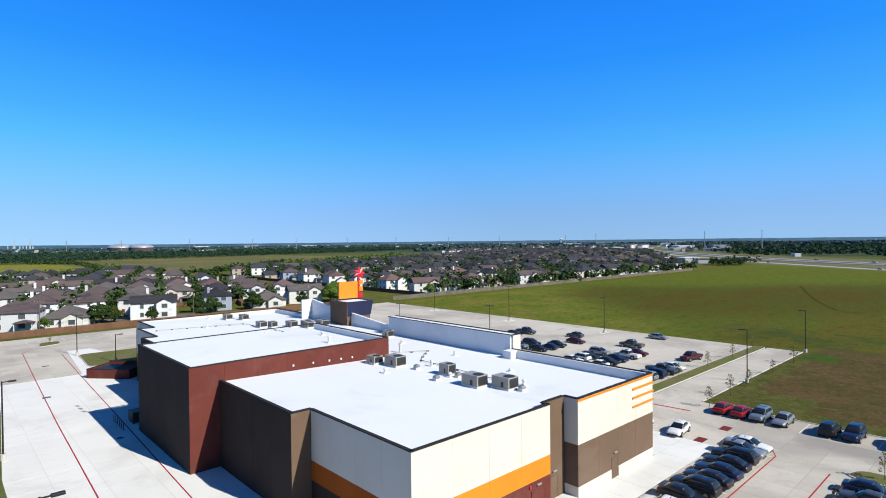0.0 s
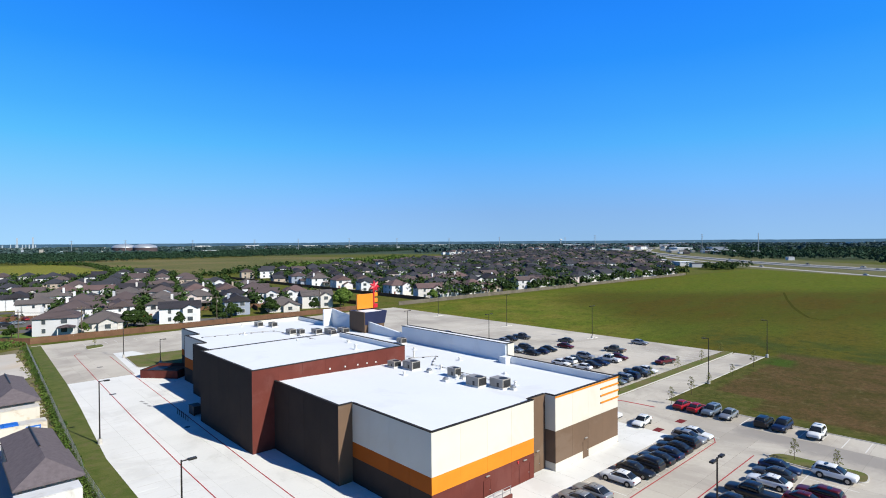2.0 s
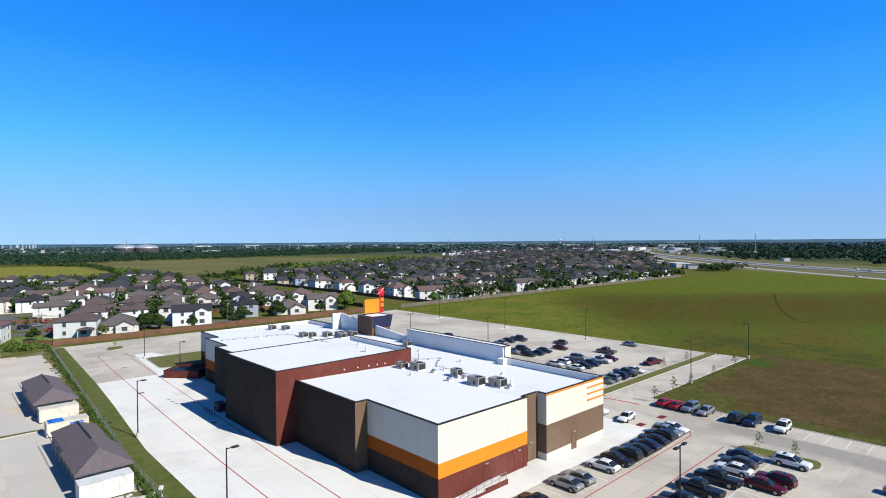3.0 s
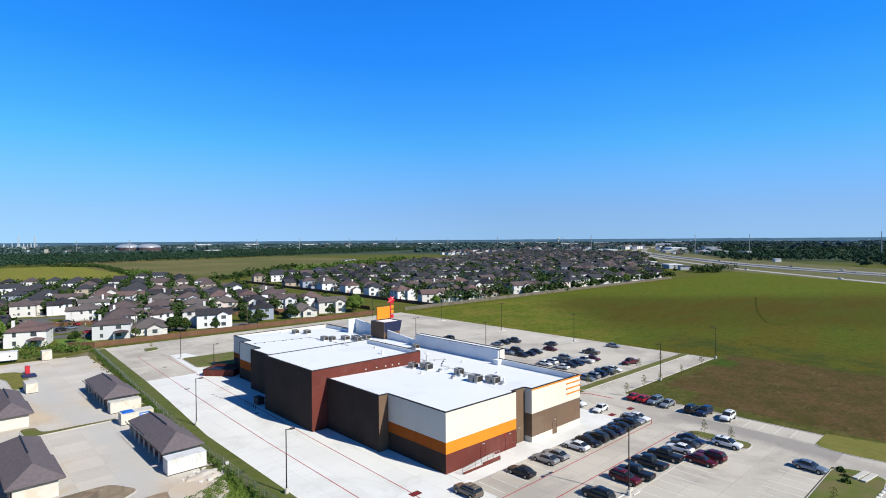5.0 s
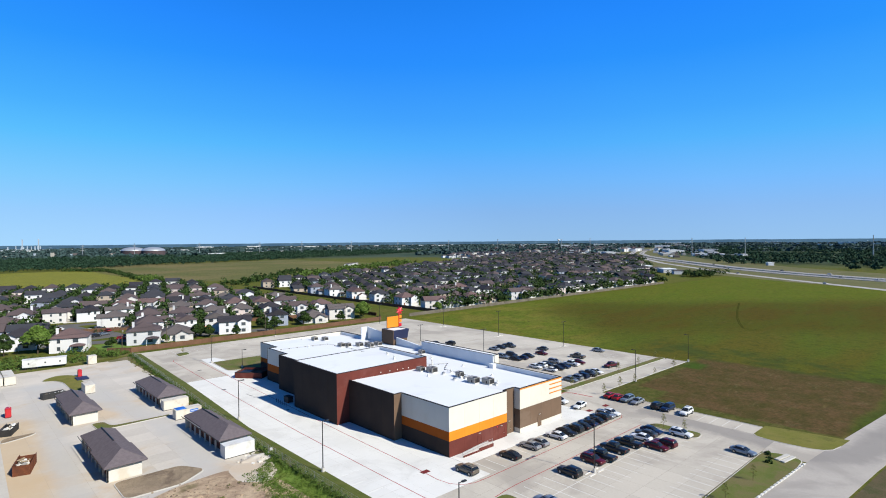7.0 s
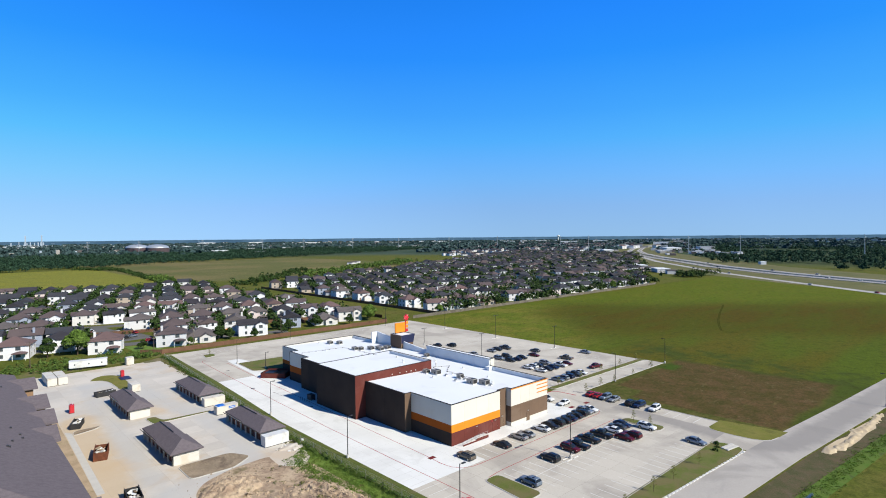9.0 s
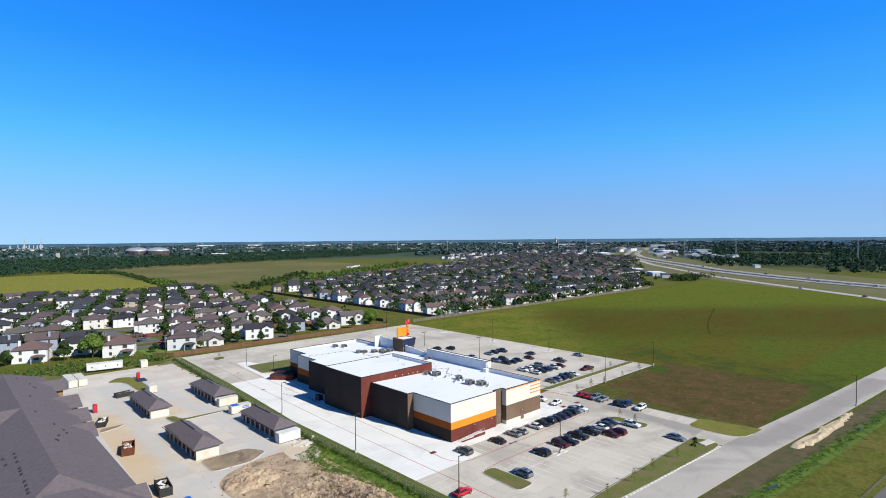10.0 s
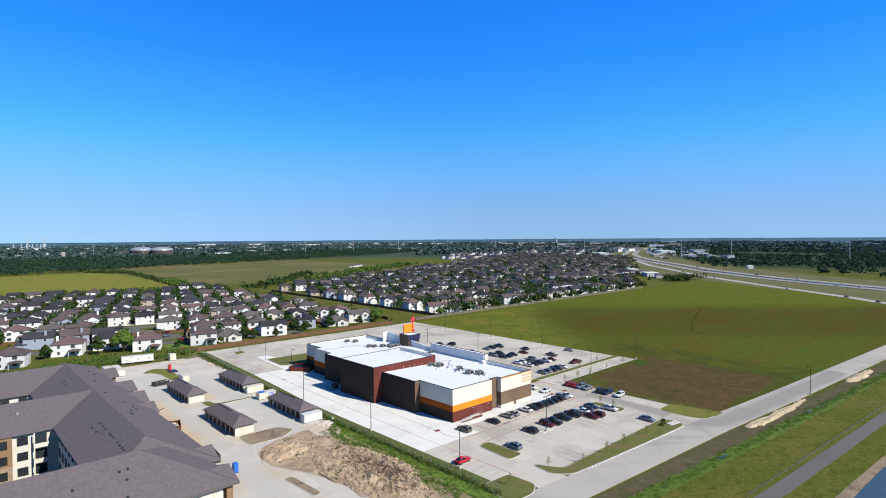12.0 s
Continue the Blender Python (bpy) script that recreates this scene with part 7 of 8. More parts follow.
def board_fence(name, label, runs, mat, h=1.85):
    root = thing(name, label, "fence", kind="structure")
    pm = board_panel(mat, h)
    for (x0, y0), (x1, y1) in runs:
        length = math.hypot(x1 - x0, y1 - y0)
        n = max(1, round(length / 2.4))
        ang = math.degrees(math.atan2(y1 - y0, x1 - x0))
        for i in range(n):
            x, y = x0 + (x1 - x0) * i / n, y0 + (y1 - y0) * i / n
            part("panel", pm, None, root, m=pose(x, y, 0.0, 0, 0, ang))
    return root


board_fence("wooden_fence", "brown wooden board fence along the housing estate", [((-17, 162.3), (104, 162.8)), ((-17, 162.3), (-24, 168))], "fence_wood", 2.0)
board_fence("wooden_fence", "weathered wooden board fence between field and houses", [((124, 163), (436, 163)), ((104, 162.8), (112, 175))], "fence_grey", 1.9)
board_fence("wooden_fence", "dark wooden fence along a grass strip", [((112, 178), (112, 430)), ((146, 166), (146, 420))], "fence_wood", 1.9)

wire = thing("wire_fence", "wire mesh fence on thin steel posts", "fence", kind="structure")
pm = tube(bmesh.new(), (0, 0, 0), (0, 0, 1.9), 0.035, n=6)
pmesh = bpy.data.meshes.new("post")
pm.to_mesh(pmesh)
pm.free()
pmesh.materials.append(M["galvanised"])
ys = list(np.arange(-42, 156, 3.0))
for y in ys:
    part("post", pmesh, None, wire, m=pose(fence_x(y), float(y), 0))
b = bmesh.new()
for y in ys[:-1]:
    for z in (0.15, 1.0, 1.85):
        tube(b, (fence_x(y), y, z), (fence_x(y + 3), y + 3, z), 0.014, n=4)
    for k in range(10):
        a, c = y + 0.3 * k, y + 0.3 * k + 0.3
        tube(b, (fence_x(a), a, 0.1), (fence_x(c), c, 1.85), 0.006, n=3)
        tube(b, (fence_x(a), a, 1.85), (fence_x(c), c, 0.1), 0.006, n=3)
part("wire", b, M["galvanised"], wire)


def utility_pole(x, y, h=10.5, turn=0):
    root = thing("utility_pole", "weathered wooden utility pole with a crossarm", "utility pole", "utility poles", at=(x, y, 0), turn=turn)
    part("pole", tube(bmesh.new(), (0, 0, -0.1), (0, 0, h), 0.16, 0.1, n=8), M["pole_wood"], root)
    part("crossarm", boxes((-1.2, 1.2, -0.06, 0.06, h - 0.9, h - 0.76)), M["pole_wood"], root)
    for s in (-1.05, -0.4, 0.4, 1.05):
        part("insulator", tube(bmesh.new(), (s, 0, h - 0.76), (s, 0, h - 0.56), 0.05, n=6), M["metal_grey"], root)
    part("transformer", tube(bmesh.new(), (0.32, 0, h - 2.6), (0.32, 0, h - 1.7), 0.22, n=10), M["metal_grey"], root)


for x, y in ((-3.5, 164), (-19.5, 165), (-62, 170), (40, 166.5), (84, 167)):
    utility_pole(x, y)
b = bmesh.new()
for z in (9.85, 9.6, 8.2):
    for x0, x1 in ((-62, -19.5), (-19.5, -3.5), (-3.5, 40), (40, 84)):
        for k in range(6):
            t0, t1 = k / 6, (k + 1) / 6
            tube(b, (x0 + (x1 - x0) * t0, 166, z - 0.9 * 4 * t0 * (1 - t0)), (x0 + (x1 - x0) * t1, 166, z - 0.9 * 4 * t1 * (1 - t1)), 0.03, n=3)
lines = tagged(part("overhead_line", b, M["black_metal"]), "thin black overhead lines between utility poles", "cable")


# ---- houses ----
def window_mesh(w, h):
    """A window facing -y: a white frame with the glass pane set into it, as one piece."""
    a, b_, d, e = w / 2 + 0.09, w / 2, -0.07, -0.03
    out = [(-a, -0.09), (a, -0.09), (a, h + 0.09), (-a, h + 0.09)]
    inn = [(-b_, 0.0), (b_, 0.0), (b_, h), (-b_, h)]
    vs = [(x, 0, z) for x, z in out] + [(x, d, z) for x, z in out] + [(x, d, z) for x, z in inn] + [(x, e, z) for x, z in inn]
    fs, idx = [], []
    for i in range(4):
        j = (i + 1) % 4
        fs += [(i, j, 4 + j, 4 + i), (4 + i, 4 + j, 8 + j, 8 + i), (8 + i, 8 + j, 12 + j, 12 + i)]
        idx += [0, 0, 0]
    fs.append((12, 13, 14, 15))
    idx.append(1)
    return mesh("window", vs, fs, M["trim_white"], M["house_glass"], index=idx)


WIN = {k: window_mesh(*k) for k in ((1.1, 1.5), (1.8, 1.5), (0.9, 1.2))}


def gable_wall(x0, x1, y0, y1, h, rise):
    """A wing with pointed ends facing along y."""
    b = bmesh.new()
    xm = (x0 + x1) / 2
    ends = [[b.verts.new((x, y, z)) for x, z in ((x0, 0), (x1, 0), (x1, h), (xm, h + rise), (x0, h))] for y in (y0, y1)]
    b.faces.new(ends[0])
    b.faces.new(ends[1][::-1])
    for i in range(5):
        b.faces.new((ends[0][i], ends[0][(i + 1) % 5], ends[1][(i + 1) % 5], ends[1][i]))
    return b


def gable_roof(x0, x1, y0, y1, h, rise, over=0.4, thick=0.18):
    """Two sloping slabs over such a wing."""
    b = bmesh.new()
    xm, k = (x0 + x1) / 2, rise / ((x1 - x0) / 2)
    prof = [(x0 - over, h - over * k), (xm, h + rise), (x1 + over, h - over * k)]
    prof += [(x, z + thick) for x, z in prof[::-1]]
    ends = [[b.verts.new((x, y, z)) for x, z in prof] for y in (y0 - over, y1 + over)]
    b.faces.new(ends[0])
    b.faces.new(ends[1][::-1])
    for i in range(6):
        b.faces.new((ends[0][i], ends[0][(i + 1) % 6], ends[1][(i + 1) % 6], ends[1][i]))
    return b


def house_prototype(W, D, storeys, gable, wing, chimney, patio, rear=None):
    root = thing("house", "", "house")
    H = 2.75 * storeys + 0.1
    b = boxes((-W / 2, W / 2, -D / 2, D / 2, 0, H))
    rise = min(W, D) * 0.27
    along_x = W >= D
    if gable:
        if along_x:
            for x0, x1 in ((-W / 2, -W / 2 + 0.2), (W / 2 - 0.2, W / 2)):
                a = [b.verts.new((x, y, z)) for x in (x0, x1) for y, z in ((-D / 2, H), (D / 2, H), (0, H + rise * 0.95))]
                for f in ((0, 1, 2), (3, 5, 4), (0, 3, 4, 1), (1, 4, 5, 2), (2, 5, 3, 0)):
                    b.faces.new([a[i] for i in f])
        else:
            for y0, y1 in ((-D / 2, -D / 2 + 0.2), (D / 2 - 0.2, D / 2)):
                a = [b.verts.new((x, y, z)) for y in (y0, y1) for x, z in ((-W / 2, H), (W / 2, H), (0, H + rise * 0.95))]
                for f in ((0, 1, 2), (3, 5, 4), (0, 3, 4, 1), (1, 4, 5, 2), (2, 5, 3, 0)):
                    b.faces.new([a[i] for i in f])
    part("wall", b, WALLS[0], root)
    part("roof", hip_roof(bmesh.new(), -W / 2, W / 2, -D / 2, D / 2, H + 0.16, rise, 0.5, 0.2, gable), ROOFS[0], root)
    wx0, wx1, wd, wh = wing
    part("garage_wall", gable_wall(wx0, wx1, -D / 2 - wd, -D / 2 + 0.3, wh, (wx1 - wx0) * 0.28), WALLS[0], root)
    part("garage_roof", gable_roof(wx0, wx1, -D / 2 - wd, -D / 2 + (1.5 if wh < 4 else D * 0.5), wh, (wx1 - wx0) * 0.28), ROOFS[0], root)
    if rear:
        rx0, rx1, ry = rear
        part("gable_wall", gable_wall(rx0, rx1, D / 2 - 0.5, D / 2 + ry, H, (rx1 - rx0) * 0.27), WALLS[0], root)
        part("gable_roof", gable_roof(rx0, rx1, 0.5, D / 2 + ry, H, (rx1 - rx0) * 0.27), ROOFS[0], root)
        for z in ((0.9, 3.8) if storeys == 2 else (0.9,)):
            part("window", WIN[(1.8, 1.5)], None, root, m=pose((rx0 + rx1) / 2, D / 2 + ry, z, 0, 0, 180))
    gx = (wx0 + wx1) / 2
    part("garage_door", boxes((gx - 2.3, gx + 2.3, -D / 2 - wd - 0.05, -D / 2 - wd - 0.004, 0.02, 2.2)), M["garage_white"], root)
    part("front_door", boxes((-W / 2 + 1.4, -W / 2 + 2.4, -D / 2 - 0.05, -D / 2 - 0.004, 0.1, 2.2)), M["brick_red"], root)
    part("driveway", boxes((wx0 + 0.3, wx1 - 0.3, -D / 2 - wd - 6.0, -D / 2 - wd - 0.06, 0.0, 0.05)), M["curb"], root)
    zs = [0.9] if storeys == 1 else [0.9, 3.8]
    for z in zs:
        part("window", WIN[(1.8, 1.5)], None, root, m=pose(-W * 0.2, D / 2, z, 0, 0, 180))
        part("window", WIN[(1.1, 1.5)], None, root, m=pose(W * 0.25, D / 2, z, 0, 0, 180))
        part("window", WIN[(0.9, 1.2)], None, root, m=pose(-W / 2, D * 0.15, z, 0, 0, -90))
        part("window", WIN[(1.1, 1.5)], None, root, m=pose(-W / 2, -D * 0.25, z, 0, 0, -90))
        part("window", WIN[(1.1, 1.5)], None, root, m=pose(W / 2, D * 0.24, z, 0, 0, 90))
        if z > 3:
            part("window", WIN[(1.8, 1.5)], None, root, m=pose(-W * 0.22, -D / 2, z, 0, 0, 0))
            part("window", WIN[(0.9, 1.2)], None, root, m=pose(W / 2, -D * 0.1, z, 0, 0, 90))
    if chimney:
        part("chimney", boxes((W * 0.28, W * 0.28 + 0.9, D * 0.2, D * 0.2 + 0.9, H - 1, H + rise + 0.7)), WALLS[0], root)
    if patio:
        part("patio_roof", hip_roof(bmesh.new(), -W / 2 + 0.5, -W / 2 + 5.2, D / 2 - 1, D / 2 + 3.4, 2.9, 0.7, 0.2, 0.15), ROOFS[0], root)
        for x in (-W / 2 + 0.6, -W / 2 + 5.0):
            part("patio_post", boxes((x - 0.1, x + 0.1, D / 2 + 3.1, D / 2 + 3.3, 0, 2.75)), M["trim_white"], root)
    return root


HOUSES = [house_prototype(11.5, 10.5, 2, False, (0.2, 5.75, 2.0, 5.5), False, True, (0.6, 5.4, 1.0)), house_prototype(10.0, 12.5, 2, True, (-0.6, 5.0, 3.0, 3.0), True, False), house_prototype(13.0, 14.0, 1, False, (0.6, 6.5, 3.6, 2.8), False, False, (-5.0, 0.6, 1.6)),
          house_prototype(12.5, 11.5, 2, False, (0.4, 6.25, 2.4, 5.6), True, True), house_prototype(14.0, 8.5, 2, True, (1.2, 7.0, 2.2, 5.3), False, False, (-6.0, -1.0, 1.4))]
_house_used = set()
WALL_WORDS = ["white", "cream", "light grey", "pinkish", "cream", "blue-grey", "tan", "white"]
ROOF_WORDS = ["dark brown", "charcoal", "reddish brown", "taupe", "slate grey", "brown"]
HW = random.Random(17)


def house(x, y, turn, k=None, w=None, r=None):
    k = HW.choice((0, 0, 1, 2, 3, 4)) if k is None else k
    w = HW.choice((0, 0, 1, 2, 3, 4, 4, 5, 6, 7, 7)) if w is None else w
    r = HW.randrange(6) if r is None else r
    m = pose(x, y, 0, 0, 0, turn)
    if k not in _house_used:
        _house_used.add(k)
        ob = HOUSES[k]
        ob.matrix_basis = m
    else:
        ob = copy_thing(HOUSES[k], m)
    for c in ob.children:
        n = c.name.split(".")[0]
        if n in ("wall", "garage_wall", "gable_wall", "gable_roof", "chimney", "roof", "garage_roof", "patio_roof"):
            c.material_slots[0].link = "OBJECT"
            c.material_slots[0].material = ROOFS[r] if n.endswith("roof") else WALLS[w]
    tagged(ob, "%s-storey %s house with a %s shingled roof" % ("one" if k == 2 else "two", WALL_WORDS[w], ROOF_WORDS[r]), "house", "estate houses")
    return ob


def in_b(x, y):
    low = 172 if x < 430 else 172 + 0.55 * (x - 430)
    return 152 < x < 1150 and low < y < 425 + 0.50 * (x - 150)


NEAR = [(-87, 187, 162, 0, 2, 0), (-64, 200, 162, 3, 0, 2), (-47, 204, 162, 0, 7, 1), (-33, 186, 162, 3, 4, 2), (-7, 182.5, 162, 3, 2, 0), (6.5, 183.5, 162, 2, 1, 3), (31.5, 181, 162, 4, 7, 1), (57, 190, 162, 1, 5, 1), (76, 186, 162, 2, 1, 3), (93, 186, 162, 4, 1, 3)]
for row in NEAR:
    house(*row)
spots_a, spots_b = [], []
for v in STREETS:
    for side in (-1, 1):
        for i in range(-26, 27):
            x, y = estate_spot(15.2 * i + HW.uniform(-0.8, 0.8), v + side * 17.5 + HW.uniform(-1.0, 1.0))
            if not in_estate(x, y) or y < 186 or HW.random() < 0.04 or any(math.hypot(x - q[0], y - q[1]) < 16.5 for q in NEAR) or math.hypot(x + 17, y - 226) < 15 or math.hypot(x + 27, y - 254) < 12:
                continue
            spots_a.append((x, y, 0 if side > 0 else 180))
for k in range(15):
    sy = 194 + 58 * k
    for side in (-1, 1):
        for i in range(72):
            x = 158 + 15.6 * i + HW.uniform(-1, 1)
            y = sy + side * 15 + HW.uniform(-1.2, 1.2)
            if in_b(x, y) and HW.random() > 0.05:
                spots_b.append((x, y, 0 if side > 0 else 180))
spots_a.sort(key=lambda s: math.hypot(s[0], s[1] + 60))
spots_b.sort(key=lambda s: math.hypot(s[0] - 0, s[1] - 0))
N_A, N_B = 76, 24
for s in spots_a[:N_A] + spots_b[:N_B]:
    house(s[0], s[1], s[2] + ESTATE_TURN + HW.uniform(-10, 10) + HW.choice((0, 0, 0, 90, -90)))


def hwy_dist(x, y):
    best = 1e9
    for (x0, y0), (x1, y1) in zip(HIGHWAY, HIGHWAY[1:]):
        dx, dy = x1 - x0, y1 - y0
        t = max(0.0, min(1.0, ((x - x0) * dx + (y - y0) * dy) / (dx * dx + dy * dy)))
        best = min(best, math.hypot(x - x0 - t * dx, y - y0 - t * dy))
    return best


def far_houses(name, spots):
    """Houses too far to pick apart: walls, hipped roofs, side wings and window openings joined into one mesh."""
    vs, fs, idx = [], [], []
    def quad_box(x, y, c, s, x0, x1, y0, y1, z0, z1, mi):
        k = len(vs)
        for z in (z0, z1):
            for px, py in ((x0, y0), (x1, y0), (x1, y1), (x0, y1)):
                vs.append((x + px * c - py * s, y + px * s + py * c, z))
        for f in ((4, 5, 6, 7), (0, 1, 5, 4), (1, 2, 6, 5), (2, 3, 7, 6), (3, 0, 4, 7)):
            fs.append(tuple(k + q for q in f))
            idx.append(mi)
    def roof_(x, y, c, s, W, D, z, rise, mi):
        k = len(vs)
        o = 0.5
        inset = min(W, D) / 2 + o if HW.random() < 0.55 else 0.0
        pts = [(-W / 2 - o, -D / 2 - o, z), (W / 2 + o, -D / 2 - o, z), (W / 2 + o, D / 2 + o, z), (-W / 2 - o, D / 2 + o, z)]
        if W >= D:
            pts += [(-W / 2 - o + inset, 0, z + rise), (W / 2 + o - inset, 0, z + rise)]
            f4 = ((0, 1, 5, 4), (1, 2, 5), (2, 3, 4, 5), (3, 0, 4))
        else:
            pts += [(0, -D / 2 - o + inset, z + rise), (0, D / 2 + o - inset, z + rise)]
            f4 = ((0, 1, 4), (1, 2, 5, 4), (2, 3, 5), (3, 0, 4, 5))
        for px, py, pz in pts:
            vs.append((x + px * c - py * s, y + px * s + py * c, pz))
        for f in f4:
            fs.append(tuple(k + q for q in f))
            idx.append(mi)
    for x, y, turn in spots:
        a = radians(turn + ESTATE_TURN + HW.uniform(-4, 4))
        c, s = math.cos(a), math.sin(a)
        W, D, st = HW.uniform(9.5, 12.5), HW.uniform(9.5, 12.5), 2 if HW.random() < 0.7 else 1
        H = 2.9 * st
        w, r = HW.choice((0, 0, 1, 2, 3, 4, 4, 5, 6, 7, 7)), 8 + HW.choice((0, 1, 1, 1, 4, 4, 4, 5))
        quad_box(x, y, c, s, -W / 2, W / 2, -D / 2, D / 2, 0, H, w)
        roof_(x, y, c, s, W, D, H + 0.1, min(W, D) * 0.27, r)
        gx, gy = x + (W * 0.22) * c + (D / 2 + 1.4) * s, y + (W * 0.22) * s - (D / 2 + 1.4) * c
        quad_box(gx, gy, c, s, -2.8, 2.8, -1.9, 1.9, 0, 2.8, w)
        roof_(gx, gy, c, s, 5.6, 4.6, 2.9, 1.3, r)
        for fl in range(st):
            for px in (-W * 0.25, W * 0.2):
                quad_box(x, y, c, s, px - 0.7, px + 0.7, D / 2 - 0.05, D / 2 + 0.05, 0.9 + 2.9 * fl, 2.4 + 2.9 * fl, 14)
                quad_box(x, y, c, s, px - 0.7, px + 0.7, -D / 2 - 0.05, -D / 2 + 0.05, 0.9 + 2.9 * fl, 2.4 + 2.9 * fl, 14)
            quad_box(x, y, c, s, -W / 2 - 0.05, -W / 2 + 0.05, -0.6, 0.6, 0.9 + 2.9 * fl, 2.4 + 2.9 * fl, 14)
    ob = new(name, mesh(name, vs, fs, *WALLS, *ROOFS, M["house_glass"], index=idx))
    return tagged(ob, "distant estate houses with dark hipped roofs", "houses", kind="stuff")


far_houses("distant_houses", spots_a[N_A:] + spots_b[N_B:])
spots_c = []
while len(spots_c) < 620:
    x, y = HW.uniform(820, 2300), HW.uniform(500, 1750)
    if hwy_dist(x, y) < 140 or in_b(x, y) or y < 0.56 * x - 40 or y > 0.78 * x + 260:
        continue
    spots_c.append((x, y, HW.choice((0, 90, 180))))
far_houses("far_suburb", spots_c)

# board fences between the gardens, and shrubs along them
vs, fs = [], []
def garden_run(x0, y0, x1, y1, h):
    length = math.hypot(x1 - x0, y1 - y0)
    n = max(1, round(length / 2.4))
    ux, uy = (x1 - x0) / length, (y1 - y0) / length
    for i in range(n):
        a, c = length * i / n + 0.05, length * (i + 1) / n - 0.05
        k = len(vs)
        for z in (0.0, h):
            for t, o in ((a, -0.04), (c, -0.04), (c, 0.04), (a, 0.04)):
                vs.append((x0 + ux * t - uy * o, y0 + uy * t + ux * o, z))
        fs.extend(tuple(k + q for q in f) for f in ((4, 5, 6, 7), (0, 1, 5, 4), (1, 2, 6, 5), (2, 3, 7, 6), (3, 0, 4, 7)))


shrubs = []
for v in STREETS:
    for i in range(-26, 27):
        u = 15.2 * i + 7.6
        p, q = estate_spot(u, v + 33), estate_spot(u + 15.2, v + 33)
        if in_estate(*p) and in_estate(*q):
            garden_run(*p, *q, 1.8)
            for side in (20, 46):
                garden_run(*estate_spot(u, v + min(side, 33)), *estate_spot(u, v + max(side, 33)), 1.75)
            for _ in range(4):
                shrubs.append(estate_spot(u + HW.uniform(0, 15), v + 33 + HW.choice((-1, 1)) * HW.uniform(1, 7)))
tagged(new("garden_fences", mesh("garden_fences", vs, fs, M["fence_wood"])), "brown board fences between the gardens", "fences", kind="stuff")
clumps("shrubs", "dark green garden shrubs along the board fences", "shrubs", shrubs, 42, 0.26, "leaf", 2.4, 1.2, 71)

def aside(x, y, dx, dy):
    c, q = math.cos(radians(ESTATE_TURN)), math.sin(radians(ESTATE_TURN))
    return x + dx * c - dy * q, y + dx * q + dy * c


# garden trees
k = 0
for (x, y, turn) in spots_a[:N_A] + spots_b[:N_B]:
    back = 1 if turn == 0 else -1
    p = HW.random()
    if p < 0.85 and k < 130:
        tree(HW.choice((0, 1, 1, 3, 3, 4)), *aside(x, y, 7.4 + HW.uniform(-0.6, 0.6), back * HW.uniform(-9, 11)), HW.uniform(0.75, 1.2))
        k += 1
can = thing("canopy", "orange fabric garden canopy on thin posts", "canopy", at=(21.0, 187.5, 0), turn=ESTATE_TURN)
part("fabric", hip_roof(bmesh.new(), -2.2, 2.2, -1.8, 1.8, 2.5, 0.9, 0.1, 0.1), M["sign_orange"], can)
for px in (-2.0, 2.0):
    for py in (-1.6, 1.6):
        part("post", tube(bmesh.new(), (px, py, 0), (px, py, 2.5), 0.04, n=6), M["galvanised"], can)
for x, y, kk, s in ((12.6, 177.5, 0, 1.0), (15.6, 181.5, 3, 1.1), (18.0, 176.5, 3, 0.9), (46.9, 185, 0, 1.1), (49.8, 177.5, 3, 0.95), (53, 181, 1, 1.1), (66, 178, 0, 1.1), (69.5, 181, 3, 1.0), (-1.2, 174.5, 4, 1.0)):
    tree(kk, x, y, s)
for x, y, kk, s in ((-43.8, 186.5, 2, 1.5), (-54, 189, 0, 1.2), (-20, 180, 1, 1.0), (-74, 194, 3, 1.0), (28, 171, 1, 1.0), (100, 176, 2, 1.0), (105, 181, 2, 1.1), (84, 171, 0, 0.9), (43, 171, 1, 1.1),
                     (150, 168, 2, 0.8), (176, 170, 3, 1), (236, 170, 3, 1), (268, 169, 0, 1), (291, 171, 3, 1.1), (330, 170, 0, 1), (368, 171, 2, 0.9)):
    tree(kk, x, y, s)


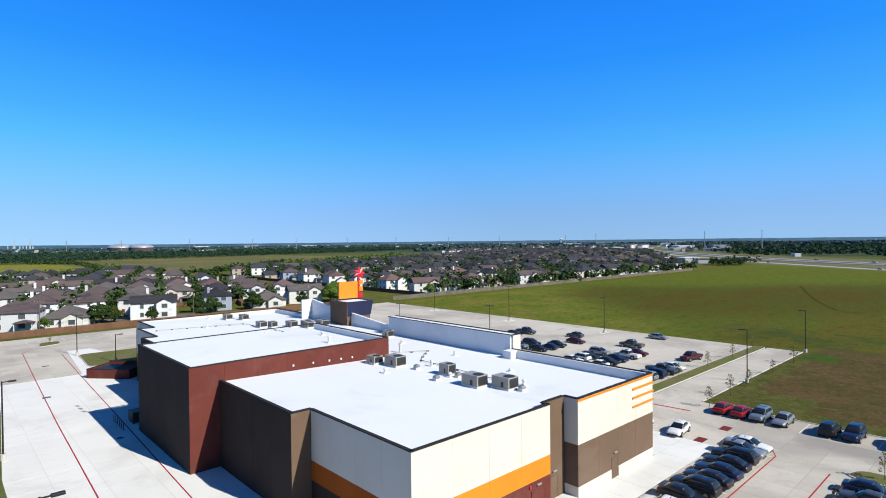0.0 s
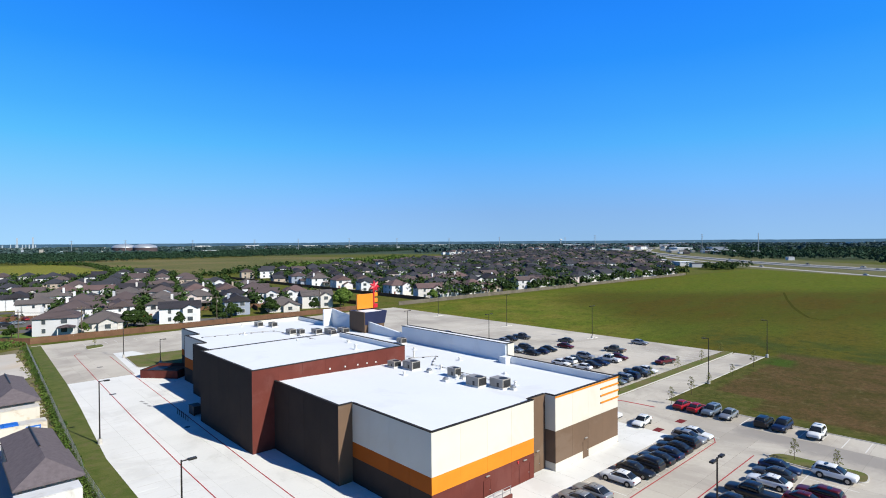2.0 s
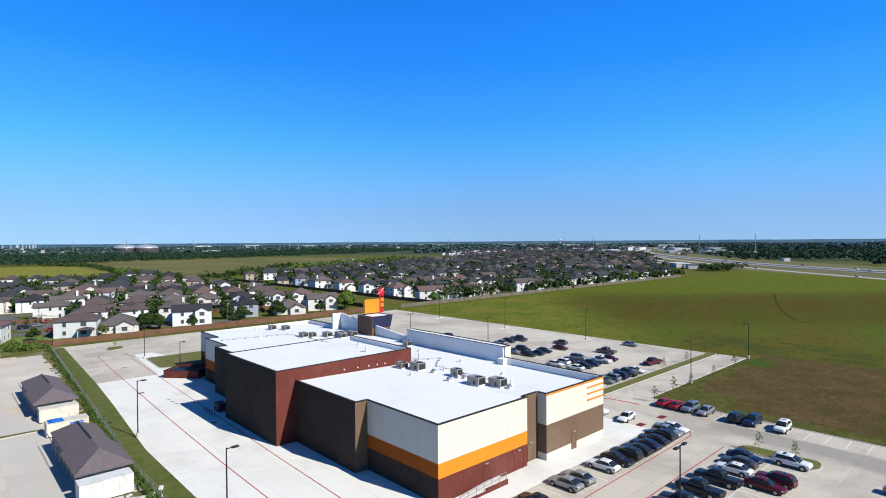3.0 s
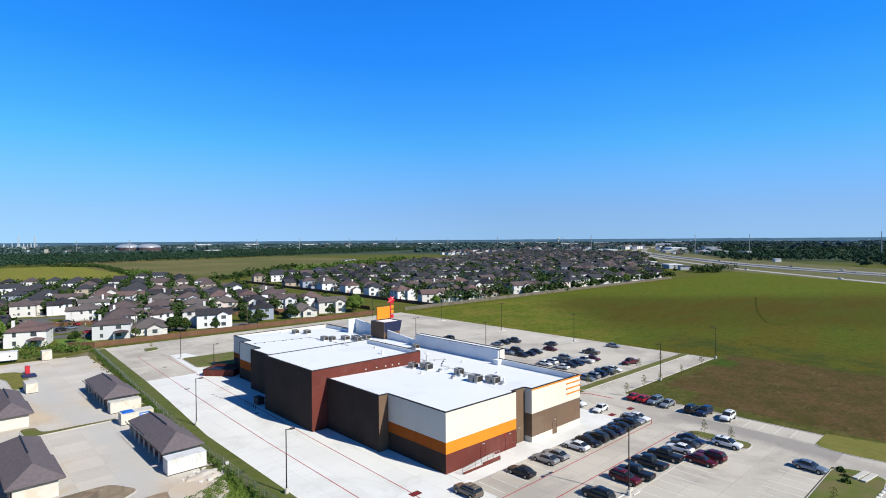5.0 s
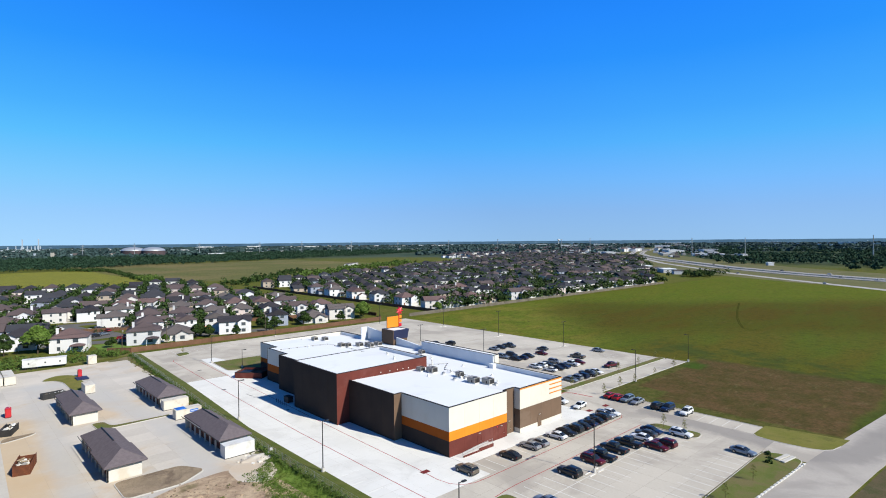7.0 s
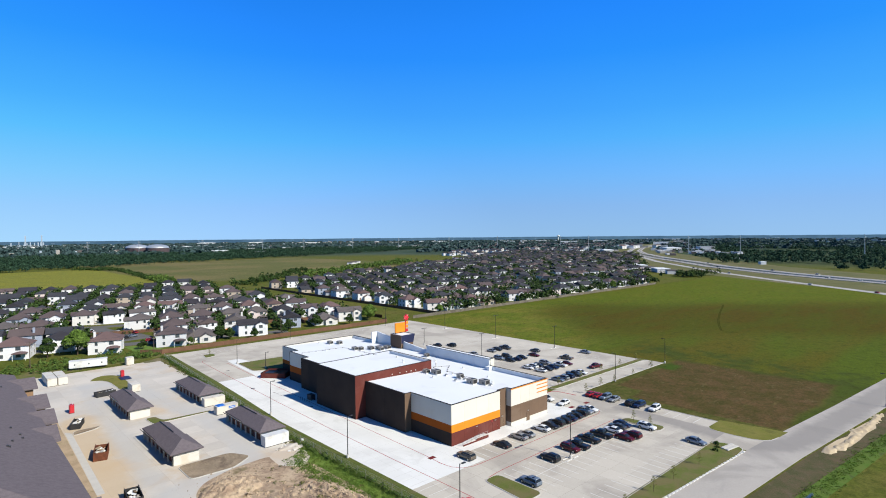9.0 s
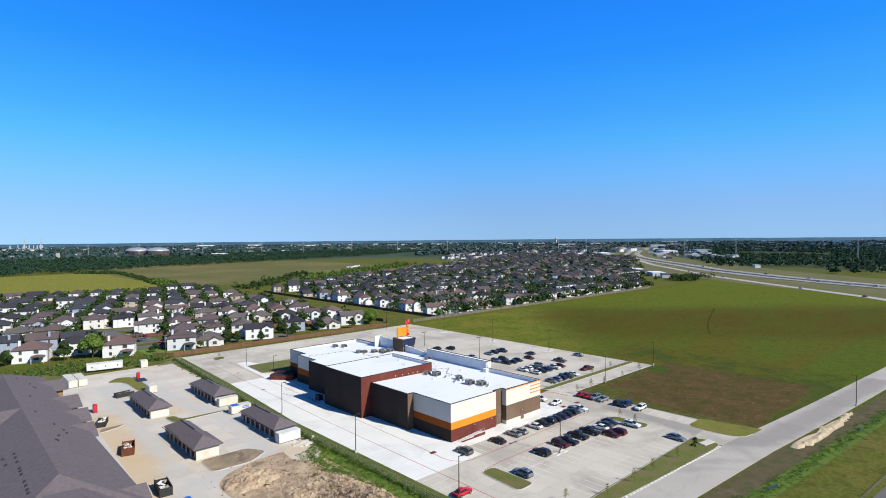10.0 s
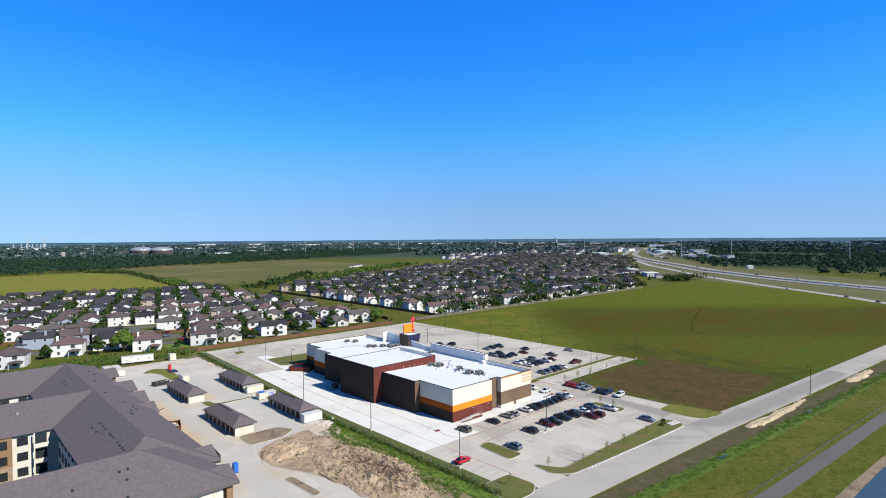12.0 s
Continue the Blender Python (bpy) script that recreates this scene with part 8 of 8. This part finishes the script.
def wood(name, label, spots, size, height, seed, per=26, mat="woods", leafsize=None):
    """Woodland: for each tree a rough dark core and leaf clumps, joined."""
    rng = np.random.default_rng(seed)
    n = len(spots)
    sp = np.array(spots, dtype=float)
    sc = rng.uniform(0.7, 1.3, n)
    d = rng.normal(size=(n, per, 3))
    d /= np.linalg.norm(d, axis=2, keepdims=True)
    d[:, :, 2] = np.abs(d[:, :, 2])
    rad = rng.uniform(0.55, 1.05, (n, per, 1))
    scale = np.stack([size * sc, size * sc, height * 0.62 * sc], 1)[:, None, :]
    c = d * rad * scale
    c[:, :, 2] += (height * 0.30 * sc)[:, None]
    c[:, :, :2] += sp[:, None, :2]
    ls = (leafsize or size * 0.42) * rng.uniform(0.6, 1.4, (n, per, 1))
    nrm = d * 0.8 + rng.normal(size=d.shape) * 0.4
    nrm /= np.linalg.norm(nrm, axis=2, keepdims=True)
    u = np.cross(nrm, rng.normal(size=d.shape))
    u /= np.linalg.norm(u, axis=2, keepdims=True) + 1e-9
    v = np.cross(nrm, u)
    quad = np.stack([c + u * ls, c + v * ls * 0.85 + nrm * ls * 0.3, c - u * ls, c - v * ls * 0.85 + nrm * ls * 0.3], 2).reshape(-1, 3)
    m_ = n * per
    base = np.arange(m_)[:, None] * 4
    tri = np.concatenate([base + np.array([0, 1, 2]), base + np.array([0, 2, 3])], 0)
    # stems
    k0 = len(quad)
    stem = np.zeros((n, 3, 3))
    stem[:, :, :2] = sp[:, None, :2]
    stem[:, 0, 0] -= 0.3
    stem[:, 1, 0] += 0.3
    stem[:, 2, 2] = height * 0.6
    quad = np.concatenate([quad, stem.reshape(-1, 3)], 0)
    tri = np.concatenate([tri, k0 + np.arange(n * 3).reshape(-1, 3)], 0)
    me = bpy.data.meshes.new(name)
    me.vertices.add(len(quad))
    me.vertices.foreach_set("co", quad.ravel())
    me.loops.add(tri.size)
    me.loops.foreach_set("vertex_index", tri.ravel().astype(np.int32))
    me.polygons.add(len(tri))
    me.polygons.foreach_set("loop_start", np.arange(0, tri.size, 3, dtype=np.int32))
    me.polygons.foreach_set("loop_total", np.full(len(tri), 3, dtype=np.int32))
    me.materials.append(M[mat])
    me.update(calc_edges=True)
    return tagged(new(name, me), label, "woods", kind="stuff")


rngw = random.Random(23)
estate = [aside(x, y, 7 + rngw.uniform(-1.5, 1.5), rngw.uniform(-13, 13)) for x, y, t in spots_a[N_A:] + spots_b[N_B:] for _ in range(7) if rngw.random() < 0.9]
for x, y, t in spots_a[:N_A] + spots_b[:N_B]:
    for _ in range(5):
        estate.append(aside(x, y, 7.5 + rngw.uniform(-1.2, 1.2), (1 if t == 0 else -1) * rngw.uniform(-6, 16)))
estate += [(538 + 44 * f + rngw.gauss(0, 9), 186 - 26 * f + rngw.gauss(0, 9)) for f in (rngw.random() for _ in range(60))]
estate += [(rngw.uniform(150, 440), 165 + 9 * rngw.random()) for _ in range(34)] + [(rngw.uniform(148, 470), rngw.uniform(180, 230)) for _ in range(110)]
estate = [q for q in estate if q[1] > (176 if q[0] < 140 else 164)]
wood("estate_trees", "dark green trees among distant houses", estate, 3.7, 7.6, 51, 46, "leaf", 0.76)
near_w, far_w, very_far = [], [], []
while len(near_w) < 5600:
    x, y = rngw.uniform(-200, 1350), rngw.uniform(800, 1900)
    edge = 935 + 0.38 * max(0, x + 40) + 40 * noise.noise(Vector((x * 0.006, y * 0.006, 3)))
    if y < edge or (x > 520 and y < 960) or  math.hypot(x - 410, y - 1808) < 90 or y > edge + 620 + 150 * noise.noise(Vector((x * 0.003, 7, 1))):
        continue
    if x > 620 and in_b(x, y - 20):
        continue
    near_w.append((x, y))
while len(far_w) < 4600:
    x, y = rngw.uniform(640, 2600), rngw.uniform(-500, 1400)
    hd = hwy_dist(x, y)
    side = y < 0.62 * (x - 600) + 90
    if not side or hd < 34 + 106 * min(1.0, max(0.0, (195 - y) / 160)) or noise.noise(Vector((x * 0.0035, y * 0.0035, 5))) > 0.30 or (hd < 210 and x > 1130 and noise.noise(Vector((x * 0.009, y * 0.009, 9))) > -0.25):
        continue
    far_w.append((x, y))
while len(very_far) < 6500:
    r_, a_ = 1500 + 3150 * rngw.random() ** 0.8, radians(rngw.uniform(-35, 125))
    x, y = r_ * math.cos(a_), r_ * math.sin(a_)
    if hwy_dist(x, y) < 60 or noise.noise(Vector((x * 0.0016, y * 0.0016, 11))) > 0.22 or in_b(x, y):
        continue
    very_far.append((x, y))
wood("woods", "dense dark green woodland behind the fields", near_w, 6.0, 9.5, 61, 60, "woods", 1.0)
wood("woods", "dense dark green woodland beyond the highway", far_w, 6.0, 9.5, 62, 46, "woods", 1.4)
wood("woods", "far woodland with a hazy blue tint towards the horizon", very_far, 15.0, 9.0, 63, 20, "woods_hazed", 6.0)
belt = [(250 + t + rngw.gauss(0, 9), 520 + t * 0.62 + rngw.gauss(0, 12)) for t in np.arange(0, 330, 1.6)]
wood("woods", "belt of green trees at the edge of the estate", belt, 4.0, 7.5, 64, 28, "leaf_light", 1.1)


# ---- far landmarks ----
for x, y in ((390, 1840), (432, 1778)):
    dome = thing("storage_tank", "large silver domed storage tank behind the woods", "tank", "domed tanks", at=(x, y, 0))
    part("shell", tube(bmesh.new(), (0, 0, 0), (0, 0, 19.0), 33, n=48), M["tank_wall"], dome, "dark brown tank wall")
    b = bmesh.new()
    rings = []
    for j in range(8):
        a = j / 8 * math.pi / 2
        rings.append([b.verts.new((33.4 * math.cos(a) * math.cos(2 * math.pi * i / 48), 33.4 * math.cos(a) * math.sin(2 * math.pi * i / 48), 19 + 11 * math.sin(a))) for i in range(48)])
    tip = b.verts.new((0, 0, 30.0))
    for r0, r1 in zip(rings, rings[1:]):
        for i in range(48):
            b.faces.new((r0[i], r0[(i + 1) % 48], r1[(i + 1) % 48], r1[i]))
    for i in range(48):
        b.faces.new((rings[-1][i], rings[-1][(i + 1) % 48], tip))
    part("dome", b, M["tank"], dome, "silver dome", smooth=True)


def pylon_mast(x, y, h):
    root = thing("transmission_pole", "tall pale steel transmission pole with three crossarms", "transmission pole", "transmission poles", at=(x, y, 0))
    part("pole", tube(bmesh.new(), (0, 0, 0), (0, 0, h), 1.1, 0.5, n=8), M["galvanised"], root)
    for k in range(3):
        z = h - 2 - 4.5 * k
        part("crossarm", boxes((-4.5, 4.5, -0.35, 0.35, z, z + 0.6)), M["galvanised"], root)


for x, y, h in ((560, 1750, 42), (720, 1660, 42), (840, 1600, 44), (990, 1530, 44), (1130, 1450, 44), (1290, 1360, 44), (1430, 1250, 46), (1480, 1010, 44), (1320, 800, 46), (1250, 480, 44), (1240, 360, 44), (1150, 120, 46), (380, 1780, 42), (250, 1800, 40)):
    pylon_mast(x, y, h)
for x, y, h in ((-30, 2300, 110), (-45, 2330, 60), (-70, 2320, 45)):
    root = thing("radio_mast", "thin tall lattice radio mast on the horizon", "mast", "masts", at=(x, y, 0))
    part("mast", tube(bmesh.new(), (0, 0, 0), (0, 0, h), 1.0, 0.6, n=5), M["galvanised"], root)
wt = thing("water_tower", "white water tower above far roofs", "water tower", at=(3300, 2310, 0))
b = tube(bmesh.new(), (0, 0, 0), (0, 0, 34), 3, 2.6, n=14)
part("stem", b, M["white_metal"], wt)
b = tube(bmesh.new(), (0, 0, 34), (0, 0, 38), 5, 11, n=20)
tube(b, (0, 0, 37.9), (0, 0, 42), 11, 10.5, n=20)
tube(b, (0, 0, 41.9), (0, 0, 45), 10.5, 3, n=20)
part("tank", b, M["white_metal"], wt)


def far_block(x, y, lx, ly, h, turn, wall, roof, label, floors=1):
    root = thing("far_building", label, "building", "far buildings", at=(x, y, 0), turn=turn)
    part("wall", boxes((-lx / 2, lx / 2, -ly / 2, ly / 2, 0, h)), wall, root)
    if floors > 1:
        part("roof", hip_roof(bmesh.new(), -lx / 2, lx / 2, -ly / 2, ly / 2, h + 0.2, min(lx, ly) * 0.25, 0.8), roof, root)
    else:
        part("roof", boxes((-lx / 2 - 0.3, lx / 2 + 0.3, -ly / 2 - 0.3, ly / 2 + 0.3, h, h + 0.5)), roof, root)
    n = max(2, int(lx / 7))
    for f in range(floors if h < 11 and x < 1800 and y < 1800 else 0):
        for i in range(n):
            c = -lx / 2 + lx * (i + 0.5) / n
            part("window", boxes((c - 1.4, c + 1.4, -ly / 2 - 0.08, -ly / 2 - 0.004, 1.0 + 3.1 * f, 2.8 + 3.1 * f)), M["glass"], root)


for x, y, lx, ly, h, fl in ((606, 240, 26, 16, 4.6, 1), (632, 268, 30, 14, 4.2, 1), (598, 268, 16, 12, 4.0, 1), (668, 300, 22, 14, 4.4, 1), (585, 216, 18, 12, 4.2, 1), (1250, 700, 60, 25, 8, 1), (1500, 640, 90, 40, 9, 1), (1650, 600, 80, 40, 9, 1), (872, 202, 11, 8, 4.2, 1), (1039, 298, 14, 9, 4.5, 1), (1466, 524, 70, 24, 7, 1),
                            (1700, 900, 120, 40, 10, 1), (480, 760, 60, 8, 3, 1), (560, 1650, 90, 30, 9, 1), (640, 1500, 40, 22, 7, 1)):
    far_block(x, y, lx, ly, h, HW.uniform(30, 45), HW.choice((WALLS[0], WALLS[4], WALLS[2])), HW.choice((M["membrane"], M["metal_grey"], ROOFS[3])), "pale flat-roofed building in the distance", fl)
for i in range(16):
    far_block(1230 + 34 * i + HW.uniform(-8, 8), 960 + 14 * (i % 5) - 11 * i + HW.uniform(-20, 20), 26, 15, 10.2, HW.uniform(-10, 40), HW.choice((WALLS[0], WALLS[3], WALLS[4])), ROOFS[HW.randrange(6)], "cream three-storey apartment building in the distance", 3)
for i in range(34):
    a_ = radians(HW.uniform(5, 100))
    r_ = HW.uniform(2600, 4600)
    far_block(r_ * math.cos(a_), r_ * math.sin(a_), HW.uniform(30, 110), HW.uniform(20, 40), HW.uniform(7, 14), math.degrees(a_) - 90, WALLS[HW.choice((0, 7, 4))], M["membrane"], "pale industrial building on the horizon", 1)


def distant_town(name, label, spots):
    """Pale blocks too far to pick apart, joined."""
    vs, fs, idx = [], [], []
    for x, y, lx, ly, h, turn, mi in spots:
        c, s_ = math.cos(turn), math.sin(turn)
        k = len(vs)
        for z in (0, h):
            for px, py in ((-lx, -ly), (lx, -ly), (lx, ly), (-lx, ly)):
                vs.append((x + (px * c - py * s_) / 2, y + (px * s_ + py * c) / 2, z))
        for f in ((4, 5, 6, 7), (0, 1, 5, 4), (1, 2, 6, 5), (2, 3, 7, 6), (3, 0, 4, 7)):
            fs.append(tuple(k + q for q in f))
            idx.append(mi)
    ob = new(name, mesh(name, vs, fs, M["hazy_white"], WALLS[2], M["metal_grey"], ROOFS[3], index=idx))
    return tagged(ob, label, "buildings", kind="stuff")


town = []
for k in range(90):
    t_ = HW.uniform(8.3, 10.9)
    i_ = int(t_)
    (xa, ya), (xb, yb) = HIGHWAY[i_], HIGHWAY[i_ + 1]
    f_ = t_ - i_
    off = HW.choice((-1, 1, 1)) * HW.uniform(48, 230)
    d_ = math.hypot(xb - xa, yb - ya)
    town.append((xa + (xb - xa) * f_ + (yb - ya) / d_ * off, ya + (yb - ya) * f_ - (xb - xa) / d_ * off, HW.uniform(9, 26), HW.uniform(8, 15), HW.uniform(3.2, 5.6), HW.uniform(0.3, 0.8), HW.choice((0, 1, 2, 3, 3))))
town = [q for q in town if not in_b(q[0], q[1])]
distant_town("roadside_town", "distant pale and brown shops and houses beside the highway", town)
far_town = []
for k in range(1100):
    a_ = radians(HW.uniform(5, 97))
    r_ = HW.uniform(1900, 4600)
    tall = HW.random() < 0.1
    far_town.append((r_ * math.cos(a_), r_ * math.sin(a_), HW.uniform(5, 11) if tall else HW.uniform(9, 38), HW.uniform(8, 20), HW.uniform(9, 15) if tall else HW.uniform(5, 8), a_ - 1.57, HW.choice((0, 1, 2, 2, 3))))
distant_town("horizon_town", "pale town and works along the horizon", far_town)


works = []
for k in range(34):
    a_ = radians(HW.uniform(82.9, 85.6))
    r_ = HW.uniform(3700, 4300)
    slim = HW.random() < 0.6
    works.append((r_ * math.cos(a_) - 60, r_ * math.sin(a_), HW.uniform(4, 7) if slim else HW.uniform(30, 90), HW.uniform(4, 7) if slim else 30, (70 if k in (4, 9) else HW.uniform(12, 36)) if slim else HW.uniform(7, 11), a_ - 1.57, 0))
distant_town("refinery", "white columns and tanks of a works on the horizon", works)


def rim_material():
    """Hazy blue distance: far woods and town where the land meets the sky, the haze painted as a glow."""
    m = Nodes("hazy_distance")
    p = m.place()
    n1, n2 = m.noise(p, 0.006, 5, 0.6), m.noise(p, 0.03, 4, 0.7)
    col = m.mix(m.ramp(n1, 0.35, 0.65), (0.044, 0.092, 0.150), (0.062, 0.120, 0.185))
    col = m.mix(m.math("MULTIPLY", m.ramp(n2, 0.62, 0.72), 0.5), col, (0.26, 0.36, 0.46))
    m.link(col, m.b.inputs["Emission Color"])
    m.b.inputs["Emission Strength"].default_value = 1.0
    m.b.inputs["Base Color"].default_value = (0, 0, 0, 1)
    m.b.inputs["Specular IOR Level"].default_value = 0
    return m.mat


# ring behind everything that glows in the colour of hazy distance
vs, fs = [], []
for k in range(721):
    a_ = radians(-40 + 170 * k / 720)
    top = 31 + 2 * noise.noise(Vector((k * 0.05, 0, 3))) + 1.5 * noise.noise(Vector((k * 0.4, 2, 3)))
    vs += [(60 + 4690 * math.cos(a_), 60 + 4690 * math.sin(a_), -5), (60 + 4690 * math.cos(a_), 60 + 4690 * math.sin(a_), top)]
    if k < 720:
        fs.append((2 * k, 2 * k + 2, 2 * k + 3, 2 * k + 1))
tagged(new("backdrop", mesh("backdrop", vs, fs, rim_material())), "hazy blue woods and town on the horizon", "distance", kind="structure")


# ---- paving pieces ----
SLABS = {}
def slab_piece(root, x0, x1, y0, y1, top, mat):
    g = 0.016
    key = (round(x1 - x0, 2), round(y1 - y0, 2), top, mat)
    if key not in SLABS:
        w, l = (x1 - x0) / 2 - g, (y1 - y0) / 2 - g
        b = boxes((-w, w, -l, l, -0.04, 0.0), bevel=0.006)
        me = bpy.data.meshes.new("slab")
        b.to_mesh(me)
        b.free()
        me.materials.append(M[mat])
        SLABS[key] = me
    part("slab", SLABS[key], None, root, m=pose((x0 + x1) / 2, (y0 + y1) / 2, top))


yard_bed = part("pavement_service", boxes((-18.3, 5.2, -10.6, 98, 0.004, 0.053)), M["joint_pale"])
tagged(yard_bed, "bright white new concrete service yard cast in slabs", "paving", kind="structure")
for j in range(24):
    y0 = -10.6 + 4.525 * j
    for i in range(6 if y0 > 64 else 5):
        x0, x1 = (-21.4 + 4.34 * i, -17.06 + 4.34 * i) if i < 5 else (0.3, 5.2)
        slab_piece(yard_bed, x0, x1, y0, y0 + 4.525, 0.06, "concrete_new")
lot_bed = part("pavement_parking", boxes((-20.9, 56.5, -41, -10.6, 0.004, 0.053)), M["joint"])
tagged(lot_bed, "grey-beige concrete parking lot cast in slabs", "paving", kind="structure")
for j in range(7):
    for i in range(17):
        slab_piece(lot_bed, -20.9 + 77.4 * i / 17, -20.9 + 77.4 * (i + 1) / 17, -41 + 30.4 * j / 7, -41 + 30.4 * (j + 1) / 7, 0.06, "concrete_lot")
lot_bed = part("pavement_parking", boxes((0.3, 36.5, -10.6, -4.9, 0.004, 0.053)), M["joint"])
tagged(lot_bed, "grey-beige concrete parking row cast in slabs", "paving", kind="structure")
for i in range(8):
    slab_piece(lot_bed, 0.3 + 36.2 * i / 8, 0.3 + 36.2 * (i + 1) / 8, -10.6, -4.9, 0.06, "concrete_lot")
